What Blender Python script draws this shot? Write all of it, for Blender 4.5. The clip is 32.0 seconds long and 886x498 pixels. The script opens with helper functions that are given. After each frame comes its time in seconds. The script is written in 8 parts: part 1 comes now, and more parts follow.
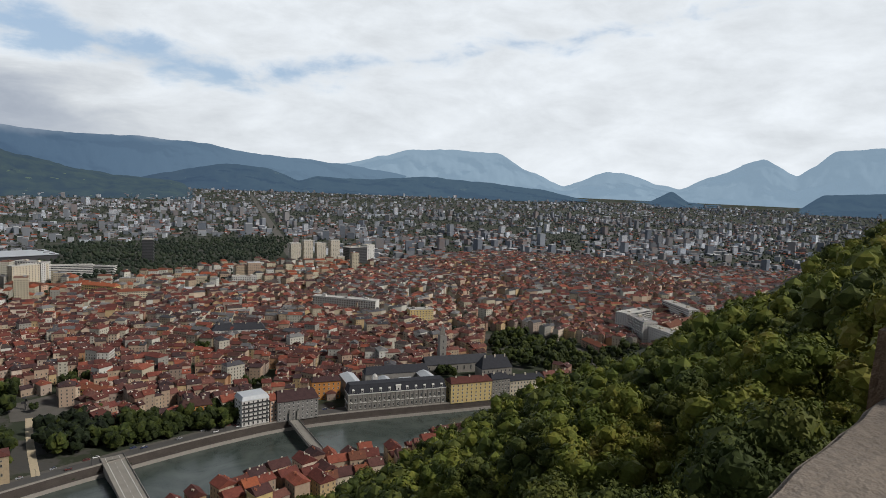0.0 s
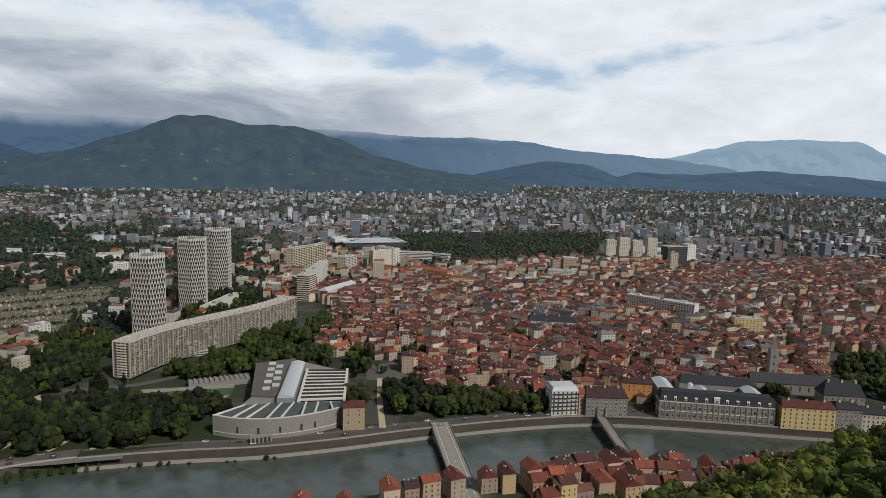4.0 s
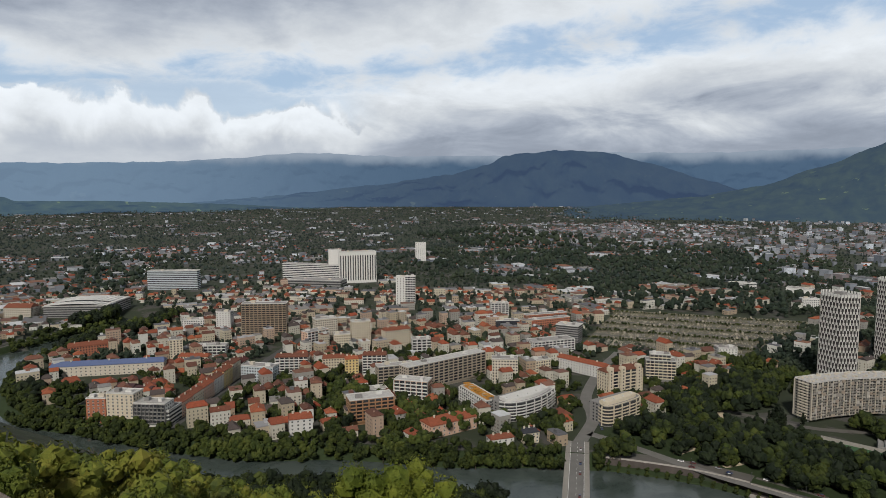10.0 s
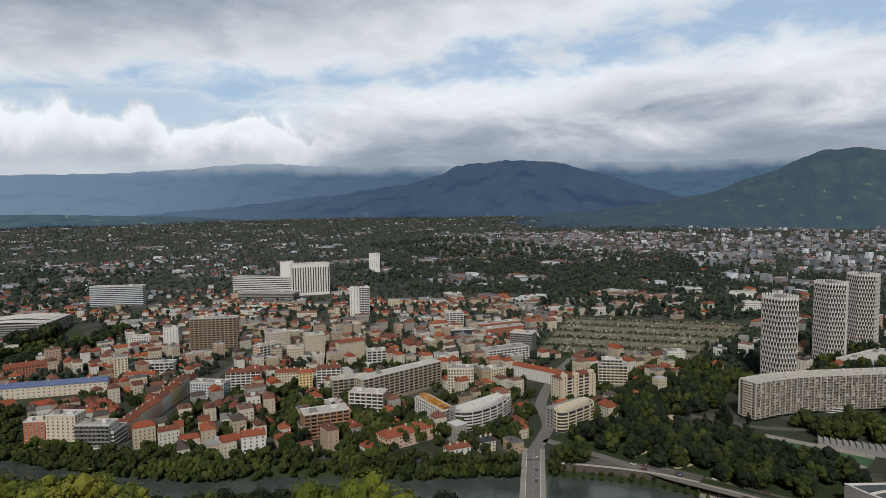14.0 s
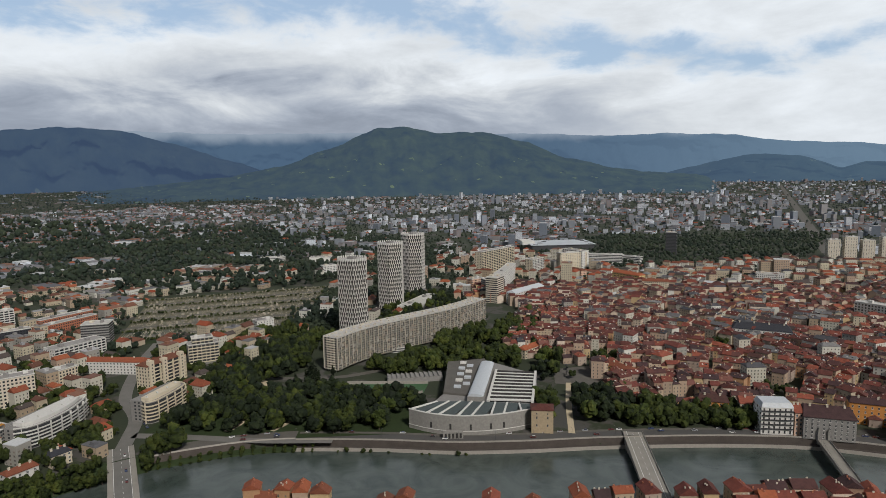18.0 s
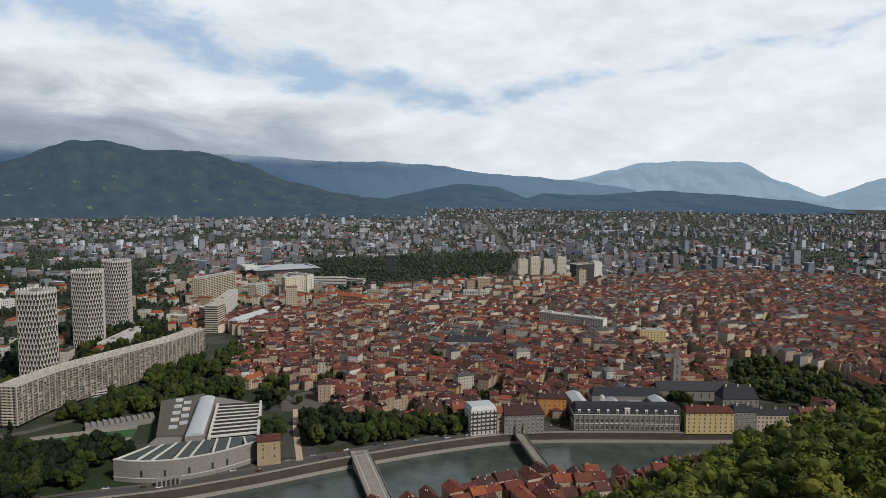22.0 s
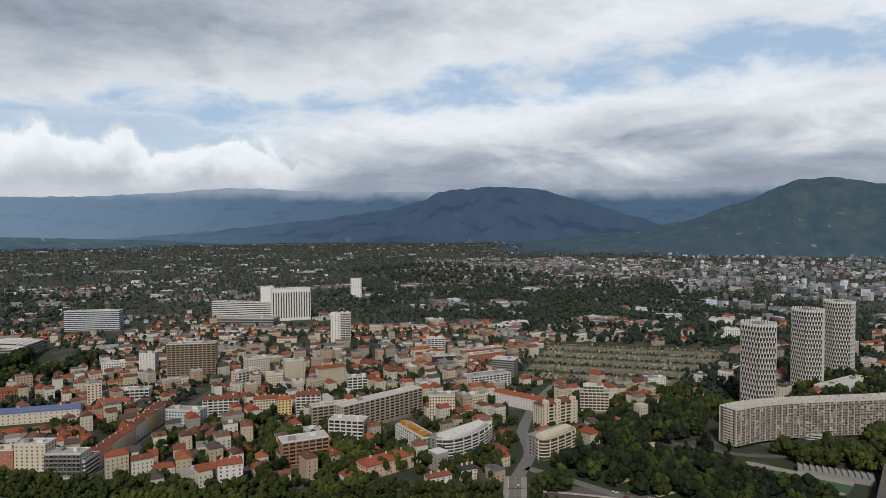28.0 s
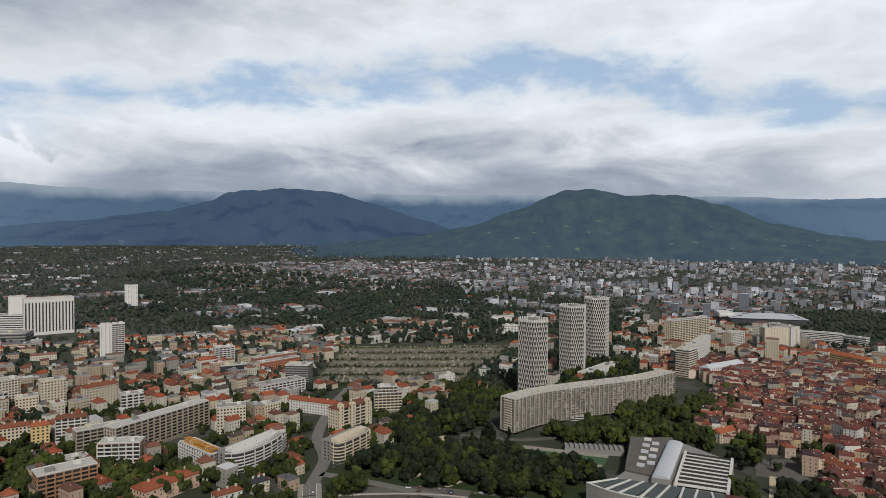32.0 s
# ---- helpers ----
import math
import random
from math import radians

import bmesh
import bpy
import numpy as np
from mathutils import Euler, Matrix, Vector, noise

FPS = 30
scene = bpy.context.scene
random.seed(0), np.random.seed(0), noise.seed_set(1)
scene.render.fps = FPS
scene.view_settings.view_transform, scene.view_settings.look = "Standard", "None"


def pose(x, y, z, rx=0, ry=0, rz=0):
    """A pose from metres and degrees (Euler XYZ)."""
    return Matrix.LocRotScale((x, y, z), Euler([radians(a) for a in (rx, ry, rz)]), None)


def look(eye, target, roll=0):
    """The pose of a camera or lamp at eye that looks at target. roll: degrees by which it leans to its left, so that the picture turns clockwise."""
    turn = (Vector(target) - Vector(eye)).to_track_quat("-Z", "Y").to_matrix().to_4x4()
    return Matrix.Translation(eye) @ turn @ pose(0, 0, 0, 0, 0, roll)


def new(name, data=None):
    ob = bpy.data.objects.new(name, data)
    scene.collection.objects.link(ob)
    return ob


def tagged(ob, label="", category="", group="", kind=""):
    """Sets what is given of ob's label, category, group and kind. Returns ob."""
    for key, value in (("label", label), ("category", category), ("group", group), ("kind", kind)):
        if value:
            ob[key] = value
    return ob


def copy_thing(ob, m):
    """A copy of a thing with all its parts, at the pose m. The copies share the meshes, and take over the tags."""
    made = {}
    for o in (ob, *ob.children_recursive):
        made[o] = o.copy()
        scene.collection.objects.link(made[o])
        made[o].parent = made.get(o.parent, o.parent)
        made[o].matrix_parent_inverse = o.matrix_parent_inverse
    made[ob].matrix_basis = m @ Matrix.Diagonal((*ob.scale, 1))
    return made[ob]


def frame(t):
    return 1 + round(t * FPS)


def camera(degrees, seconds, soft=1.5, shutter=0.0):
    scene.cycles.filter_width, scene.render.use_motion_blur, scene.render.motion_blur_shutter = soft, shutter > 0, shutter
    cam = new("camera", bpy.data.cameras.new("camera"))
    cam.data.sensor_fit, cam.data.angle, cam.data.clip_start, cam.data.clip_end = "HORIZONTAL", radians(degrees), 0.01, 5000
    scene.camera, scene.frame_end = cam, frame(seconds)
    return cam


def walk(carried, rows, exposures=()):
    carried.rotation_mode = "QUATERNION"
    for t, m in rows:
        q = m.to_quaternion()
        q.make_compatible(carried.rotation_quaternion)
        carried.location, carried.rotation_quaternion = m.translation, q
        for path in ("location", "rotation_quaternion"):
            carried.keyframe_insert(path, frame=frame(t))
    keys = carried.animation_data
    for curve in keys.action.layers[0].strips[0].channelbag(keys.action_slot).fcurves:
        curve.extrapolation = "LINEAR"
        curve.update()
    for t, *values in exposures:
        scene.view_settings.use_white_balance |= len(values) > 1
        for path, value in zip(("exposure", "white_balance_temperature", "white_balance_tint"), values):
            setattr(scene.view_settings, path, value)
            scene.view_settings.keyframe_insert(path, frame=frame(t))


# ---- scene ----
EYE = 200.0          # metres above the valley floor
cam = camera(69.9, 32.0, soft=0.5)
# seconds, yaw, pitch, roll
ROWS = [
    (0.0, -0.00, -6.00, -2.31),
    (0.5, 2.57, -6.35, -2.44),
    (1.0, 6.53, -6.95, -1.97),
    (1.5, 9.48, -7.24, -1.77),
    (2.0, 12.32, -7.12, -1.85),
    (2.5, 16.03, -7.21, -1.65),
    (4.5, 32.78, -6.75, -1.68),
    (5.0, 38.01, -5.88, -1.76),
    (5.5, 43.12, -5.24, -1.28),
    (6.0, 48.58, -5.34, -1.10),
    (6.5, 55.17, -5.20, -0.96),
    (7.0, 59.98, -4.77, 0.65),
    (7.5, 63.87, -4.36, 0.33),
    (8.0, 68.30, -3.99, -0.21),
    (8.5, 72.71, -4.56, -0.92),
    (9.0, 76.61, -4.69, -0.49),
    (9.5, 81.58, -4.86, -0.01),
    (10.0, 85.43, -5.03, 0.14),
    (10.5, 89.37, -4.93, 0.04),
    (11.0, 91.80, -5.46, 0.57),
    (11.5, 91.86, -4.74, -0.02),
    (12.0, 91.02, -4.20, 0.04),
    (12.5, 89.79, -4.21, 0.58),
    (13.0, 87.32, -3.67, 0.51),
    (13.5, 84.99, -4.34, 1.08),
    (14.0, 81.21, -4.14, 0.64),
    (14.5, 76.30, -4.38, 0.69),
    (16.5, 60.17, -5.52, 1.64),
    (17.0, 54.80, -6.27, 1.22),
    (17.5, 49.08, -6.76, 0.93),
    (18.0, 44.68, -7.13, 0.98),
    (18.5, 41.67, -7.17, -0.32),
    (19.0, 37.55, -6.72, 0.16),
    (19.5, 33.66, -6.48, 0.19),
    (20.0, 30.00, -6.31, -0.12),
    (20.5, 25.39, -6.48, -0.22),
    (21.0, 21.61, -6.23, 0.26),
    (21.5, 19.30, -5.80, -0.84),
    (22.0, 20.21, -5.03, -0.66),
    (22.5, 22.80, -4.26, -0.73),
    (23.0, 25.42, -4.32, -0.86),
    (23.5, 32.11, -3.95, -0.95),
    (24.0, 39.79, -4.11, -0.85),
    (24.5, 46.72, -4.21, -0.82),
    (25.0, 53.32, -3.30, -0.29),
    (25.5, 58.32, -3.70, -0.20),
    (26.0, 62.88, -3.51, -0.12),
    (26.5, 68.11, -2.70, 0.47),
    (28.5, 81.68, -1.91, 0.05),
    (29.0, 82.79, -1.75, 0.08),
    (29.5, 83.09, -1.25, 0.03),
    (30.0, 82.80, -0.90, 0.22),
    (30.5, 80.64, -0.83, 0.37),
    (31.0, 75.19, -0.90, 0.45),
    (31.5, 68.37, -1.02, -0.21),
    (32.0, 61.25, -1.53, -0.31),
]
walk(cam, [(t, pose(0, 0, EYE, 90 + pitch, roll, yaw)) for t, yaw, pitch, roll in ROWS])

# ---- sky and sun ----
def link(nt, a, b):
    nt.links.new(a, b)


class Graph:
    """Short hand for node trees."""

    def __init__(self, nt):
        self.nt = nt

    def node(self, kind, operation="", use_clamp=False, data_type="", blend_type="", interpolation_type=""):
        n = self.nt.nodes.new(kind)
        if operation:
            n.operation, n.use_clamp = operation, use_clamp
        if data_type:
            n.data_type, n.blend_type = data_type, blend_type
        if interpolation_type:
            n.interpolation_type = interpolation_type
        return n

    def put(self, socket, value):
        if isinstance(value, bpy.types.NodeSocket):
            self.nt.links.new(value, socket)
        elif value is not None:
            socket.default_value = value

    def m(self, op, a, b=None, c=None, clamp=False):
        n = self.node("ShaderNodeMath", operation=op, use_clamp=clamp)
        for s, v in zip(n.inputs, (a, b, c)):
            self.put(s, v)
        return n.outputs[0]

    def ramp(self, fac, stops, interp="LINEAR"):
        n = self.node("ShaderNodeValToRGB")
        n.color_ramp.interpolation = interp
        el = n.color_ramp.elements
        while len(el) < len(stops):
            el.new(0.5)
        for e, (p, c) in zip(el, stops):
            e.position = p
            e.color = (c, c, c, 1) if isinstance(c, (int, float)) else (*c, 1)
        self.put(n.inputs[0], fac)
        return n.outputs[0]

    def noise(self, vec, scale, detail=4, rough=0.55, dist=0.0):
        n = self.node("ShaderNodeTexNoise")
        self.put(n.inputs["Vector"], vec)
        n.inputs["Scale"].default_value = scale
        n.inputs["Detail"].default_value = detail
        n.inputs["Roughness"].default_value = rough
        n.inputs["Distortion"].default_value = dist
        return n.outputs[0]

    def mix(self, fac, a, b, mode="MIX"):
        n = self.node("ShaderNodeMix", data_type="RGBA", blend_type=mode)
        self.put(n.inputs[0], fac)
        for s, v in ((n.inputs[6], a), (n.inputs[7], b)):
            self.put(s, (*v, 1) if isinstance(v, tuple) and len(v) == 3 else v)
        return n.outputs[2]

    def smooth(self, x, lo, hi):
        n = self.node("ShaderNodeMapRange", interpolation_type="SMOOTHSTEP")
        self.put(n.inputs[0], x)
        n.inputs[1].default_value, n.inputs[2].default_value = lo, hi
        return n.outputs[0]


SUN_EL, SUN_AZ = 42.0, -108.0     # degrees; azimuth counted anticlockwise from +y

world = bpy.data.worlds.new("sky")
scene.world = world
world.use_nodes = True
world.node_tree.nodes.clear()
G = Graph(world.node_tree)
sky = G.node("ShaderNodeTexSky")
sky.sky_type, sky.sun_disc = "NISHITA", False
sky.sun_elevation, sky.sun_rotation = radians(SUN_EL), radians(-SUN_AZ)
way = G.node("ShaderNodeTexCoord").outputs["Generated"]
sep = G.node("ShaderNodeSeparateXYZ")
link(G.nt, way, sep.inputs[0])
dx, dy, dz = sep.outputs
el = G.m("MULTIPLY", G.m("ARCSINE", dz), 57.296)
az = G.m("MULTIPLY", G.m("ARCTAN2", G.m("MULTIPLY", dx, -1), dy), 57.296)
den = G.m("ADD", G.m("MAXIMUM", dz, 0.0), 0.10)
flat = G.node("ShaderNodeCombineXYZ")
link(G.nt, G.m("DIVIDE", dx, den), flat.inputs[0])
link(G.nt, G.m("DIVIDE", dy, den), flat.inputs[1])
P2 = flat.outputs[0]
big = G.noise(P2, 0.55, 6, 0.55, 0.3)

plane = G.node("ShaderNodeCombineXYZ")
link(G.nt, G.m("MULTIPLY", az, 0.055), plane.inputs[0])
link(G.nt, G.m("MULTIPLY", el, 0.17), plane.inputs[1])
puffs = G.noise(plane.outputs[0], 1.6, 8, 0.6, 0.5)
roll_ = G.node("ShaderNodeCombineXYZ")
link(G.nt, G.m("MULTIPLY", az, 0.07), roll_.inputs[0])
link(G.nt, G.m("MULTIPLY", el, 0.15), roll_.inputs[1])
fine = G.noise(roll_.outputs[0], 2.1, 9, 0.6, 0.25)
heaps = G.noise(plane.outputs[0], 0.9, 6, 0.55, 0.2)
azn = G.m("DIVIDE", G.m("ADD", az, 40), 200)         # -40..160 degrees -> 0..1
# the blue rift between two cloud decks wanders up and down along the horizon
rift_el = G.m("MULTIPLY", G.ramp(azn, [(0.0, 0.90), (0.22, 0.50), (0.285, 0.40), (0.34, 0.49), (0.40, 0.61), (0.465, 0.71),
                                       (0.535, 0.65), (0.62, 0.56), (0.71, 0.50), (0.75, 0.45), (1.0, 0.42)]), 20)
off = G.m("SUBTRACT", el, G.m("ADD", rift_el, G.m("MULTIPLY", G.m("SUBTRACT", big, 0.5), 6.0)))
wide = G.ramp(azn, [(0.0, 0.10), (0.25, 0.15), (0.30, 0.36), (0.40, 0.46), (0.52, 0.45), (0.62, 0.36), (0.75, 0.36), (1.0, 0.35)])
rift = G.m("SUBTRACT", wide, G.m("MULTIPLY", G.m("ABSOLUTE", off), 0.16))
rift = G.m("ADD", rift, G.m("MULTIPLY", G.m("SUBTRACT", fine, 0.5), 1.3))
rift = G.m("ADD", rift, G.m("MULTIPLY", G.m("SUBTRACT", puffs, 0.5), 0.5))
rift = G.smooth(rift, 0.0, 0.42)
# brightness of the cloud: grey underside low over the mountains, white rim above it, grey deck overhead
east = G.m("MULTIPLY", G.smooth(az, 14, 44), G.m("SUBTRACT", 1.0, G.m("MULTIPLY", G.smooth(az, 84, 112), 0.55)))
low = G.m("SUBTRACT", 1.0, G.smooth(G.m("ADD", el, G.m("MULTIPLY", G.m("SUBTRACT", puffs, 0.5), 9)), 3.0, 9.5))
deck = G.smooth(off, 0.5, 7.0)
bright = G.m("ADD", 0.82, G.m("MULTIPLY", G.m("SUBTRACT", fine, 0.5), 0.46))
bright = G.m("ADD", bright, G.m("MULTIPLY", G.m("SUBTRACT", puffs, 0.5), 0.36))
under = G.m("ADD", 0.33, G.m("MULTIPLY", G.m("SUBTRACT", puffs, 0.5), 0.22))
band = G.m("MULTIPLY", G.m("MULTIPLY", low, east), 0.92)
bright = G.m("ADD", G.m("MULTIPLY", bright, G.m("SUBTRACT", 1.0, band)), G.m("MULTIPLY", under, band))
bright = G.m("SUBTRACT", bright, G.m("MULTIPLY", G.m("MULTIPLY", deck, G.smooth(az, 45, 100)), 0.30))
bright = G.m("SUBTRACT", bright, G.m("MULTIPLY", G.m("MULTIPLY", G.smooth(az, 86, 108), G.smooth(el, 9.5, 14)), 0.12))
# a dark underside streak and a bank of white heaps, and small tatters of cloud by the far summits
streak = G.m("SUBTRACT", 1.0, G.smooth(G.m("ABSOLUTE", G.m("ADD", G.m("SUBTRACT", el, 8.2), G.m("MULTIPLY", G.m("SUBTRACT", heaps, 0.5), 5))), 0.2, 2.6))
streak = G.m("MULTIPLY", streak, G.m("MULTIPLY", G.smooth(az, 48, 56), G.m("SUBTRACT", 1.0, G.smooth(az, 66, 76))))
bright = G.m("SUBTRACT", bright, G.m("MULTIPLY", streak, 0.22))
heap_at = G.node("ShaderNodeCombineXYZ")
link(G.nt, G.m("MULTIPLY", az, 0.21), heap_at.inputs[0])
link(G.nt, G.m("MULTIPLY", el, 0.16), heap_at.inputs[1])
billow = G.noise(heap_at.outputs[0], 1.0, 7, 0.52, 0.35)
top_el = G.m("ADD", G.m("ADD", 6.9, G.m("MULTIPLY", G.smooth(az, 93, 102), 0.5)), G.m("MULTIPLY", G.m("SUBTRACT", billow, 0.5), 9.0))
depth_ = G.m("SUBTRACT", top_el, el)
bank = G.m("MULTIPLY", G.m("MULTIPLY", G.smooth(depth_, 0.0, 0.35), G.smooth(az, 88, 98)), G.smooth(el, 2.6, 4.2))
rift = G.m("MULTIPLY", rift, G.m("SUBTRACT", 1.0, bank))
# blue gap above the heaps
gap_ = G.m("MULTIPLY", G.m("MULTIPLY", G.smooth(depth_, 0.3, -0.6), G.smooth(az, 90, 99)), G.m("SUBTRACT", 1.0, G.smooth(G.m("ADD", el, G.m("MULTIPLY", G.m("SUBTRACT", fine, 0.5), 6.0)), 8.2, 10.2)))
rift = G.m("MAXIMUM", rift, G.m("MULTIPLY", gap_, 0.75))
heap_light = G.m("ADD", G.m("SUBTRACT", 0.90, G.m("MULTIPLY", G.smooth(depth_, 0.5, 4.0), 0.34)), G.m("MULTIPLY", G.m("SUBTRACT", fine, 0.5), 0.30))
bright = G.m("ADD", G.m("MULTIPLY", bright, G.m("SUBTRACT", 1.0, bank)), G.m("MULTIPLY", heap_light, bank))
# sky overhead, out of view, darkened like thicker cloud to cut the fill light
bright = G.m("MULTIPLY", bright, G.m("SUBTRACT", 1.0, G.m("MULTIPLY", G.smooth(el, 20, 38), 0.94)))
bright = G.m("MINIMUM", G.m("MAXIMUM", bright, 0.09), 0.94)
tint = G.mix(G.smooth(bright, 0.3, 0.75), (0.84, 0.96, 1.17), (0.945, 1.0, 1.055))
cloud = G.mix(1.0, tint, bright, "MULTIPLY")
clear = G.mix(1.0, sky.outputs[0], (0.085, 0.085, 0.085), "MULTIPLY")
clear = G.mix(0.65, clear, (0.47, 0.62, 0.82))
thick = G.m("SUBTRACT", 1.0, G.smooth(el, 22, 40))
both = G.mix(G.m("MULTIPLY", rift, thick), cloud, clear)
back = G.node("ShaderNodeBackground")
link(G.nt, both, back.inputs[0])
back.inputs[1].default_value = 1.0
link(G.nt, back.outputs[0], G.node("ShaderNodeOutputWorld").inputs[0])

sun = new("sun", bpy.data.lights.new("sun", "SUN"))
sun.data.energy, sun.data.angle, sun.data.color = 3.2, radians(7), (1.0, 0.945, 0.875)
sa, se = radians(SUN_AZ), radians(SUN_EL)
sun.matrix_world = look((0, 0, 400), (0 + math.sin(sa) * math.cos(se), -math.cos(sa) * math.cos(se), 400 - math.sin(se)))

# ---- materials ----
def material(name, cols, rand="object", rough=0.85, amt=0.25, scale=0.6, fine=8.0, bump=0.3, metal=0.0, spec=0.3, stripes=None, glow=None):
    """A weathered surface: one of cols by chance, blotches and grain in metres, relief. stripes: (axis, period, share, colour)."""
    m = bpy.data.materials.new(name)
    m.use_nodes = True
    g = Graph(m.node_tree)
    b = m.node_tree.nodes["Principled BSDF"]
    pos = g.node("ShaderNodeNewGeometry")
    place = pos.outputs["Position"]
    if len(cols) > 1:
        r = g.node("ShaderNodeObjectInfo").outputs["Random"] if rand == "object" else pos.outputs["Random Per Island"]
        col = g.ramp(r, [(i / len(cols), c) for i, c in enumerate(cols)], "CONSTANT")
    else:
        col = (*cols[0], 1)
    n1, n2 = g.noise(place, scale, 4), g.noise(place, fine, 3, 0.65)
    k = g.m("ADD", 1.0, g.m("ADD", g.m("MULTIPLY", g.m("SUBTRACT", n1, 0.5), 2 * amt), g.m("MULTIPLY", g.m("SUBTRACT", n2, 0.5), 1.4 * amt)))
    col = g.mix(1.0, col, k, "MULTIPLY")
    h = n2
    if stripes:
        axis, period, share, dark = stripes
        s = g.node("ShaderNodeSeparateXYZ")
        link(g.nt, place, s.inputs[0])
        v = s.outputs[axis] if axis < 3 else g.m("ADD", s.outputs[0], s.outputs[1])
        f = g.m("FRACT", g.m("DIVIDE", v, period))
        on = g.m("LESS_THAN", f, share)
        col = g.mix(on, col, dark)
    g.put(b.inputs["Base Color"], col)
    b.inputs["Roughness"].default_value = rough
    b.inputs["Metallic"].default_value = metal
    b.inputs["Specular IOR Level"].default_value = spec
    if bump:
        bp = g.node("ShaderNodeBump")
        bp.inputs["Strength"].default_value = bump
        bp.inputs["Distance"].default_value = 0.1
        link(g.nt, h, bp.inputs["Height"])
        link(g.nt, bp.outputs[0], b.inputs["Normal"])
    if glow:
        b.inputs["Emission Color"].default_value = (*glow, 1)
        b.inputs["Emission Strength"].default_value = 1.0
    return m


OLD_WALLS = [(0.408, 0.320, 0.234), (0.328, 0.254, 0.192), (0.457, 0.339, 0.192), (0.386, 0.287, 0.211), (0.530, 0.431, 0.333),
             (0.278, 0.216, 0.179), (0.379, 0.222, 0.123), (0.364, 0.293, 0.241), (0.558, 0.470, 0.389), (0.293, 0.189, 0.136)]
RED_ROOFS = [(0.092, 0.032, 0.026), (0.128, 0.039, 0.031), (0.063, 0.030, 0.026), (0.162, 0.047, 0.033), (0.054, 0.029, 0.030),
             (0.099, 0.042, 0.037), (0.221, 0.065, 0.041), (0.049, 0.029, 0.031), (0.112, 0.034, 0.028), (0.074, 0.033, 0.031), (0.147, 0.062, 0.050), (0.085, 0.028, 0.023)]
NEW_WALLS = [(0.446, 0.424, 0.360), (0.501, 0.492, 0.439), (0.365, 0.315, 0.230), (0.433, 0.389, 0.295), (0.270, 0.260, 0.236), (0.528, 0.525, 0.486),
             (0.338, 0.266, 0.190), (0.406, 0.347, 0.262), (0.474, 0.451, 0.381), (0.385, 0.287, 0.217)]
# wall colours pushed towards blue, so distance haze is painted into them
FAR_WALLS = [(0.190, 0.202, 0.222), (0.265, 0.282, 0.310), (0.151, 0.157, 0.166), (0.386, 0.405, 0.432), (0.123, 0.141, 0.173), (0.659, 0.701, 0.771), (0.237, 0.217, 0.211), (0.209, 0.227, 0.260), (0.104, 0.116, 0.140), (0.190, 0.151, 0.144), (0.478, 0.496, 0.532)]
W_OLD = material("old_render", OLD_WALLS, "object", amt=0.22)
W_OLD_S = material("old_render_far", OLD_WALLS, "island", amt=0.22)
R_OLD = material("clay_tiles", RED_ROOFS, "object", amt=0.50, scale=0.3, fine=1.1, bump=0.8)
R_OLD_S = material("clay_tiles_far", RED_ROOFS, "island", amt=0.5, scale=0.25, fine=0.8, bump=0.8)
R_RED = material("new_clay_tiles", [(0.230, 0.068, 0.035), (0.176, 0.060, 0.034), (0.284, 0.085, 0.040), (0.135, 0.054, 0.034)], "object", amt=0.35, fine=2.0, bump=0.7)
R_RED_S = material("new_clay_tiles_far", [(0.200, 0.058, 0.031), (0.138, 0.050, 0.031), (0.263, 0.080, 0.038), (0.106, 0.048, 0.034), (0.150, 0.066, 0.044), (0.237, 0.060, 0.029), (0.069, 0.055, 0.051)], "island", amt=0.35, fine=2.0)
GREYROOF = material("grey_roofs", [(0.07, 0.07, 0.078), (0.11, 0.11, 0.115), (0.045, 0.047, 0.055), (0.17, 0.17, 0.17), (0.055, 0.042, 0.040)], "island", amt=0.35, scale=0.3, fine=0.8)
SLATE = material("slate", [(0.030, 0.034, 0.042), (0.040, 0.042, 0.050), (0.026, 0.028, 0.035)], "island", rough=0.8, amt=0.3, fine=2.5, spec=0.1)
ZINC = material("zinc_sheet", [(0.44, 0.47, 0.50)], rough=0.45, amt=0.18, spec=0.5)
W_NEW_S = material("painted_concrete_far", NEW_WALLS, "island", amt=0.14, bump=0)
W_FAR = material("hazed_town_render", FAR_WALLS, "island", amt=0.1, bump=0, stripes=(2, 2.6, 0.30, (0.17, 0.19, 0.22)))
R_FLAT_S = material("flat_roof_far", [(0.26, 0.26, 0.27), (0.17, 0.17, 0.18), (0.50, 0.51, 0.52), (0.18, 0.095, 0.065), (0.13, 0.13, 0.135), (0.21, 0.10, 0.065), (0.38, 0.38, 0.39), (0.22, 0.21, 0.20), (0.16, 0.08, 0.06), (0.11, 0.11, 0.12)], "island", amt=0.2, bump=0)
R_FLAT = material("gravel_roof", [(0.34, 0.33, 0.31), (0.27, 0.26, 0.25), (0.42, 0.41, 0.39)], "object", amt=0.35, scale=0.3, fine=3)
WHITE = material("white_concrete", [(0.55, 0.54, 0.515)], amt=0.14)
PALEC = material("pale_precast_concrete", [(0.4860, 0.4680, 0.4410)], amt=0.18)
CREAM = material("cream_render", [(0.53, 0.465, 0.355)], amt=0.16)
BEIGE = material("beige_concrete", [(0.50, 0.45, 0.37)], amt=0.2)
GREYC = material("grey_concrete", [(0.215, 0.208, 0.20)], amt=0.25)
ZINCW = material("pale_blue_render", [(0.42, 0.46, 0.48)], amt=0.16)
BLUEROOF = material("blue_metal_roof", [(0.10, 0.13, 0.24)], rough=0.5, amt=0.2)
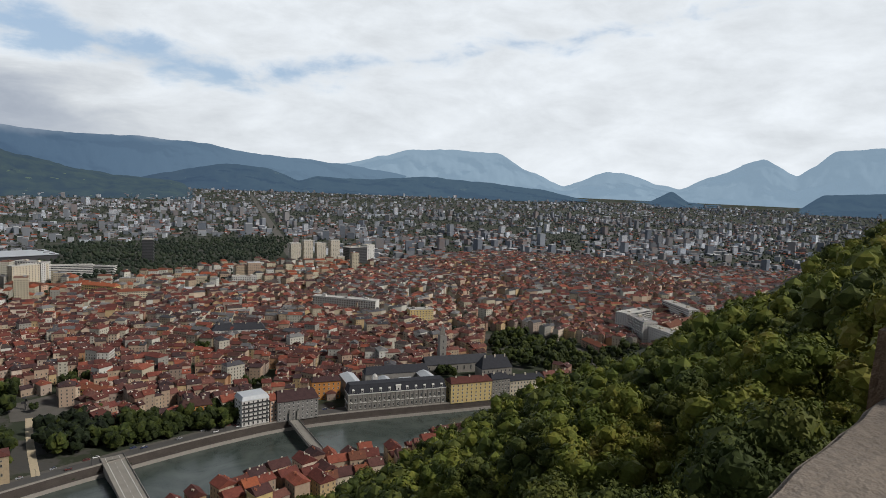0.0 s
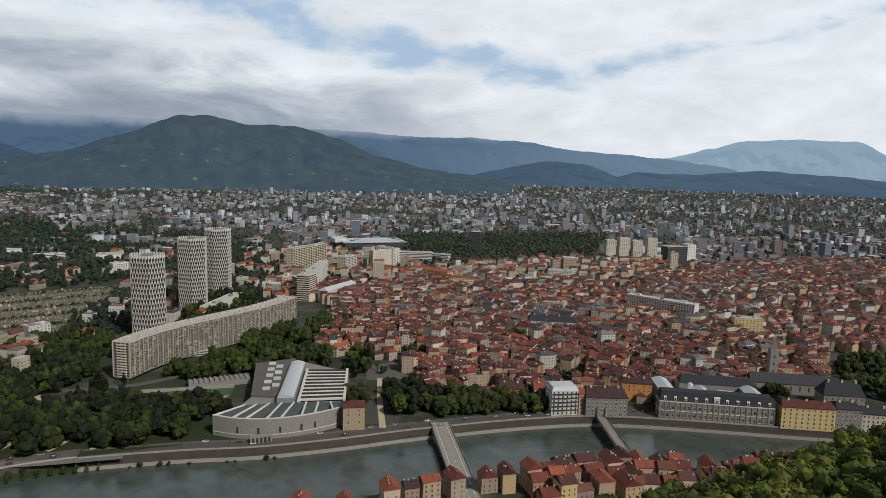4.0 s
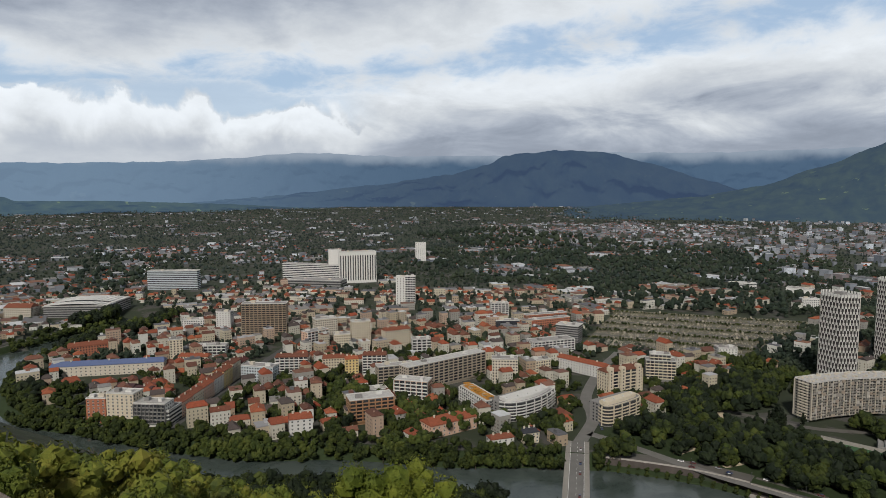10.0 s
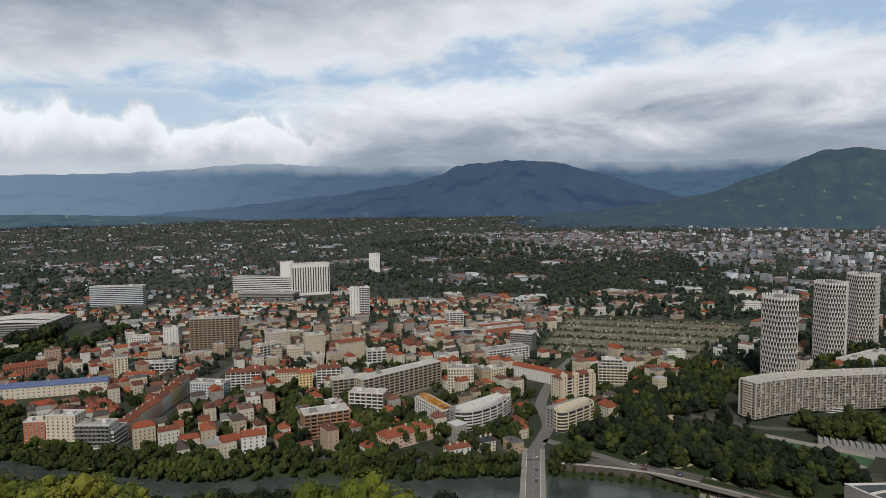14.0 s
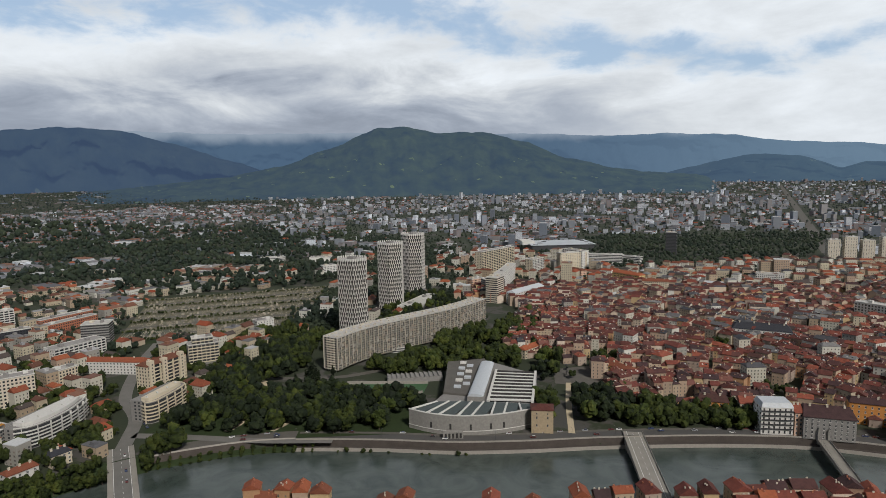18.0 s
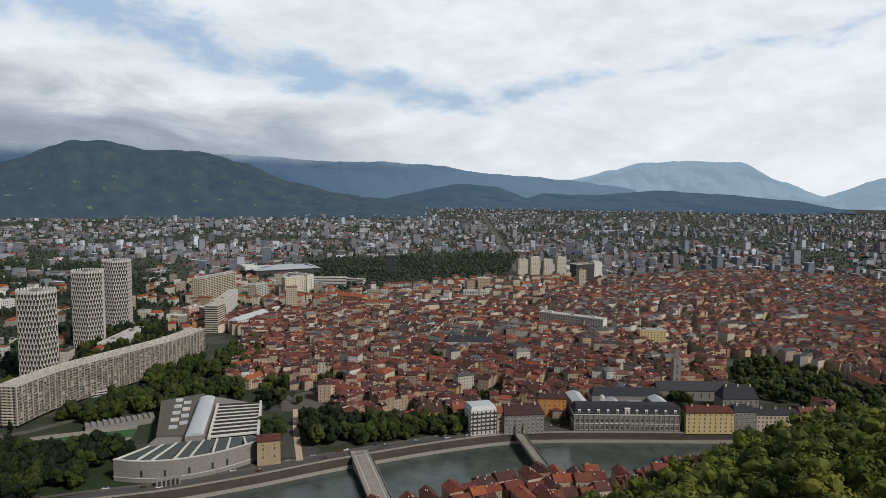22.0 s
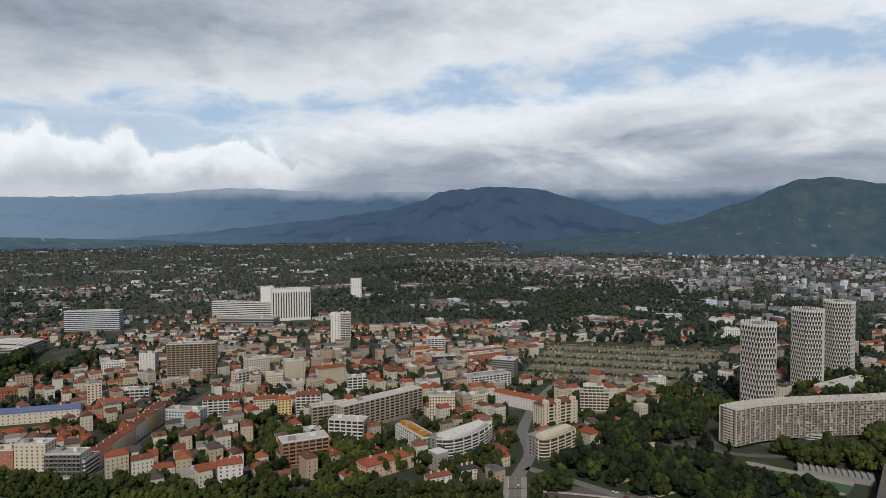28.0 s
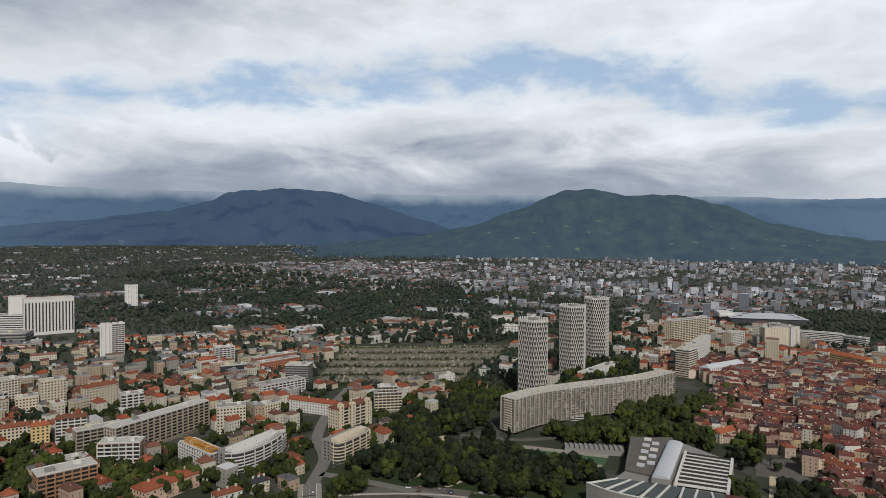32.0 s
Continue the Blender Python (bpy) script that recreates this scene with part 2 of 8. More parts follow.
ORANGE = material("orange_timber", [(0.42, 0.20, 0.035)], amt=0.25)
SLABWALL = material("dingy_concrete", [(0.2475, 0.2288, 0.1950)], amt=0.35, scale=0.12, fine=1.2)
SLABFRONT = material("balcony_concrete", [(0.3168, 0.2952, 0.2592), (0.2448, 0.2304, 0.2016), (0.3600, 0.3384, 0.3024), (0.1728, 0.1656, 0.1512), (0.2880, 0.2376, 0.1872)], "island", amt=0.25, fine=2)
YELLOW = material("yellow_render", [(0.56, 0.43, 0.20)], amt=0.16)
OCHRE = material("ochre_render", [(0.50, 0.22, 0.06)], amt=0.18)
STONE = material("cut_stone", [(0.235, 0.226, 0.21)], amt=0.32, fine=2, bump=0.5)
GREYSTONE = material("grey_stone", [(0.22, 0.205, 0.185)], amt=0.3, fine=3, bump=0.5)
QUAY = material("quay_masonry", [(0.062, 0.052, 0.046)], amt=0.4, scale=0.15, fine=1.6, bump=0.6)
QUAYTOP = material("quay_coping", [(0.27, 0.25, 0.225)], amt=0.25)
BROWN = material("brown_panels", [(0.30, 0.235, 0.17)], amt=0.2)
TAUPE = material("taupe_concrete", [(0.33, 0.285, 0.23)], amt=0.2)
TERRACOTTA = material("terracotta_panels", [(0.33, 0.19, 0.105)], amt=0.22)
BRIDGEROAD = material("worn_road", [(0.15, 0.145, 0.135)], amt=0.25, scale=0.08, fine=1.5)
OLDTAN = material("old_tan_stone", [(0.36, 0.285, 0.19)], amt=0.3, fine=2)
BRICK = material("brick_red_render", [(0.34, 0.13, 0.075)], amt=0.25)
PINK = material("pink_render", [(0.52, 0.35, 0.26)], amt=0.16)
GLASS = material("window_glass", [(0.030, 0.034, 0.040), (0.05, 0.052, 0.055), (0.022, 0.025, 0.03)], "island", rough=0.22, amt=0.2, bump=0, spec=0.5)
PANES = material("panes_and_shutters", [(0.045, 0.048, 0.052), (0.10, 0.095, 0.085), (0.055, 0.055, 0.055), (0.17, 0.15, 0.12), (0.07, 0.062, 0.055), (0.13, 0.10, 0.075)], "island", rough=0.5, amt=0.2, bump=0, spec=0.4)
# near-black; on loggias and arches it stands for the shade inside them
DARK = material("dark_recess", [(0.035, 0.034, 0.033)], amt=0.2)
ROOFBITS = material("roof_lights", [(0.78, 0.78, 0.77), (0.05, 0.05, 0.055), (0.62, 0.58, 0.52), (0.04, 0.04, 0.045), (0.34, 0.20, 0.14), (0.74, 0.75, 0.76)], "island", amt=0.15, bump=0)
SKYLIGHT = material("roof_glazing", [(0.060, 0.075, 0.075)], rough=0.6, amt=0.3, spec=0.3)
ASPHALT = material("asphalt", [(0.078, 0.076, 0.074)], amt=0.25, scale=0.08, fine=1.5)
PAVING = material("pale_paving", [(0.105, 0.098, 0.088)], amt=0.22, scale=0.12)
CONCRETEDECK = material("bridge_deck", [(0.25, 0.235, 0.21)], amt=0.25, scale=0.12)
GRAVEL = material("cemetery_gravel", [(0.115, 0.105, 0.065)], amt=0.35, scale=0.12)
SAND = material("sand_path", [(0.46, 0.385, 0.27)], amt=0.2)
LAWN = material("lawn", [(0.0234, 0.0378, 0.0126)], amt=0.35, scale=0.15, fine=1.2)
PITCH = material("sports_turf", [(0.045, 0.10, 0.045)], amt=0.15, scale=0.1, fine=1.5)
PAINT = material("road_paint", [(0.68, 0.68, 0.65)], amt=0.15)
METAL = material("dark_metal", [(0.07, 0.07, 0.075)], rough=0.5, amt=0.2, metal=0.4)
GRAVE = material("grave_stone", [(0.340, 0.306, 0.246), (0.170, 0.162, 0.145), (0.289, 0.264, 0.212), (0.136, 0.132, 0.119)], "island", amt=0.2, bump=0)
CARP = material("car_paint", [(0.72, 0.72, 0.72), (0.05, 0.05, 0.055), (0.30, 0.31, 0.33), (0.60, 0.61, 0.62), (0.12, 0.03, 0.03), (0.04, 0.06, 0.14)], "object", rough=0.3, amt=0.05, bump=0, spec=0.6)
TYRE = material("tyre_rubber", [(0.02, 0.02, 0.02)], amt=0.1)
BARK = material("bark", [(0.07, 0.055, 0.04)], amt=0.4, fine=6)
ROCK = material("weathered_limestone", [(0.195, 0.165, 0.138)], amt=0.42, scale=1.6, fine=22, bump=0.35)
# a darker, browner limestone than the sill
JAMB = material("dark_limestone", [(0.150, 0.098, 0.064)], amt=0.45, scale=1.6, fine=18, bump=0.4)


def leaves(name, cols, patch=0.05, fine=1.4):
    m = bpy.data.materials.new(name)
    m.use_nodes = True
    g = Graph(m.node_tree)
    b = m.node_tree.nodes["Principled BSDF"]
    geo = g.node("ShaderNodeNewGeometry")
    big = g.noise(geo.outputs["Position"], patch, 2, 0.5)
    clump = g.noise(geo.outputs["Position"], patch * 5, 2, 0.5)
    r = g.m("ADD", g.m("MULTIPLY", geo.outputs["Random Per Island"], 0.20), g.m("MULTIPLY", g.smooth(big, 0.34, 0.66), 0.52))
    r = g.m("ADD", r, g.m("MULTIPLY", g.smooth(clump, 0.30, 0.70), 0.28))
    n = len(cols) - 1
    grain = g.m("ADD", 0.45, g.m("MULTIPLY", g.noise(geo.outputs["Position"], fine, 3, 0.7), 1.1))
    g.put(b.inputs["Base Color"], g.mix(1.0, g.ramp(r, [(i / n, c) for i, c in enumerate(cols)]), grain, "MULTIPLY"))
    b.inputs["Roughness"].default_value = 0.75
    b.inputs["Specular IOR Level"].default_value = 0.2
    return m


L_CITY = leaves("city_leaves", [(0.0043, 0.0090, 0.0037), (0.0174, 0.0258, 0.0056), (0.0310, 0.0426, 0.0081), (0.0477, 0.0546, 0.0099)], 0.11, 0.9)
L_DARK = leaves("dark_leaves", [(0.0043, 0.0078, 0.0037), (0.0093, 0.0156, 0.0062), (0.0186, 0.0270, 0.0081)], 0.11, 0.9)
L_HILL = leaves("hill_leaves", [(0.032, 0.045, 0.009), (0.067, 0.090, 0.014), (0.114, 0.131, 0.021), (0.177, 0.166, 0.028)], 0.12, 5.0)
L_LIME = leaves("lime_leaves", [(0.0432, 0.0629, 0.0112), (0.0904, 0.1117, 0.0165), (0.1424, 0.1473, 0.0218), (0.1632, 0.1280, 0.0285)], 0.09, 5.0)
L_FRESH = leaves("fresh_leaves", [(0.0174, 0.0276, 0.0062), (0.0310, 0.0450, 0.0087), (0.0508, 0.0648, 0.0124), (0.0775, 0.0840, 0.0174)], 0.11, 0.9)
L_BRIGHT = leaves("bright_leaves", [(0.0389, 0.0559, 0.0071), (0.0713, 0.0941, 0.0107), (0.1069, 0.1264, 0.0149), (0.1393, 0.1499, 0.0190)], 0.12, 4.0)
# the hill leaves again in a darker tone, for trees drawn as shaded
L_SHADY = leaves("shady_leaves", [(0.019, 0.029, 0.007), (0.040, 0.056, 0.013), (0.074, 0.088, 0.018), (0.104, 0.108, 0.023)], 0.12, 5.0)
# a little haze blue is mixed into these greens
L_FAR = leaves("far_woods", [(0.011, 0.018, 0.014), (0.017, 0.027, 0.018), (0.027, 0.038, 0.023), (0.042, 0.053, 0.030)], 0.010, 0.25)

# leaf greens shifted to blue-grey: distance haze painted into the base colour
L_HAZED = leaves("hazed_leaves", [(0.016, 0.024, 0.022), (0.024, 0.035, 0.031), (0.032, 0.045, 0.037), (0.045, 0.058, 0.040)], 0.006, 0.2)

WATER = bpy.data.materials.new("river_water")
WATER.use_nodes = True
_g = Graph(WATER.node_tree)
_b = WATER.node_tree.nodes["Principled BSDF"]
_p = _g.node("ShaderNodeNewGeometry").outputs["Position"]
_n = _g.noise(_p, 0.035, 5, 0.6, 1.5)
_g.put(_b.inputs["Base Color"], _g.ramp(_n, [(0.33, (0.036, 0.050, 0.045)), (0.64, (0.070, 0.086, 0.078))]))
_b.inputs["Roughness"].default_value = 0.16
_b.inputs["Specular IOR Level"].default_value = 0.38
_bp = _g.node("ShaderNodeBump")
_bp.inputs["Strength"].default_value, _bp.inputs["Distance"].default_value = 0.4, 0.22
link(_g.nt, _g.noise(_p, 0.5, 5, 0.65, 1.0), _bp.inputs["Height"])
link(_g.nt, _bp.outputs[0], _b.inputs["Normal"])

GROUND = bpy.data.materials.new("valley_ground")
GROUND.use_nodes = True
_g = Graph(GROUND.node_tree)
_b = GROUND.node_tree.nodes["Principled BSDF"]
_p = _g.node("ShaderNodeNewGeometry").outputs["Position"]
_town = _g.ramp(_g.noise(_p, 0.02, 5, 0.65), [(0.30, (0.055, 0.054, 0.052)), (0.42, (0.062, 0.059, 0.052)), (0.47, (0.026, 0.034, 0.016)), (0.72, (0.018, 0.028, 0.012))])
_grain = _g.m("ADD", 0.75, _g.m("MULTIPLY", _g.noise(_p, 0.6, 4, 0.7), 0.5))
_g.put(_b.inputs["Base Color"], _g.mix(1.0, _town, _grain, "MULTIPLY"))
_b.inputs["Roughness"].default_value = 0.95

HILLSOIL = material("hillside_undergrowth", [(0.035, 0.042, 0.018)], amt=0.5, scale=0.12, fine=1.2, bump=0.5)


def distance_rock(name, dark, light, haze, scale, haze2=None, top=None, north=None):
    """Far slopes: woods and meadows, with bluish haze painted in as emission; it pales towards haze2 in the south and
    turns to cloud colour on the tops.
    """
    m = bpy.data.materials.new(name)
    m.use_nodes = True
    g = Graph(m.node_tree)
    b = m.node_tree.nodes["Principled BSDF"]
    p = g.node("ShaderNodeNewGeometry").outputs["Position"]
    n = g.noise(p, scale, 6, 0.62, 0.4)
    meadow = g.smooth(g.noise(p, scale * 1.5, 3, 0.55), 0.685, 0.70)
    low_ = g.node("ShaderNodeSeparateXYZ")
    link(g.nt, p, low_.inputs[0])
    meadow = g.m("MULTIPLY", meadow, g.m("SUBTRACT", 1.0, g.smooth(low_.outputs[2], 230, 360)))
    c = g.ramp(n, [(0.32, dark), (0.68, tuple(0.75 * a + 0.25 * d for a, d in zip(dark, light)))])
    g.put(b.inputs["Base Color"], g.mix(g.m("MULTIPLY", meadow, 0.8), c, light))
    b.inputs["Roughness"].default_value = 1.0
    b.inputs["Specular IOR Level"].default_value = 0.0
    haze_glow = (*haze, 1)
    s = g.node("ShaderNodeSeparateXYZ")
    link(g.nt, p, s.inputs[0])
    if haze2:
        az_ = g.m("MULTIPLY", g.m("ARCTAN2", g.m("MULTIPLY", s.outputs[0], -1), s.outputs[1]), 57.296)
        haze_glow = g.mix(g.m("SUBTRACT", 1.0, g.smooth(az_, 6, 44)), haze_glow, haze2)
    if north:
        haze_glow = g.mix(g.smooth(az_, 84, 118), haze_glow, north)
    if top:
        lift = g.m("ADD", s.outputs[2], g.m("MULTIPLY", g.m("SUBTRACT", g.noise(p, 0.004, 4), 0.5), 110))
        haze_glow = g.mix(g.smooth(lift, top[0], top[1]), haze_glow, top[2])
    # the haze is a glow of the slopes themselves
    g.put(b.inputs["Emission Color"], haze_glow)
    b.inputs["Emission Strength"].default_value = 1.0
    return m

# ---- mesh helpers ----
rnd = random.Random(7)


class MB:
    """Collects vertices and faces, each face with a material slot."""

    def __init__(self):
        self.v, self.f, self.k = [], [], []

    def face(self, pts, k=0):
        n = len(self.v)
        self.v += [tuple(p) for p in pts]
        self.f.append(tuple(range(n, n + len(pts))))
        self.k.append(k)

    def solid(self, pts, faces, k=0):
        n = len(self.v)
        self.v += [tuple(p) for p in pts]
        for i, f in enumerate(faces):
            self.f.append(tuple(n + j for j in f))
            self.k.append(k[i] if isinstance(k, (list, tuple)) else k)

    def box(self, c, size, rot=0.0, k=0, bottom=True):
        """c: middle of the base; size w, d, h; rot in radians."""
        w, d, h = size[0] / 2, size[1] / 2, size[2]
        ca, sa = math.cos(rot), math.sin(rot)
        p = [(c[0] + x * ca - y * sa, c[1] + x * sa + y * ca, c[2] + z) for z in (0, h) for x, y in ((-w, -d), (w, -d), (w, d), (-w, d))]
        fs = [(4, 5, 6, 7), (0, 1, 5, 4), (1, 2, 6, 5), (2, 3, 7, 6), (3, 0, 4, 7)]
        if bottom:
            fs.append((3, 2, 1, 0))
        self.solid(p, fs, k)

    def gable(self, c, w, d, h, rot=0.0, over=0.4, thick=0.3, k=0, hip=0.0, thin=False):
        """A pitched roof over w x d with its ridge along w; hip: how far the ridge's ends draw in."""
        W, D = w / 2 + over, d / 2 + over
        ca, sa = math.cos(rot), math.sin(rot)
        q = [(-W, -D, 0), (W, -D, 0), (W, D, 0), (-W, D, 0), (-W + hip, 0, h), (W - hip, 0, h)]
        q += [(x, y, z - thick) for x, y, z in q[:4]]
        p = [(c[0] + x * ca - y * sa, c[1] + x * sa + y * ca, c[2] + z) for x, y, z in q]
        if thin:
            self.solid(p[:6], [(0, 1, 5, 4), (2, 3, 4, 5)] + ([(1, 2, 5), (3, 0, 4)] if hip else []), k)
            return
        self.solid(p, [(0, 1, 5, 4), (2, 3, 4, 5), (1, 2, 5), (3, 0, 4), (6, 7, 1, 0), (7, 8, 2, 1), (8, 9, 3, 2), (9, 6, 0, 3), (9, 8, 7, 6)], k)

    def prism(self, poly, z0, z1, k=0, ktop=None):
        n = len(poly)
        p = [(x, y, z0) for x, y in poly] + [(x, y, z1) for x, y in poly]
        fs = [(i, (i + 1) % n, n + (i + 1) % n, n + i) for i in range(n)]
        self.solid(p, fs + [tuple(range(n, 2 * n))], [k] * n + [k if ktop is None else ktop])

    def mesh(self, name, mats):
        me = bpy.data.meshes.new(name)
        me.from_pydata(self.v, [], self.f)
        for m in mats:
            me.materials.append(m)
        if len(mats) > 1:
            me.polygons.foreach_set("material_index", self.k)
        me.update()
        return me


def thing(name, mb, mats, label, category, group="", kind=""):
    return tagged(new(name, mb.mesh(name, mats) if mb else None), label, category, group, kind)


def part(name, mb, mats, parent, label="", kind=""):
    ob = new(name, mb.mesh(name, mats) if isinstance(mb, MB) else mb)
    ob.parent = parent
    ob.matrix_parent_inverse = parent.matrix_basis.inverted()
    return tagged(ob, label, kind=kind)


def quads_object(name, V, mat, per=4, F=None):
    """A mesh from arrays: V (n, 3); faces of per following vertices each, or F (m, 3 or 4)."""
    me = bpy.data.meshes.new(name)
    if F is None:
        F = np.arange(len(V)).reshape(-1, per)
    k = F.shape[1]
    me.vertices.add(len(V))
    me.vertices.foreach_set("co", np.ascontiguousarray(V, np.float32).ravel())
    me.loops.add(F.size)
    me.loops.foreach_set("vertex_index", np.ascontiguousarray(F, np.int32).ravel())
    me.polygons.add(len(F))
    me.polygons.foreach_set("loop_start", np.arange(0, F.size, k, dtype=np.int32))
    me.materials.append(mat)
    me.update(calc_edges=True)
    return me


def spline(pts, step):
    """Even points along a smooth curve through pts."""
    P = np.array(pts, float)
    Q = np.vstack([2 * P[0] - P[1], P, 2 * P[-1] - P[-2]])
    out = []
    for i in range(1, len(Q) - 2):
        a, b, c, d = Q[i - 1:i + 3]
        for t in np.linspace(0, 1, 24, endpoint=False):
            out.append(0.5 * (2 * b + (c - a) * t + (2 * a - 5 * b + 4 * c - d) * t * t + (3 * b - a - 3 * c + d) * t ** 3))
    out.append(P[-1])
    out = np.array(out)
    s = np.r_[0, np.cumsum(np.hypot(*np.diff(out, axis=0).T))]
    t = np.linspace(0, s[-1], max(2, int(s[-1] / step) + 1))
    return np.c_[np.interp(t, s, out[:, 0]), np.interp(t, s, out[:, 1])]


def normals(line):
    d = np.gradient(line, axis=0)
    d /= np.hypot(*d.T)[:, None]
    return np.c_[-d[:, 1], d[:, 0]]


def sweep(line, profile, name, mats, label, kinds=None, category="", closed=False):
    """Runs a profile of (offset, z) along a plan line; offset counts to the line's left."""
    N = normals(line)
    mb = MB()
    k = len(profile)
    mb.v = [(x + nx * o, y + ny * o, z) for (x, y), (nx, ny) in zip(line, N) for o, z in profile]
    for i in range(len(line) - 1):
        for j in range(k - 1):
            a = i * k + j
            mb.f.append((a, a + 1, a + k + 1, a + k))
            mb.k.append(kinds[j] if kinds else 0)
    return thing(name, mb, mats, label, category, kind="structure")


def polar(D, az):
    return -D * math.sin(radians(az)), D * math.cos(radians(az))


def squeeze(D):
    """Beyond 1.5 km the valley is drawn in towards the eye, along the lines of sight."""
    return D if D < 1500 else 1500 + 3100 * (1 - math.exp(-(D - 1500) / 3100))


def far(x, y):
    """True plan place -> scene place x, y, z and scale."""
    D = math.hypot(x, y)
    s = squeeze(D) / max(D, 1e-6)
    return x * s, y * s, EYE * (1 - s), s


def azd(x, y):
    return math.degrees(math.atan2(-x, y)), math.hypot(x, y)


def inside(x, y, poly):
    c = False
    for (x0, y0), (x1, y1) in zip(poly, poly[1:] + poly[:1]):
        if (y0 > y) != (y1 > y) and x < (x1 - x0) * (y - y0) / (y1 - y0) + x0:
            c = not c
    return c


# ---- the river's line, the hill and the ground ----
RIVER = spline([(420, 660), (240, 590), (120, 553), (50, 527), (-78, 477), (-133, 440), (-198, 377), (-240, 330), (-283, 287), (-330, 250),
                (-378, 205), (-402, 165), (-417, 118), (-426, 33), (-446, -45), (-452, -125), (-486, -218), (-519, -287), (-556, -364),
                (-621, -423), (-687, -456), (-768, -475), (-848, -467), (-930, -440), (-1010, -412), (-1070, -404)], 6.0)
RN = normals(RIVER)            # points to the hill's side


def river_offset(x, y):
    """Signed distance from the river's middle: negative on the town's side."""
    d = (RIVER[:, 0] - x) ** 2 + (RIVER[:, 1] - y) ** 2
    i = int(np.argmin(d))
    return math.copysign(math.sqrt(d[i]), (x - RIVER[i, 0]) * RN[i, 0] + (y - RIVER[i, 1]) * RN[i, 1]), i


def hill(x, y):
    s = -0.766 * x + 0.643 * y
    t = -0.643 * x - 0.766 * y
    z = 180 - 0.66 * s - 0.055 * max(0.0, t - 20) + 0.04 * max(0.0, -t - 30)
    z += 5 * noise.noise((x / 60, y / 60, 0)) + 2.0 * noise.noise((x / 18, y / 18, 3))
    return min(z, 330)


def ground_z(x, y):
    D = math.hypot(x, y)
    if D < 1500:
        o, _ = river_offset(x, y)
        if abs(o) < 46:
            return -13.0
        if o > 0:
            return max(0.0, hill(x, y) if D < 700 else hill(x, y) * max(0, 1 - (D - 700) / 400))
        return 0.0
    return 0.0


def make_ground():
    azs = list(np.arange(-66, 152, 0.6)) + list(np.arange(152, 294, 4.0))
    rs = [0.2] + list(np.arange(4, 60, 6.0)) + list(np.arange(60, 800, 11.0)) + list(np.geomspace(800, 13000, 46))
    V = []
    for D in rs:
        s = squeeze(D) / D
        for a in azs:
            x, y = polar(D, a)
            z = ground_z(x, y)
            V.append((x * s, y * s, EYE * (1 - s) + z * s))
    n, F, K = len(azs), [], []
    for i in range(len(rs) - 1):
        for j in range(n):
            a, b = i * n + j, i * n + (j + 1) % n
            F.append((a, a + n, b + n, b))
            c = V[a]
            K.append(1 if rs[i] < 720 and c[2] > 3 else 0)
    mb = MB()
    mb.v, mb.f, mb.k = V, F, K
    return thing("ground", mb, [GROUND, HILLSOIL], "valley floor of streets and gardens below a wooded hillside", "ground", kind="structure")


make_ground()
mbw = MB()
for (x, y), (nx, ny) in zip(RIVER, RN):
    mbw.v += [(x + nx * 47, y + ny * 47, -6.8), (x - nx * 47, y - ny * 47, -6.8)]
for i in range(len(RIVER) - 1):
    mbw.f.append((2 * i, 2 * i + 2, 2 * i + 3, 2 * i + 1))
    mbw.k.append(0)
thing("water", mbw, [WATER], "grey-green river water with slow ripples between quays", "river", kind="structure")

I_A = int(np.argmin((RIVER[:, 0] + 405) ** 2 + (RIVER[:, 1] - 155) ** 2))     # the road bridge upstream
I_Q = int(np.argmin((RIVER[:, 0] + 318) ** 2 + (RIVER[:, 1] - 258) ** 2))
TOWN_QUAY = RIVER[:I_A + 2]
# the walled quay on the town's side: low wall, towpath, high wall, parapet, pavement, carriageway
sweep(TOWN_QUAY[:I_Q + 12], [(-58.5, -0.2), (-58.4, 0.14), (-55.2, 0.14), (-55.1, 0.05), (-47.0, 0.05), (-46.9, 0.16), (-44.0, 0.16), (-44.0, 1.0), (-43.4, 1.0),
                   (-43.3, 0.0), (-42.7, -4.4), (-39.4, -4.5), (-39.2, -4.3), (-38.6, -4.3), (-38.2, -9.5)], "quay",
      [QUAY, QUAYTOP, ASPHALT, PAVING], "two-step masonry river quay with parapet, towpath and road", [3, 3, 3, 2, 2, 3, 3, 1, 1, 0, 0, 3, 1, 1][:14], "quay")
sweep(RIVER[I_Q + 11:I_A + 4], [(-66, 0.0), (-60, 0.10), (-47.0, 0.10), (-46.2, 0.9), (-45.6, 0.9), (-45, 0.0), (-43.6, -4.6), (-38, -6.0), (-35, -9.5)], "quay",
      [QUAY, QUAYTOP, PAVING, LAWN], "broad paved river bank with a low wall and grass at the water", [3, 2, 1, 1, 1, 0, 3, 3], "quay")
sweep(RIVER[I_A + 3:], [(-56, -0.4), (-50, 0.3), (-44, -2.0), (-37, -6.0), (-32, -9.5)], "river_bank", [LAWN], "grassy natural river bank under trees", None, "bank")
sweep(RIVER[:I_A + 30], [(33, -9.5), (38, -6.0), (41, -1.0), (42, 0.1), (52, 0.2), (56, -0.4)], "river_bank", [QUAY, PAVING], "walled river bank at the foot of the hill", [0, 0, 1, 1, 1], "bank")
sweep(RIVER[I_A + 29:], [(33, -9.5), (38, -6.0), (43, -1.0), (45, 0.15), (48, 0.2), (51, 0.15), (56, -0.4)], "river_bank", [LAWN, PAVING], "grassy river bank with a narrow path", [0, 0, 0, 1, 1, 0], "bank")

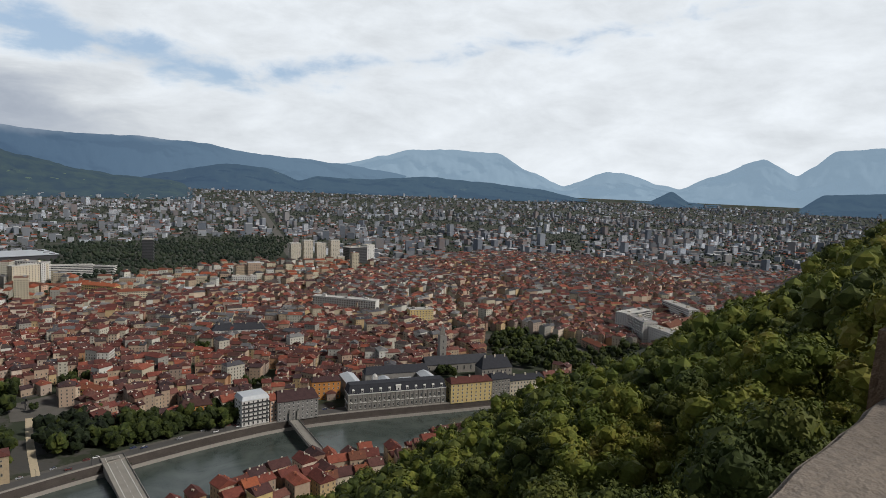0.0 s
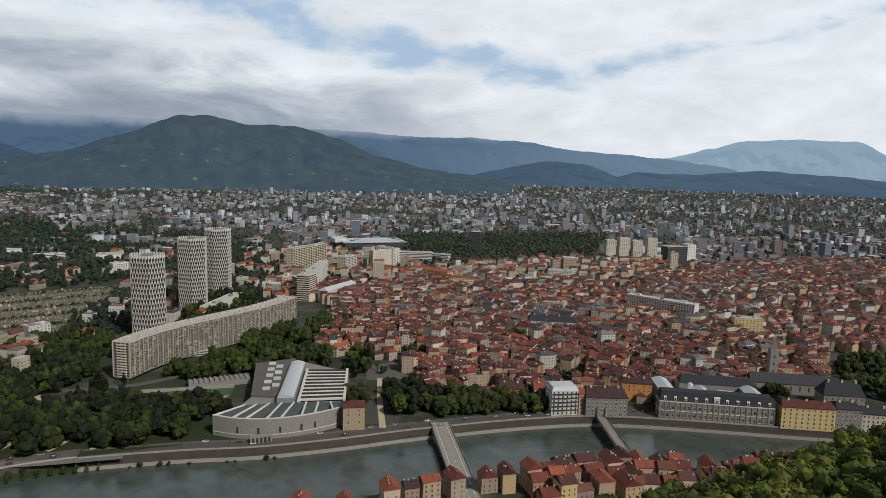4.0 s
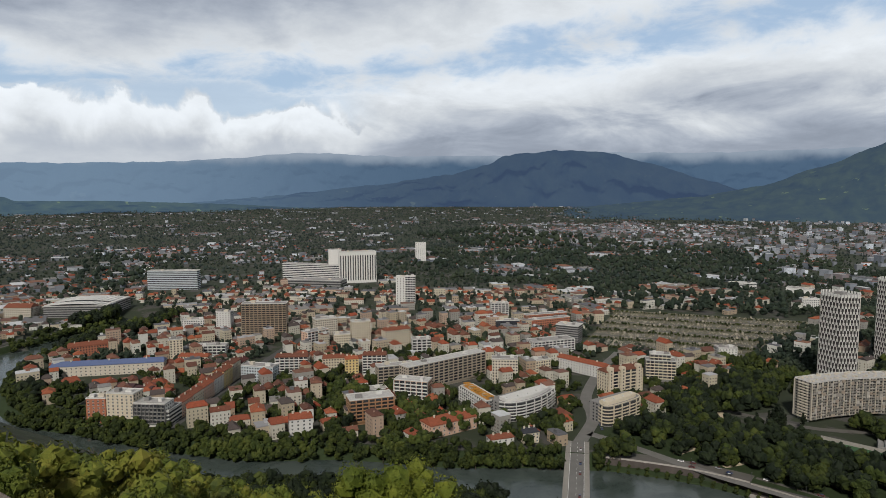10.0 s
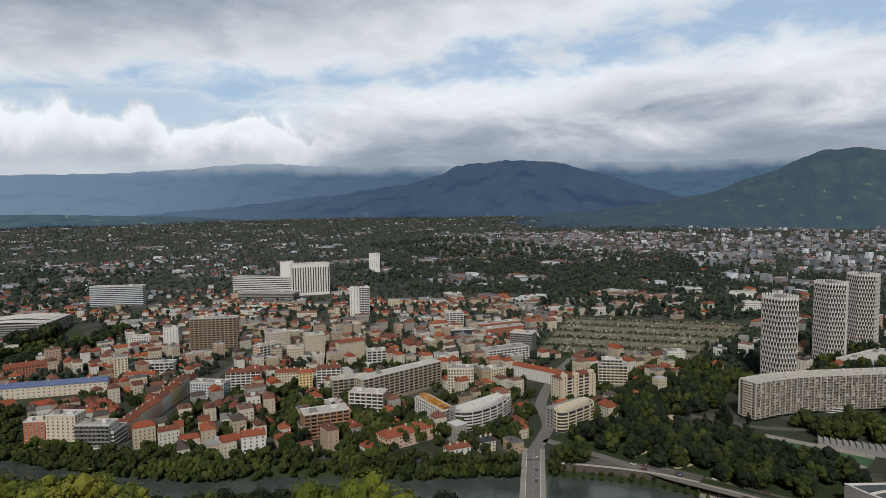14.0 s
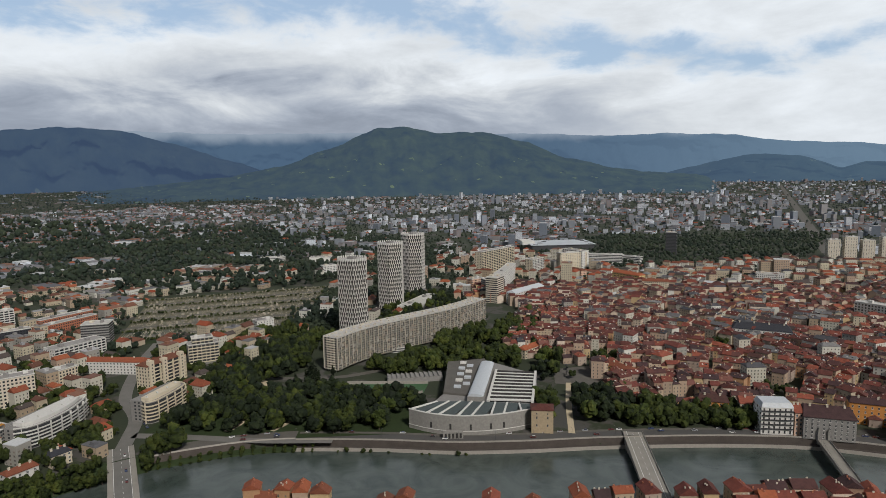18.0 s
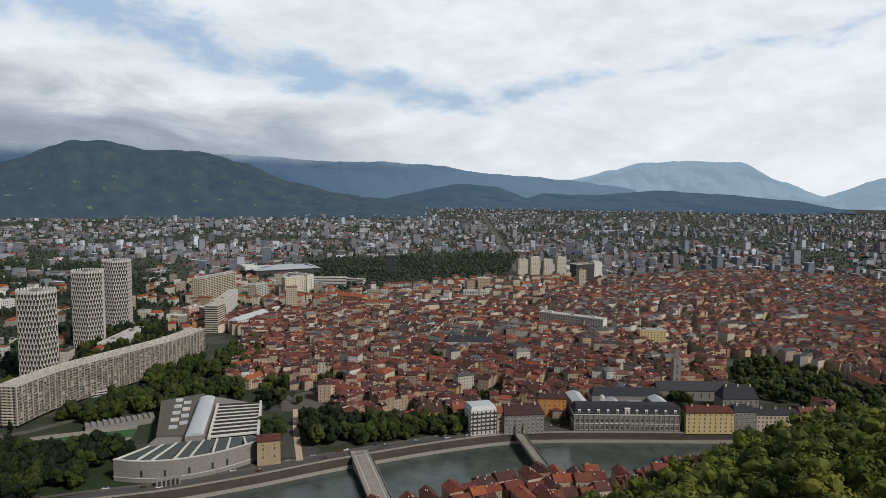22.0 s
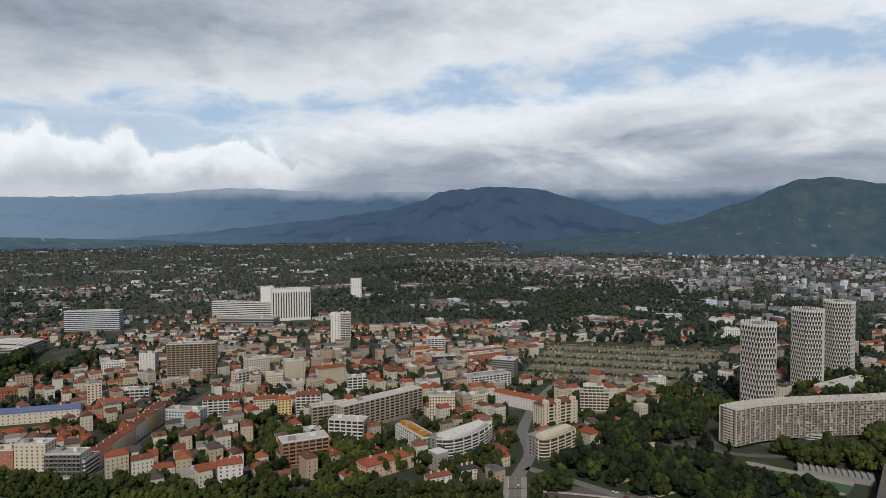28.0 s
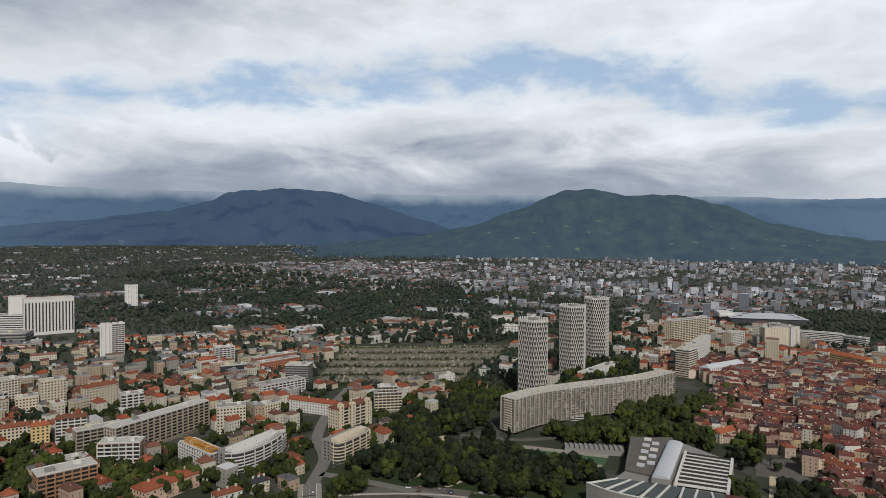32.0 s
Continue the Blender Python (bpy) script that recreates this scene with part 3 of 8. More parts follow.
# ---- mountains round the valley ----
def skyline(az, crest):
    """Height angle of a crest given by its summits and saddles (azimuth, height), eased between them."""
    if az <= crest[0][0]:
        return crest[0][1]
    for (a0, e0), (a1, e1) in zip(crest, crest[1:]):
        if az <= a1:
            t = (az - a0) / (a1 - a0)
            return e0 + (e1 - e0) * (0.55 * t + 0.45 * t * t * (3 - 2 * t))
    return crest[-1][1]


def range_of_hills(name, peaks, az0, az1, d0, d1, foot, mat, label, rough, seed):
    """A slope that climbs from distance d0 to its crest at d1."""
    n = int((az1 - az0) / 0.14)
    k = 22
    V = []
    for j in range(k + 1):
        u = j / k
        for i in range(n + 1):
            a = az0 + (az1 - az0) * i / n
            e = skyline(a, peaks)
            spur = noise.fractal((a * 0.22, u * 2.2, seed), 0.9, 2.1, 6)
            fine_ = noise.fractal((a * 0.9, u * 3.5, seed + 4), 0.8, 2.1, 5)
            top = e + rough * (0.16 * fine_ + 0.10 * spur)
            rise = u ** 0.85
            ang = foot + (top - foot) * rise + rough * (1.3 * spur + 0.5 * fine_) * math.sin(math.pi * u) * (top - foot) / 5
            d = d0 + (d1 - d0) * u + 130 * spur * math.sin(math.pi * u)
            x, y = polar(d, a)
            V.append((x, y, EYE + d * math.tan(radians(ang))))
    F = np.array([(j * (n + 1) + i, j * (n + 1) + i + 1, (j + 1) * (n + 1) + i + 1, (j + 1) * (n + 1) + i) for j in range(k) for i in range(n)])
    me = quads_object(name, np.array(V), mat, F=F)
    me.polygons.foreach_set("use_smooth", [True] * len(F))
    return tagged(new(name, me), label, "mountain", kind="structure")


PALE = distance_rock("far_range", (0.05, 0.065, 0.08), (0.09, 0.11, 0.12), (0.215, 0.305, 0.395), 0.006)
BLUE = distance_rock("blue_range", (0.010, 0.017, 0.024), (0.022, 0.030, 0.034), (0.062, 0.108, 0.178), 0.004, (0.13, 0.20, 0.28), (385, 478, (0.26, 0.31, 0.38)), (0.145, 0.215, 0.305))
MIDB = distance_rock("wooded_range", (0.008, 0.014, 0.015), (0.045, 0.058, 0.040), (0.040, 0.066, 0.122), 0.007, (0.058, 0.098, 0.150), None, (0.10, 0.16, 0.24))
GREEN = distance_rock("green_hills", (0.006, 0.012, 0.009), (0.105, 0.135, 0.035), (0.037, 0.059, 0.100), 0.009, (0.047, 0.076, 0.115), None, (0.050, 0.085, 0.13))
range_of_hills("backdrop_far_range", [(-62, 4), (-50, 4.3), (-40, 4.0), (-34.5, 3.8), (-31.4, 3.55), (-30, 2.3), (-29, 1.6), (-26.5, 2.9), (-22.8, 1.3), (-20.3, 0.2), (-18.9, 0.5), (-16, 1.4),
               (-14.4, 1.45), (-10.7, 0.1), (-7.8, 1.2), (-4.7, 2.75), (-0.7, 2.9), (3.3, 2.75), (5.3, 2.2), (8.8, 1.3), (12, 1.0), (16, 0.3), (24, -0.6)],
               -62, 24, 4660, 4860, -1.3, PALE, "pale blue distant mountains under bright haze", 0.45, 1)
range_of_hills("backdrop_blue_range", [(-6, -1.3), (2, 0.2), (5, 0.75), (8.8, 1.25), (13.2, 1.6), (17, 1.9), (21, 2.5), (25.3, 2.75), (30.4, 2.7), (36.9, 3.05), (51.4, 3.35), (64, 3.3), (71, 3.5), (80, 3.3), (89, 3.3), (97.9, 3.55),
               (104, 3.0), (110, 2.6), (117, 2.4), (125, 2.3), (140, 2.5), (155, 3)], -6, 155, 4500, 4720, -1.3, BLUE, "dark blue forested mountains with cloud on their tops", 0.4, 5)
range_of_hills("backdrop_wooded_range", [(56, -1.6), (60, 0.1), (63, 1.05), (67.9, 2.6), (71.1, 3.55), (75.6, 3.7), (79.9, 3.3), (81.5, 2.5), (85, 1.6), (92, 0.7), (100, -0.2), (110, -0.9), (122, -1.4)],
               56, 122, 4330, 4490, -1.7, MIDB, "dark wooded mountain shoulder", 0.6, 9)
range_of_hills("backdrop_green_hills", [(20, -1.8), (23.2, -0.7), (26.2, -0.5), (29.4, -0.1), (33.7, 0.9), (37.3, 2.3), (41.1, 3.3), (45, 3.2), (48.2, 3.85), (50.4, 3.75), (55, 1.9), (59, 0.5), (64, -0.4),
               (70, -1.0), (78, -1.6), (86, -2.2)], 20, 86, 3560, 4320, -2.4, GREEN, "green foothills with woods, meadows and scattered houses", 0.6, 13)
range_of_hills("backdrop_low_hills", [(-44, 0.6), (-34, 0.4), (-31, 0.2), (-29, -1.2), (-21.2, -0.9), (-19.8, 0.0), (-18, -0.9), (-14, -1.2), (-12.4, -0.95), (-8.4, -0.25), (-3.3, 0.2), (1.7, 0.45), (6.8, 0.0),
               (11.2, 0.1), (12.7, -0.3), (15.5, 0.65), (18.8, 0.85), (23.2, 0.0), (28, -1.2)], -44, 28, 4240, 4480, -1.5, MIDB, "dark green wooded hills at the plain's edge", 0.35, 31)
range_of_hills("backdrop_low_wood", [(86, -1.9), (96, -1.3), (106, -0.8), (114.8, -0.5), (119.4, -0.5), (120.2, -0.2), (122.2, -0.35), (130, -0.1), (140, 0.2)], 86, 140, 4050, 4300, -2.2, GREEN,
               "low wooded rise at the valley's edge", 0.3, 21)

# ---- the town ----
PARKS = [  # plan outlines kept free of houses
    [(-500, 150), (-410, 240), (-250, 395), (-235, 440), (-330, 540), (-430, 520), (-500, 640), (-560, 720), (-640, 720), (-640, 420), (-560, 270)],   # museum, slab, park
    [(-800, 235), (-1060, 385), (-930, 680), (-690, 420)],                                # cemetery
    [(50, 640), (60, 850), (110, 850), (280, 740), (240, 640), (120, 660)],             # public garden
    [(-92, 515), (25, 555), (5, 625), (-95, 590)],                                       # courthouse
    [(10, 550), (150, 605), (140, 650), (-20, 690), (-10, 620)],                         # yellow row, church
    [(-640, 1080), (-356, 1490), (-480, 2100), (-1000, 1650), (-930, 1200)],             # great park and stadium
    [(-240, 425), (-135, 500), (-150, 530), (-262, 468)],                                  # trees on the quay
    [(-160, 480), (-85, 505), (-100, 580), (-150, 560)],                                 # quay corner houses
]


def windows_on(mb, a, b, z0, floors, fh, pitch, w, h, out, k=0, depth=0.12):
    """Rows of shallow window boxes along the wall from a to b (plan), facing the side 'out' = +1 or -1 of that line."""
    L = math.hypot(b[0] - a[0], b[1] - a[1])
    n = max(1, int(L / pitch))
    ux, uy = (b[0] - a[0]) / L, (b[1] - a[1]) / L
    nx, ny = uy * out, -ux * out
    for f in range(floors):
        for i in range(n):
            s = L * (i + 0.5) / n
            x, y, z = a[0] + ux * s + nx * depth, a[1] + uy * s + ny * depth, z0 + f * fh
            hw = w / 2
            mb.face([(x - ux * hw, y - uy * hw, z), (x + ux * hw, y + uy * hw, z), (x + ux * hw, y + uy * hw, z + h), (x - ux * hw, y - uy * hw, z + h)], k)


def corners(cx, cy, w, d, rot):
    ca, sa = math.cos(rot), math.sin(rot)
    return [(cx + x * ca - y * sa, cy + x * sa + y * ca) for x, y in ((-w / 2, -d / 2), (w / 2, -d / 2), (w / 2, d / 2), (-w / 2, d / 2))]


def house_parts(walls, roof, wins, chim, x, y, z, rot, w, d, h, pitch, s=1.0, hip=0.0, chims=1, full=True, thin=False):
    """One old house into the given collectors: rendered walls, tiled roof, windows with shutters, chimneys."""
    rh = d * 0.5 * pitch
    ca, sa = math.cos(rot), math.sin(rot)
    W, D = w / 2, d / 2
    q = [(-W, -D, 0), (W, -D, 0), (W, D, 0), (-W, D, 0), (-W, -D, h), (W, -D, h), (W, D, h), (-W, D, h), (-W, 0, h + rh * (0 if hip else 1)), (W, 0, h + rh * (0 if hip else 1))]
    p = [(x + a * ca - b * sa, y + a * sa + b * ca, z + c) for a, b, c in q]
    walls.solid(p, [(0, 1, 5, 4), (1, 2, 6, 9, 5), (2, 3, 7, 6), (3, 0, 4, 8, 7)])
    roof.gable((x, y, z + h), w, d, rh + 0.25 * s, rot, 0.45 * s, 0.3 * s, 0, hip, thin)
    if wins is not None:
        c = corners(x, y, w, d, rot)
        fl = max(1, int((h - 0.8 * s) / (3.1 * s)))
        for a, b in ((c[0], c[1]), (c[2], c[3])) if full else ((c[0], c[1]),):
            windows_on(wins, a, b, z + 1.1 * s, fl, 3.1 * s, 2.9 * s, 0.95 * s, 1.55 * s, 1, 0)
        if hip or rnd.random() < 0.5:
            for a, b in ((c[1], c[2]), (c[3], c[0])):
                windows_on(wins, a, b, z + 1.1 * s, fl, 3.1 * s, 3.6 * s, 0.9 * s, 1.5 * s, 1, 0)
    if chim is not None:
        for _ in range(chims):
            u, v = rnd.uniform(-0.42, 0.42) * w, rnd.uniform(-0.25, 0.25) * d
            zc = z + h + rh * (1 - abs(v) / D) - 0.4
            chim.box((x + u * ca - v * sa, y + u * sa + v * ca, zc), (0.9 * s, 0.6 * s, 1.5 * s), rot)


def split(mb, name, mats, ob):
    """Each box of a collector as a part of its own."""
    for i in range(0, len(mb.v), 8):
        one = MB()
        one.v = mb.v[i:i + 8]
        one.f = [(4, 5, 6, 7), (0, 1, 5, 4), (1, 2, 6, 5), (2, 3, 7, 6), (3, 0, 4, 7)]
        one.k = [0] * 5
        part(name, one, mats, ob)


STREETS = [([(-346, 104), (-486, 147.5), (-504, 160), (-530, 174), (-552, 180), (-600, 190), (-690, 235), (-760, 280)], 7.0),
           ([(-502, 162), (-470, 188), (-420, 225), (-380, 262)], 6.5),
           ([(-545, -192), (-640, -176), (-730, -160), (-900, -120), (-1130, -40)], 6.0)]
ROW_LINE = [(-546, -200), (-719, -170)]          # the coloured row


def off_line(x, y, pts):
    """Distance of a plan point from a broken line."""
    best = 1e9
    for (x0, y0), (x1, y1) in zip(pts, pts[1:]):
        ux, uy = x1 - x0, y1 - y0
        t = max(0.0, min(1.0, ((x - x0) * ux + (y - y0) * uy) / (ux * ux + uy * uy)))
        best = min(best, math.hypot(x - x0 - ux * t, y - y0 - uy * t))
    return best


def on_street(x, y, margin=0.0):
    return x < -330 and x > -1150 and any(off_line(x, y, pts) < w + margin for pts, w in STREETS)


def free(x, y):
    return not any(inside(x, y, p) for p in PARKS)


COURT_TREES = []


def old_town():
    """Closed blocks of narrow houses round courts. The nearer ones are things of their own."""
    spots = []
    for gx in range(-32, 41):
        for gy in range(0, 45):
            u, v = gx * 36 + (gy % 2) * 9 + rnd.uniform(-4, 4), 430 + gy * 32 + rnd.uniform(-4, 4)
            wob = noise.noise((u / 260, v / 260, 5))
            wob2 = noise.noise((u / 260, v / 260, 9))
            cx, cy = u + 26 * wob, v + 26 * wob2
            a, D = azd(cx, cy)
            if not (-40 < a < 42) or D > 1120 + 38 * max(0, 14 - a) * (a < 14) - (60 if a > 30 else 0) or D > 1780:
                continue
            rot = radians(28 + rnd.uniform(-11, 11) + 80 * noise.noise((u / 300, v / 300, 2)) + (18 if a < 5 else 0))
            bw, bd = rnd.uniform(28, 36), rnd.uniform(24, 31)
            if rnd.random() < 0.035:                 # a small square with trees
                COURT_TREES.extend((cx + rnd.uniform(-14, 14), cy + rnd.uniform(-12, 12), rnd.uniform(0.9, 1.5)) for _ in range(5))
                continue
            grand = D > 760 and noise.noise((u / 170, v / 170, 14)) + rnd.uniform(-0.2, 0.2) + (D - 760) / 2600 > 0.16
            ca, sa = math.cos(rot), math.sin(rot)
            tall = rnd.uniform(13.0, 17.0) if grand else rnd.uniform(8.0, 14.0)
            dep = rnd.uniform(8.0, 10.5)
            if rnd.random() < 0.22:
                COURT_TREES.append((cx + rnd.uniform(-5, 5), cy + rnd.uniform(-5, 5), rnd.uniform(0.8, 1.3)))
            for side in range(4):
                L = bw if side % 2 == 0 else bd - 2 * dep
                half = (bd if side % 2 == 0 else bw) / 2 - dep / 2
                r = rot + side * math.pi / 2
                s = -L / 2
                while s < L / 2 - 3:
                    w = min(rnd.uniform(10, 22) if grand else rnd.uniform(5.0, 13), L / 2 - s)
                    m = s + w / 2
                    x = cx + m * math.cos(r) + half * math.sin(r)
                    y = cy + m * math.sin(r) - half * math.cos(r)
                    spots.append((x, y, r + rnd.uniform(-0.05, 0.05), w, dep * rnd.uniform(0.85, 1.12), max(6.5, tall + (rnd.uniform(-1.5, 1.5) if grand else rnd.uniform(-3.2, 3.4))), 20 if grand else side))
                    s += w
            if rnd.random() < 0.75:
                spots.append((cx, cy, rot + math.pi / 2 * rnd.randint(0, 1), rnd.uniform(6, 10), rnd.uniform(5, 8), rnd.uniform(4, 9), 9))
    keep = []
    for sp in spots:
        x, y = sp[:2]
        o, _ = river_offset(x, y)
        if o > -66 or not free(x, y):
            continue
        keep.append(sp)
    keep.sort(key=lambda q: q[0] ** 2 + q[1] ** 2)
    near_n = 290
    for i, (x, y, r, w, d, h, side) in enumerate(keep[:near_n]):
        wa, ro, wi, ch = MB(), MB(), MB(), MB()
        house_parts(wa, ro, wi, ch, x, y, 0, r, w, d, h, rnd.uniform(0.42, 0.58), chims=rnd.randint(1, 2))
        ob = thing("house", wa, [W_OLD], "old rendered town house in a closed row under clay tiles", "house", "houses of the old town")
        part("roof", ro, [R_OLD], ob, "weathered clay tile roof")
        part("windows", wi, [PANES], ob, kind="stuff")
        split(ch, "chimney", [W_OLD], ob)
    wa, ro, wi, ch, sl, pw = MB(), MB(), MB(), MB(), MB(), MB()
    for x, y, r, w, d, h, side in keep[near_n:]:
        D = math.hypot(x, y)
        x, y, zg, sc = far(x, y)
        w, d, h = w * sc, d * sc, h * sc
        house_parts(pw if rnd.random() < (0.62 if side == 20 else 0.14) else wa, sl if rnd.random() < (0.40 if side == 20 else 0.07) else ro, wi if D < 900 else None, ch if D < 900 else None, x, y, zg, r, w, d, h, rnd.uniform(0.4, 0.6), thin=D > 800)
    for _ in range(240):      # taller pale houses that stand out of the roofs
        a_, D = rnd.uniform(-32, 36), rnd.uniform(560, 1450)
        x, y = polar(D, a_)
        if river_offset(x, y)[0] > -80 or not free(x, y):
            continue
        w, d, h = rnd.uniform(11, 18), rnd.uniform(10, 13), rnd.uniform(16, 21)
        house_parts(pw, rnd.choice((ro, ro, sl)), wi, ch, x, y, 0, radians(rnd.uniform(0, 180)), w, d, h, 0.4, hip=3, chims=3)
    ob = thing("town_houses", wa, [W_OLD_S], "dense old town of rendered houses with tiled roofs", "houses", kind="stuff")
    part("roofs", ro, [R_OLD_S], ob, "weathered clay tile roofs", kind="stuff")
    part("slate_roofs", sl, [GREYROOF], ob, "grey slate and metal roofs", kind="stuff")
    part("pale_walls", pw, [W_NEW_S], ob, "pale rendered house walls", kind="stuff")
    part("windows", wi, [PANES], ob, kind="stuff")
    part("chimneys", ch, [W_OLD_S], ob, kind="stuff")
    # skylights and pale patches on the roofs
    sk = MB()
    for x, y, r, w, d, h, side in keep[:2800]:
        for _ in range(rnd.choice((0, 1, 2, 3))):
            ca, sa = math.cos(r), math.sin(r)
            u, v = rnd.uniform(-0.3, 0.3) * w, -0.25 * d
            sk.box((x + u * ca - v * sa, y + u * sa + v * ca, h + 0.25 * d * 0.5 + 0.15), (rnd.uniform(0.7, 1.5), rnd.uniform(0.7, 1.6), rnd.uniform(0.2, 1.0)), r)
    part("skylights", sk, [ROOFBITS], ob, "small pale roof lights and flues", kind="stuff")


def flat_block(wa, ro, wi, x, y, z, rot, w, d, h, s=1.0, win=True, pitch=3.2):
    wa.box((x, y, z), (w, d, h), rot, bottom=False)
    ro.box((x, y, z + h), (w + 0.3 * s, d + 0.3 * s, 0.5 * s), rot)
    if w > 12 * s:
        ro.box((x + rnd.uniform(-0.25, 0.25) * w, y + rnd.uniform(-0.2, 0.2) * d, z + h + 0.5 * s), (4 * s, 3.5 * s, 2.4 * s), rot)
    if win:
        c = corners(x, y, w, d, rot)
        fl = max(1, int((h - 0.5 * s) / (3.0 * s)))
        for i in range(4):
            a, b = c[i], c[(i + 1) % 4]
            windows_on(wi, a, b, z + 0.9 * s, fl, 3.0 * s, pitch * s, 1.6 * s, 1.35 * s, 1)


def clearing(x, y):
    """Fields and yards that break the woods up the valley."""
    a, D = azd(x, y)
    return D > 1150 and noise.noise((x / 190, y / 190, 40)) > 0.22


def town_kind(x, y):
    """Share of built plots, share of modern blocks, share of trees, at a true plan place."""
    a, D = azd(x, y)
    n = noise.noise((x / 300, y / 300, 11)) + 0.5 * noise.noise((x / 900, y / 900, 3))
    if a < 42:
        if D < 1600:
            return 0.9, 0.75, 0.4
        if a > 33 and D < 2000:
            return 0.5, 0.85, 0.9
        return 0.50 + 0.9 * n, 0.9, 1.0
    if a < 60:
        if D < 1350:
            return 0.18, 0.8, 1.0
        if D < 2000:
            return 0.12 + 0.2 * n, 0.9, 1.0
        return 0.40 + 0.9 * n, 0.9, 1.0
    if a < 96:
        if D < 1000:
            return 0.62, 0.62, 1.0
        if D < 1300:
            return 0.5, 0.7, 0.9
        if D < 2300:
            return (0.55, 0.95, 0.2) if clearing(x, y) else (0.04, 0.95, 1.0)
        if D < 4200 and a < 82:
            return 0.50 + 0.5 * n, 0.8, 0.9
        return 0.08 + 0.55 * n, 0.7, 1.0
    if D < 850:
        return 0.78, 0.5, 0.95
    if D < 1600:
        return 0.66 + 0.3 * n, 0.45, 0.9
    return 0.16 + 0.95 * n, 0.4, 1.0


TREE_SPOTS = []


def new_town():
    wa, ro, wi = MB(), MB(), MB()
    hw, hr, hwi = MB(), MB(), MB()
    fw, fr = MB(), MB()
    for r0, r1, step in ((440, 1000, 18.5), (1000, 1500, 23), (1500, 2600, 28), (2600, 4600, 42), (4600, 9500, 82)):
        n = int(r1 / step) + 1
        for i in range(-n, n + 1):
            for j in range(-n, n + 1):
                x = (i + rnd.uniform(-0.3, 0.3)) * step
                y = (j + rnd.uniform(-0.3, 0.3)) * step
                a, D = azd(x, y)
                if not (r0 <= D < r1 and -42 < a < 128):
                    continue
                if a < 42 and D < 1120 + 38 * max(0, 14 - a) - (60 if a > 30 else 0) and D < 1780:
                    continue
                if D < 1500:
                    o, _ = river_offset(x, y)
                    if o > -62 and not (o > 66 and D > 760 and a > 108):
                        continue
                    if on_street(x, y, 8) or off_line(x, y, ROW_LINE) < 17:
                        continue
                if not free(x, y) or any(math.hypot(x - p, y - q) < r * (0.86 if D < 1000 else 1.0) for p, q, r in KEEP_CLEAR):
                    if D < 1000 and free(x, y) and rnd.random() < 0.7 and not any(math.hypot(x - p, y - q) < 0.6 * r for p, q, r in KEEP_CLEAR):
                        COURT_TREES.append((x, y, rnd.uniform(0.5, 1.15)))
                    continue
                if D > 1500 and abs(x + 398 - (1667 - y) * 0.323) < 26:       # the straight avenue
                    continue
                built, modern, green = town_kind(x, y)
                if rnd.random() > built:
                    if rnd.random() < green:
                        TREE_SPOTS.append((x, y))
                    continue
                if rnd.random() < green * 0.8:
                    TREE_SPOTS.append((x + rnd.uniform(-0.5, 0.5) * step, y + rnd.uniform(-0.5, 0.5) * step))
                X, Y, Z, s = far(x, y)
                rot = radians(90 * rnd.randint(0, 1) + 24 + 50 * noise.noise((x / 500, y / 500, 20)) + rnd.uniform(-6, 6))
                if D < 1000:
                    w, d, h = rnd.uniform(8, 17), rnd.uniform(8, 12), rnd.choice([5.5, 6, 6.5, 7, 8, 9, 10, 11, 13, 16, 18])
                    if rnd.random() < 0.80:
                        house_parts(hw, hr, hwi, hw if rnd.random() < 0.6 else None, X, Y, Z, rot, w, d, h, rnd.uniform(0.5, 0.75), hip=rnd.choice([0, 0, 3]))
                    else:
                        flat_block(wa, ro, wi, X, Y, Z, rot, w * 1.2, d * 1.1, rnd.choice([9, 12, 15, 18, 20]))
                    continue
                low_rise = a > 60
                pick = rnd.random()
                if not low_rise and D < 1500 and rnd.random() < 0.6:
                    house_parts(hw, hr, hwi, None, X, Y, Z, rot, rnd.uniform(11, 24), rnd.uniform(9, 13), rnd.choice([8, 10, 12, 14, 16]), rnd.uniform(0.4, 0.6), hip=3)
                    continue
                if pick < (0.14 if low_rise else 0.07) or (low_rise and clearing(x, y) and pick < 0.4):       # halls and sheds
                    w, d, h = rnd.uniform(24, 56), rnd.uniform(16, 32), rnd.uniform(5.5, 8.5)
                elif pick < 0.14 + 0.55 * modern * (0.5 if low_rise else 1.0):
                    w, d, h = rnd.uniform(10, 26), rnd.uniform(8, 13), rnd.choice([6, 7, 9, 9, 12, 15] if low_rise else [6, 9, 9, 12, 12, 15, 18, 22])
                    if not low_rise and a < 45 and rnd.random() < 0.05:
                        w, d, h = rnd.uniform(15, 24), rnd.uniform(14, 18), rnd.uniform(27, 44)
                else:
                    w, d, h = rnd.uniform(8, 14), rnd.uniform(8, 10), rnd.choice([4.5, 5.5, 6, 7])
                    if D < 1500:
                        house_parts(hw, hr, hwi, None, X, Y, Z, rot, w, d, h, rnd.uniform(0.5, 0.75), hip=rnd.choice([0, 0, 3]))
                    else:
                        house_parts(fw, hr, None, None, X, Y, Z, rot, w * s, d * s, h * s, 0.55, s, thin=True)
                    continue
                if D < 1500:
                    flat_block(wa, ro, wi, X, Y, Z, rot, w, d, h)
                else:
                    g = s * (1.0 if D < 4600 else 1.25)
                    fw.box((X, Y, Z), (w * g, d * g, h * s), rot, bottom=False)
                    fr.box((X, Y, Z + h * s), (w * g * 1.02, d * g * 1.02, 0.5 * s), rot, bottom=False)
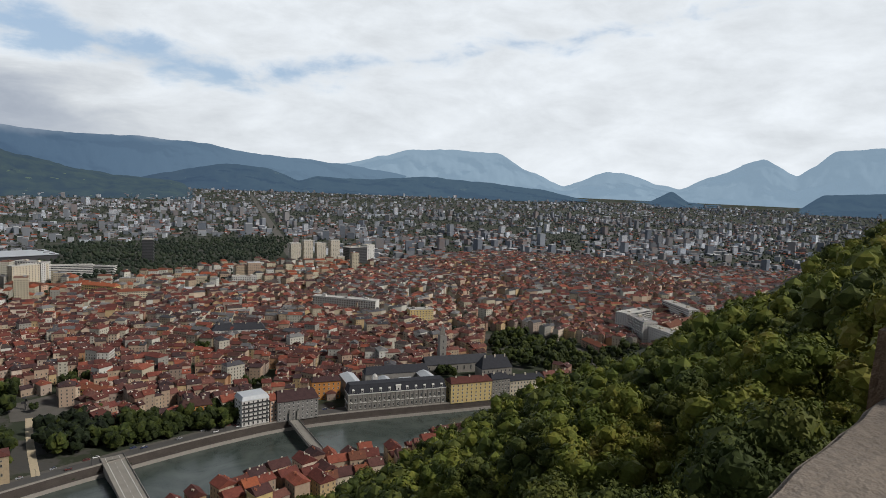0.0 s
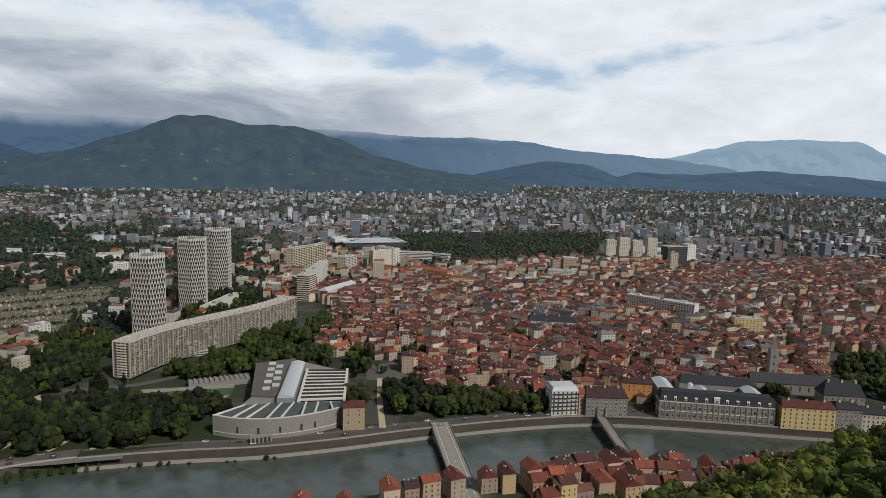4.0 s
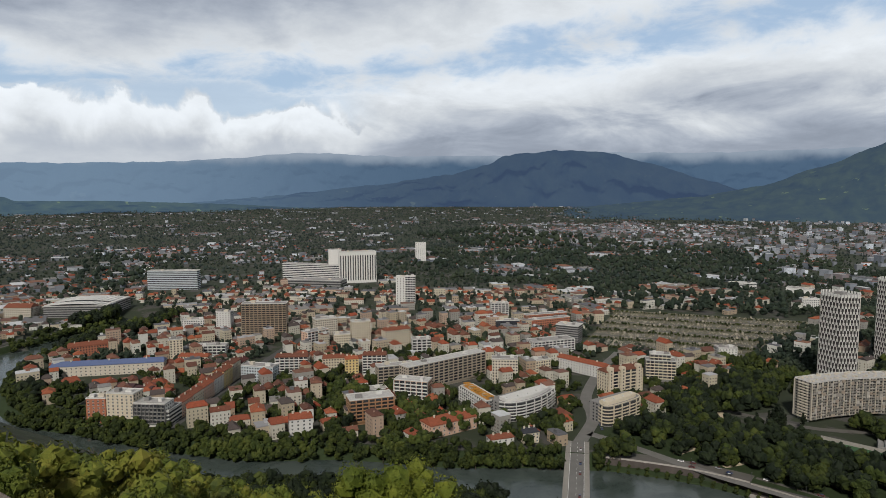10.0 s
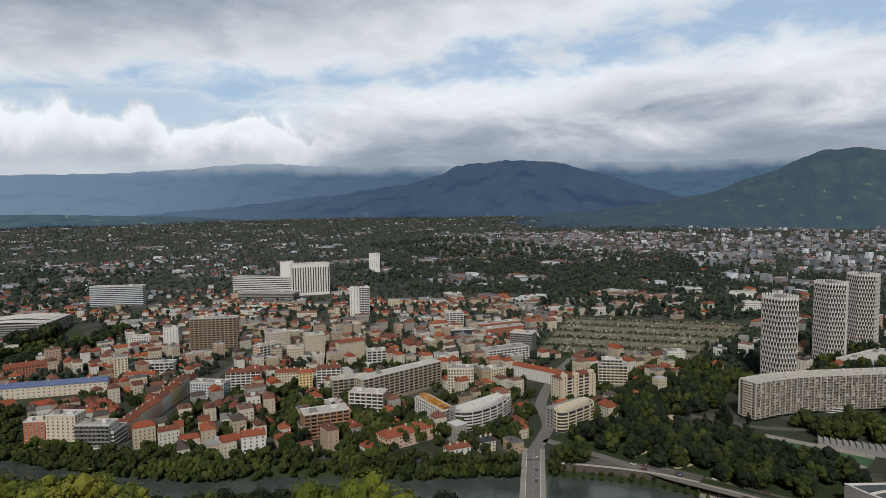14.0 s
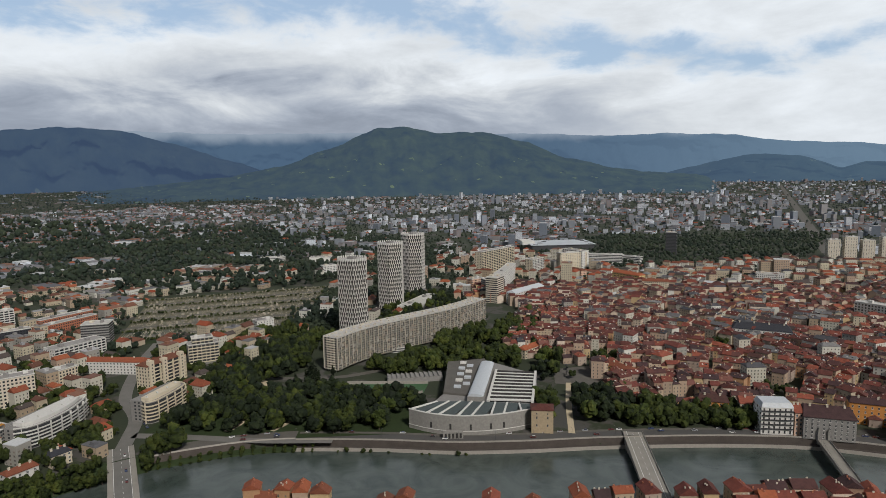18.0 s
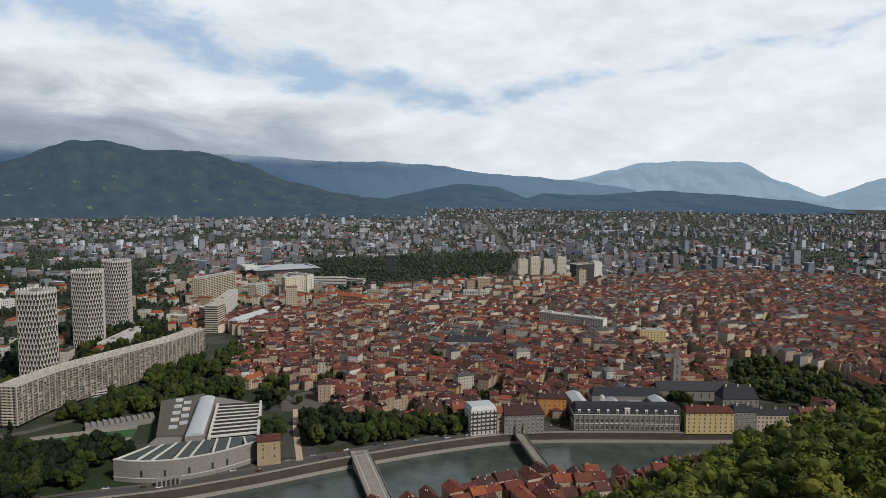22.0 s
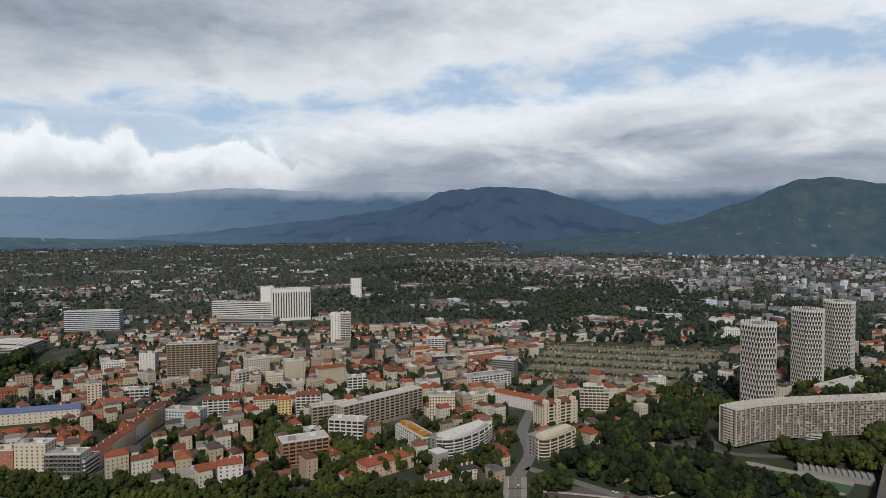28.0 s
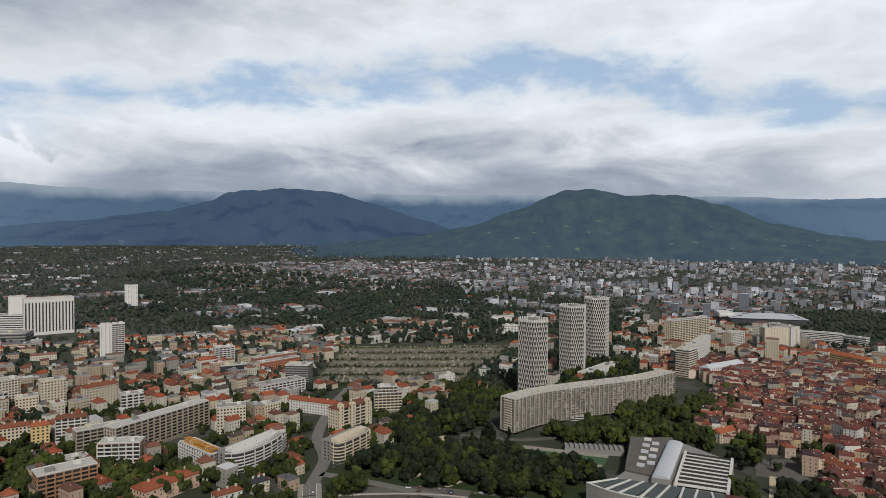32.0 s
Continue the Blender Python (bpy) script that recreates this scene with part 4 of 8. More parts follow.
    ob = thing("apartment_blocks", wa, [W_NEW_S], "pale rendered apartment blocks with flat roofs", "buildings", kind="stuff")
    part("roofs", ro, [R_FLAT_S], ob, kind="stuff")
    part("windows", wi, [PANES], ob, kind="stuff")
    ob = thing("suburban_houses", hw, [W_NEW_S], "small rendered houses with red tiled roofs", "houses", kind="stuff")
    part("roofs", hr, [R_RED_S], ob, kind="stuff")
    part("windows", hwi, [PANES], ob, kind="stuff")
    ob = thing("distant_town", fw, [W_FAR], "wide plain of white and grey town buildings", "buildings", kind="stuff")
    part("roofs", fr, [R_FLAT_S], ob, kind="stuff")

# ---- trees ----
nr = np.random.RandomState(3)


def crown_quads(n, size, lobes, radius, height, base, seed, jit=0.55, tri=True):
    """Leaf clumps on the skins of several overlapping lobes: array (n, 3 or 4, 3)."""
    r = np.random.RandomState(seed)
    c = r.normal(size=(lobes, 3))
    c /= np.linalg.norm(c, axis=1)[:, None]
    c *= np.array([radius * 0.66, radius * 0.66, height * 0.32]) * r.uniform(0.6, 1.1, (lobes, 1))
    c[0] = 0
    rad = r.uniform(0.30, 0.50, lobes)
    k = r.randint(0, lobes, n)
    d = r.normal(size=(n, 3))
    d[:, 2] += 0.35
    d /= np.linalg.norm(d, axis=1)[:, None]
    p = c[k] + d * rad[k][:, None] * np.array([radius, radius, height * 0.5]) * r.uniform(0.82, 1.05, (n, 1))
    p[:, 2] += base + height * 0.5
    nrm = d + r.normal(scale=jit, size=(n, 3))
    nrm /= np.linalg.norm(nrm, axis=1)[:, None]
    t = np.cross(nrm, r.normal(size=(n, 3)))
    t /= np.linalg.norm(t, axis=1)[:, None]
    b = np.cross(nrm, t)
    s = size * r.uniform(0.6, 1.3, (n, 1))
    t, b = t * s, b * s * r.uniform(0.6, 1.0, (n, 1))
    if tri:
        return np.stack([p - 1.15 * t - 0.5 * b, p + 1.15 * t - 0.5 * b, p + 1.25 * b], 1)
    return np.stack([p - t, p - 0.4 * b, p + t, p + b], 1)


def trunk_mesh(mb, h, r0, lean=0.0):
    ring = 6
    zs = [0, h * 0.5, h]
    rr = [r0, r0 * 0.7, r0 * 0.35]
    n = len(mb.v)
    for z, q in zip(zs, rr):
        mb.v += [(q * math.cos(2 * math.pi * i / ring) + lean * z, q * math.sin(2 * math.pi * i / ring), z) for i in range(ring)]
    for j in range(2):
        for i in range(ring):
            a, b = n + j * ring + i, n + j * ring + (i + 1) % ring
            mb.f.append((a, b, b + ring, a + ring))
            mb.k.append(0)
    for i in range(4):       # limbs
        a = i * 1.7
        x, y = math.cos(a), math.sin(a)
        z0, z1 = h * 0.45, h * 0.95
        e = h * 0.32
        w = r0 * 0.3
        mb.solid([(w * y, -w * x, z0), (-w * y, w * x, z0), (0, 0, z0 + 2 * w), (e * x, e * y, z1)], [(0, 1, 3), (1, 2, 3), (2, 0, 3)], 0)


def joined(Q, places, seed):
    """Copies of a crown at places (x, y, z, scale), each turned at random: vertices (n, 3)."""
    r = np.random.RandomState(seed)
    P = np.array(places, float)
    a = r.uniform(0, 2 * np.pi, len(P))
    ca, sa = np.cos(a), np.sin(a)
    S = P[:, 3]
    q = Q.reshape(-1, 3)
    sq = r.uniform(0.85, 1.2, len(P))
    X = (q[None, :, 0] * ca[:, None] - q[None, :, 1] * sa[:, None]) * S[:, None] + P[:, 0:1]
    Y = (q[None, :, 0] * sa[:, None] + q[None, :, 1] * ca[:, None]) * S[:, None] + P[:, 1:2]
    Z = q[None, :, 2] * (S * sq)[:, None] + P[:, 2:3]
    return np.stack([X, Y, Z], -1).reshape(-1, 3)


def forest(name, crowns, places, mat, label):
    V = [joined(c, places[i::len(crowns)], 40 + i) for i, c in enumerate(crowns) if places[i::len(crowns)]]
    return tagged(new(name, quads_object(name, np.vstack(V), mat, crowns[0].shape[1])), label, "trees", kind="stuff")


def ball_tris(sub):
    """Triangles (n, 3, 3) of a round solid: sub 0 a four-sided double cone, 1 twenty faces, 2 eighty."""
    if sub == 0:
        ring_ = [Vector((math.cos(i * math.pi / 2), math.sin(i * math.pi / 2), -0.15)) for i in range(4)]
        tri = [(ring_[i], ring_[(i + 1) % 4], Vector((0, 0, 1))) for i in range(4)] + [(ring_[(i + 1) % 4], ring_[i], Vector((0, 0, -0.9))) for i in range(4)]
        return np.array([[tuple(v) for v in t] for t in tri])
    bm = bmesh.new()
    bmesh.ops.create_icosphere(bm, subdivisions=sub, radius=1.0)
    tri = np.array([[tuple(v.co) for v in f.verts] for f in bm.faces])
    bm.free()
    return tri


BALLS = [ball_tris(k) for k in range(3)]


def lobed(lobes, sub, radius, height, base, seed, leaf_n=0, leaf=0.3, jit=0.3, core=1.0, small=1.0):
    """A crown of uneven overlapping lobes with loose leaf clumps on their skins: triangles (n, 3, 3)."""
    r = np.random.RandomState(seed)
    c = r.normal(size=(lobes, 3))
    c /= np.linalg.norm(c, axis=1)[:, None]
    c *= np.array([radius * 0.64, radius * 0.64, height * 0.31]) * r.uniform(0.65, 1.1, (lobes, 1))
    c[0] = 0
    rad = r.uniform(0.34, 0.54, lobes) * (1.0 if lobes > 2 else 1.5) * small
    c *= 1.0 + 0.45 * (1.0 - small)
    span = np.array([radius, radius, height * 0.5])
    mid = np.array([0, 0, base + height * 0.5])
    out = []
    ball = BALLS[sub]
    flat_ = np.round(ball.reshape(-1, 3), 4)
    uniq, inv = np.unique(flat_, axis=0, return_inverse=True)
    inv = np.ravel(inv)
    for k in range(lobes):
        bump_ = 1 + r.uniform(-0.22, 0.20, (len(uniq), 1))
        a = r.uniform(0, 6.28)
        turn = np.array([[math.cos(a), -math.sin(a), 0], [math.sin(a), math.cos(a), 0], [0, 0, 1]])
        v = (uniq @ turn.T) * bump_ * rad[k] * core * span + c[k] + mid
        out.append(v[inv].reshape(-1, 3, 3))
    if leaf_n:
        k = r.randint(0, lobes, leaf_n)
        d = r.normal(size=(leaf_n, 3))
        d[:, 2] += 0.3
        d /= np.linalg.norm(d, axis=1)[:, None]
        p = c[k] + d * rad[k][:, None] * span * r.uniform(0.86, 1.05, (leaf_n, 1)) + mid
        nrm = d + r.normal(scale=jit, size=(leaf_n, 3))
        nrm /= np.linalg.norm(nrm, axis=1)[:, None]
        t = np.cross(nrm, r.normal(size=(leaf_n, 3)))
        t /= np.linalg.norm(t, axis=1)[:, None]
        q = np.cross(nrm, t)
        w = leaf * r.uniform(0.6, 1.3, (leaf_n, 1))
        t, q = t * w, q * w * r.uniform(0.6, 1.0, (leaf_n, 1))
        out.append(np.stack([p - 1.15 * t - 0.5 * q, p + 1.15 * t - 0.5 * q, p + 1.25 * q], 1))
    return np.concatenate(out)


# crowns of a tree about 10 m high; copies are scaled
CLOSE_CROWNS = [lobed(60, 1, 4.2, 7.4, 0.6, s, 13000, 0.092, 0.4, 0.6, 0.5) for s in (5, 6)]
NEAR_CROWNS = [lobed(38, 1, 4.2, 7.2, 0.8, s, 2600, 0.165, 0.32, 0.72, 0.6) for s in (1, 2, 3, 4)]
MID_CROWNS = [lobed(13, 1, 4.6, 8.6, 0.7, s, 330, 0.42, 0.35, 0.85) for s in (11, 12, 13, 14, 15)]
SLOPE_CROWNS = [lobed(10, 1, 4.4, 8.0, 0.6, s, 230, 0.40, 0.28, 0.8) for s in (16, 17, 18)]
HILL_CROWNS = [lobed(26, 1, 4.4, 7.8, 0.6, s, 850, 0.25, 0.3, 0.78, 0.7) for s in (26, 27, 28)]
THIN_CROWNS = [lobed(8, 1, 4.6, 8.8, 0.7, s, 55, 0.6, 0.4) for s in (61, 62, 63, 64)]
LOW_CROWNS = [lobed(3, 1, 4.6, 8.6, 0.8, s) for s in (21, 22, 23, 24, 25)]
WOOD_CROWNS = [lobed(1, 1, 4.0, 7.4, 0.6, s) for s in (41, 42, 43, 44, 45)]
TINY_CROWNS = [lobed(1, 0, 6.0, 10.5, 0.2, s) for s in (31, 32, 33, 34)]
POPLAR = crown_quads(380, 0.7, 9, 2.4, 19.0, 0.6, 51)


def tree_kit(crown, mat, trunk_h, label, name="tree"):
    mb = MB()
    trunk_mesh(mb, trunk_h, 0.28)
    return mb.mesh("trunk", [BARK]), quads_object("crown", crown.reshape(-1, 3), mat, crown.shape[1]), label, name


TREE_KITS = [tree_kit(c, L_CITY, 6.5, "leafy broad-crowned green town tree") for c in MID_CROWNS]
FRESH_KITS = [tree_kit(c, L_FRESH, 6.5, "light green broad-crowned tree") for c in MID_CROWNS[2:]]
DARK_KITS = [tree_kit(c, L_DARK, 6.5, "dense dark green tree in the park") for c in MID_CROWNS[:3]]
POPLAR_KIT = tree_kit(POPLAR, L_DARK, 14, "tall narrow dark green poplar", "poplar")


def plant(kit, x, y, z, s, group, stretch=1.0):
    trunk, crown, label, name = kit
    ob = tagged(new(name, None), label, "tree", group)
    for nm, me in (("trunk", trunk), ("crown", crown)):
        p = new(nm, me)
        p.parent = ob
    ob.matrix_basis = pose(x, y, z, 0, 0, rnd.uniform(0, 360)) @ Matrix.Diagonal((s, s, s * stretch, 1))
    return ob


# how high the tree tops of the slope stand: azimuth, height angle
SLOPE_EAST = [(-36, -32.8, -29.4, -25.4, -22.7, -18.6, -14.8, -4.8, 8.6, 14), (-1.4, -3.0, -7.4, -9.1, -10.8, -14.4, -15.3, -19.3, -25.4, -27)]
SLOPE_WEST = [(82, 84, 89, 94, 102.6, 112, 116, 124, 130), (-26, -24.6, -23.6, -23.6, -22.7, -20.8, -20, -17.3, -15)]


def plant_all():
    # the wooded hillside below and beside the lookout
    zones = {}
    spots = []
    for a0, a1, r0, r1 in ((-40, 14, 16, 330), (-40, -6, 330, 600), (78, 128, 22, 400)):
        r = r0
        while r < r1:
            gap = 8.4 if r < 100 else 10.5 if r < 160 else 13.0 if r < 330 else 17.0
            n = int(radians(a1 - a0) * r / gap) + 1
            for i in range(n):
                a = a0 + (a1 - a0) * (i + rnd.random()) / n
                x, y = polar(r + rnd.uniform(-0.4, 0.4) * gap, a)
                o, _ = river_offset(x, y)
                if o < 58:
                    continue
                z = max(0.3, hill(x, y))
                if -0.766 * x + 0.643 * y < 7 and r < 26:
                    continue
                spots.append((x, y, z, a, r))
            r += gap * 0.9
    for x, y, z, a, r in spots:
        s = rnd.uniform(0.7, 1.6) if r < 100 else rnd.uniform(0.9, 1.85)
        # noise picks each tree's leaf tone; its sunlit and shaded look is colour only
        sun_tone = noise.noise((x / 25, y / 25, 7)) + rnd.uniform(-0.35, 0.35)
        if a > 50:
            tone = "lime" if (sun_tone > -0.35 and r < 270) else "green" if sun_tone > -0.3 else "dark"
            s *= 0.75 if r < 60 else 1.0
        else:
            tone = "lime" if sun_tone > (0.05 if a < -27 else 0.62) else "green" if sun_tone > -0.12 else "dark"
        cap = np.interp(a, *(SLOPE_EAST if a < 50 else SLOPE_WEST)) - abs(rnd.gauss(0, 0.6)) + (0.5 if a < 50 else 0.0)
        s *= 1.0 if r < 330 else 1.25
        z = min(z - rnd.uniform(0.2, 1.6), EYE + r * math.tan(radians(cap)) - 8.2 * s)
        zone = 0 if r < 46 else 1 if r < 92 else 2 if r < 150 else 3
        zones.setdefault((zone, tone), []).append((x, y, z, s))
    words = {"lime": "yellow-green broadleaf trees and bushes in a sunlit leaf tone", "green": "green broadleaf trees", "dark": "dark green broadleaf trees"}
    where = ("close below the lookout", "on the steep hillside", "further down the slope", "on the lower hillside")
    for (zone, tone), places in sorted(zones.items()):
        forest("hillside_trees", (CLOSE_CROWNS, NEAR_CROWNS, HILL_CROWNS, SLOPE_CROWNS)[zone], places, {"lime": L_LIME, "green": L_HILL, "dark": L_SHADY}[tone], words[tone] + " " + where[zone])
    big = tree_kit(lobed(90, 1, 4.2, 7.4, 0.6, 77, 12000, 0.07, 0.4, 0.75, 0.42), L_BRIGHT, 6.0, "great bright yellow-green tree on the slope")
    for a, r, s in ((89.3, 92, 2.95), (85.2, 95, 2.45), (93.0, 91, 2.65)):
        x, y = polar(r, a)
        plant(big, x, y, hill(x, y) + 1.0, s, "great trees on the slope", 1.15)
    # riverside and parks: the nearest trees as things of their own
    things = []
    for i in range(I_A + 3, len(RIVER) - 2, 1):
        x, y = RIVER[i]
        nx, ny = RN[i]
        for o in (-34, -40, -46, -53):
            if rnd.random() < 0.8 and not (y < -372 and o > -45):
                things.append((x + nx * (o + rnd.uniform(-3, 3)), y + ny * (o + rnd.uniform(-3, 3)), (-6.5, -4.5, -1.5, 0)[(-34, -40, -46, -53).index(o)], rnd.uniform(0.75, 1.3), 0))
        for o in (44, 50, 57, 64):
            if 80 < azd(x, y)[0] < 114 and rnd.random() < 0.75:      # tall growth at the hill's foot
                things.append((x + nx * (o + rnd.uniform(-3, 3)), y + ny * (o + rnd.uniform(-3, 3)), 0, rnd.uniform(1.5, 2.3), rnd.choice((0, 1, 1))))
        for o in (36, 43, 50):
            if azd(x, y)[0] < 101 and rnd.random() < 0.8:
                things.append((x + nx * (o + rnd.uniform(-3, 3)), y + ny * (o + rnd.uniform(-3, 3)), 0 if o > 46 else -4 if o > 40 else -6.5, rnd.uniform(0.7, 1.2), 1))
    for i in range(len(RIVER) - 2):          # tall growth on the far bend
        (x, y), (nx, ny) = RIVER[i], RN[i]
        if x < -850:
            for o, z in ((-31, -7.5), (-37, -6), (-45, -2), (-54, 0), (-62, 0)):
                if rnd.random() < 0.7:
                    things.append((x + nx * (o + rnd.uniform(-3, 3)), y + ny * (o + rnd.uniform(-3, 3)), z, rnd.uniform(1.5, 2.2), rnd.choice((0, 1))))
            for o, z in ((33, -7), (40, -5), (52, 0)):
                if rnd.random() < 0.6:
                    things.append((x + nx * (o + rnd.uniform(-3, 3)), y + ny * (o + rnd.uniform(-3, 3)), z, rnd.uniform(0.9, 1.5), 0))
    i0, i1 = [int(np.argmin((RIVER[:, 0] - p) ** 2 + (RIVER[:, 1] - q) ** 2)) for p, q in ((-120, 450), (-190, 385))]
    for i in range(i0, i1):      # avenue of planes on the quay
        for o in (-63, -71, -79):
            things.append((RIVER[i, 0] + RN[i, 0] * o + rnd.uniform(-2, 2), RIVER[i, 1] + RN[i, 1] * o + rnd.uniform(-2, 2), 0, rnd.uniform(1.25, 1.6), 0))
    for poly, n, kind in GROVES:
        xs, ys = [p[0] for p in poly], [p[1] for p in poly]
        k = 0
        while k < n:
            x, y = rnd.uniform(min(xs), max(xs)), rnd.uniform(min(ys), max(ys))
            if inside(x, y, poly):
                k += abs((x + 256) * 0.81 + (y - 393) * 0.57) < 6.5
                if abs((x + 256) * 0.81 + (y - 393) * 0.57) < 6.5:
                    continue
                things.append((x, y, 0, rnd.uniform(1.05, 1.9), 0 if kind == 1 and rnd.random() < 0.4 else kind))
                k += 1
    planted = 0
    yard = [(-500, 20), (-545, -90), (-640, -150), (-790, -60), (-830, 180), (-700, 300), (-560, 260), (-500, 130)]
    while planted < 300:
        x, y = rnd.uniform(-830, -500), rnd.uniform(-150, 300)
        if inside(x, y, yard) and not any(math.hypot(x - p, y - q) < 0.72 * r for p, q, r in KEEP_CLEAR):
            things.append((x, y, 0, rnd.uniform(0.75, 1.6), rnd.choice((0, 0, 1))))
            planted += 1
    things = [q for q in things if not on_street(q[0], q[1], 3.5) and abs(river_offset(q[0], q[1])[0]) > 29]
    things.sort(key=lambda q: (q[4] != 2, q[0] ** 2 + q[1] ** 2))
    rest = {0: [], 1: []}
    for i, (x, y, z, s, kind) in enumerate(things):
        if kind == 2:
            plant(POPLAR_KIT, x, y, z, s * 0.8, "poplars in the park")
        elif i < 300:
            plant(rnd.choice(DARK_KITS if kind == 1 else FRESH_KITS if rnd.random() < 0.22 else TREE_KITS), x, y, z, s, "trees along the river and in the parks", rnd.uniform(0.85, 1.25))
        else:
            rest[kind].append((x, y, z, s))
    light = [q for k, q in enumerate(rest[0]) if noise.noise((q[0] / 30, q[1] / 30, 60)) > 0.2]
    forest("park_trees", THIN_CROWNS, [q for q in rest[0] if q not in light], L_CITY, "leafy green trees in parks and along the bank")
    forest("light_park_trees", THIN_CROWNS, light, L_FRESH, "light green trees in parks and gardens")
    forest("dark_park_trees", THIN_CROWNS, rest[1], L_DARK, "dense dark green park trees")
    bushes = []
    for i in range(I_Q - 10, I_A + 6):
        for o in (-36.5, -38.5, -41, -43.5):
            if rnd.random() < (0.85 if i > I_Q + 8 else 0.5 if o > -38 else 0):
                bushes.append((RIVER[i, 0] + RN[i, 0] * o, RIVER[i, 1] + RN[i, 1] * o, -7.4 if o > -38 else -6.2 if o > -40 else -5.0, rnd.uniform(0.25, 0.55)))
    forest("bank_bushes", THIN_CROWNS, bushes, L_CITY, "low green bushes on the river bank")
    # scattered and wooded places further off
    mid2, low, tiny = [], [], []
    for x, y in TREE_SPOTS:
        D = math.hypot(x, y)
        for _ in range(6 if D < 900 else 2 if D < 1500 else 1 if D < 2300 or D > 4600 else 2 if rnd.random() < 0.6 else 1):
            q = 8 if D < 2300 else 22
            px, py = x + rnd.uniform(-q, q), y + rnd.uniform(-q, q)
            if D < 1000 and on_street(px, py, 3):
                continue
            X, Y, Z, s = far(px, py)
            if D < 760:
                mid2.append((X, Y, Z, rnd.uniform(0.6, 1.35)))
            elif D < 2300:
                low.append((X, Y, Z, s * rnd.uniform(0.8, 1.4)))
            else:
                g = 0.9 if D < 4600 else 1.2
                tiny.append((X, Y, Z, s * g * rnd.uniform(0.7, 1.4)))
    for poly, step, sz in WOODS:
        xs, ys = [p[0] for p in poly], [p[1] for p in poly]
        for i in range(int((max(xs) - min(xs)) / step)):
            for j in range(int((max(ys) - min(ys)) / step)):
                x, y = min(xs) + (i + rnd.random()) * step, min(ys) + (j + rnd.random()) * step
                if inside(x, y, poly) and not (clearing(x, y) and x < -1000) and not any(math.hypot(x - p, y - q) < r + 12 for p, q, r in KEEP_CLEAR if p < -1000):
                    X, Y, Z, s = far(x, y)
                    low.append((X, Y, Z, s * sz * rnd.uniform(0.75, 1.3)))
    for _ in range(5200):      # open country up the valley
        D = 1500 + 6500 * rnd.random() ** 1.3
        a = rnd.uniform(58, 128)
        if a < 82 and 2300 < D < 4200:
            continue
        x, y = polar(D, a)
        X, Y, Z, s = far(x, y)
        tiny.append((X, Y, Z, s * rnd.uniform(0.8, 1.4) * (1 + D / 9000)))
    for x, y, k in COURT_TREES:
        X, Y, Z, s = far(x, y)
        (mid2 if math.hypot(x, y) < 760 else low).append((X, Y, Z, s * k))
    mid2 = [q for q in mid2 if abs(river_offset(q[0], q[1])[0]) > 48]
    forest("garden_trees", THIN_CROWNS, mid2, L_CITY, "green garden and street trees between the houses")
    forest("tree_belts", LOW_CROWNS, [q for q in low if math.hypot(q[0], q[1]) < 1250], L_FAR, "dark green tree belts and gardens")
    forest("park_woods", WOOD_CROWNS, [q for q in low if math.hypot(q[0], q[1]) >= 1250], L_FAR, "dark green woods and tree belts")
    forest("distant_woods", TINY_CROWNS, tiny, L_HAZED, "dark distant trees across the valley")

# ---- landmarks and single buildings ----
KEEP_CLEAR = [(-1430, -100, 88), (-1470, -200, 72), (-1841, 80, 32), (-1134, 22, 27), (-900, -181, 40), (-1100, -515, 88), (-1360, -460, 56), (-715, -315, 60), (-556, -222, 34),
              (-520, -72, 22), (-545, -18, 25), (-515, 52, 29), (-645, 60, 45), (-585, 85, 40), (-555, 122, 32), (-535, 198, 27), (-605, 230, 27), (-645, 285, 27),
              (-682, 205, 35), (-704, 388, 22), (-480, 92, 27), (-785, 950, 56), (-690, 860, 56), (-645, 760, 32), (-577, 768, 40), (-680, 1045, 29), (-637, 1374, 23), (-197, 1500, 32),
              (-304, 1540, 64), (-890, 1300, 96), (270, 790, 56), (-620, 455, 48), (-600, 170, 23), (-560, 165, 13)]
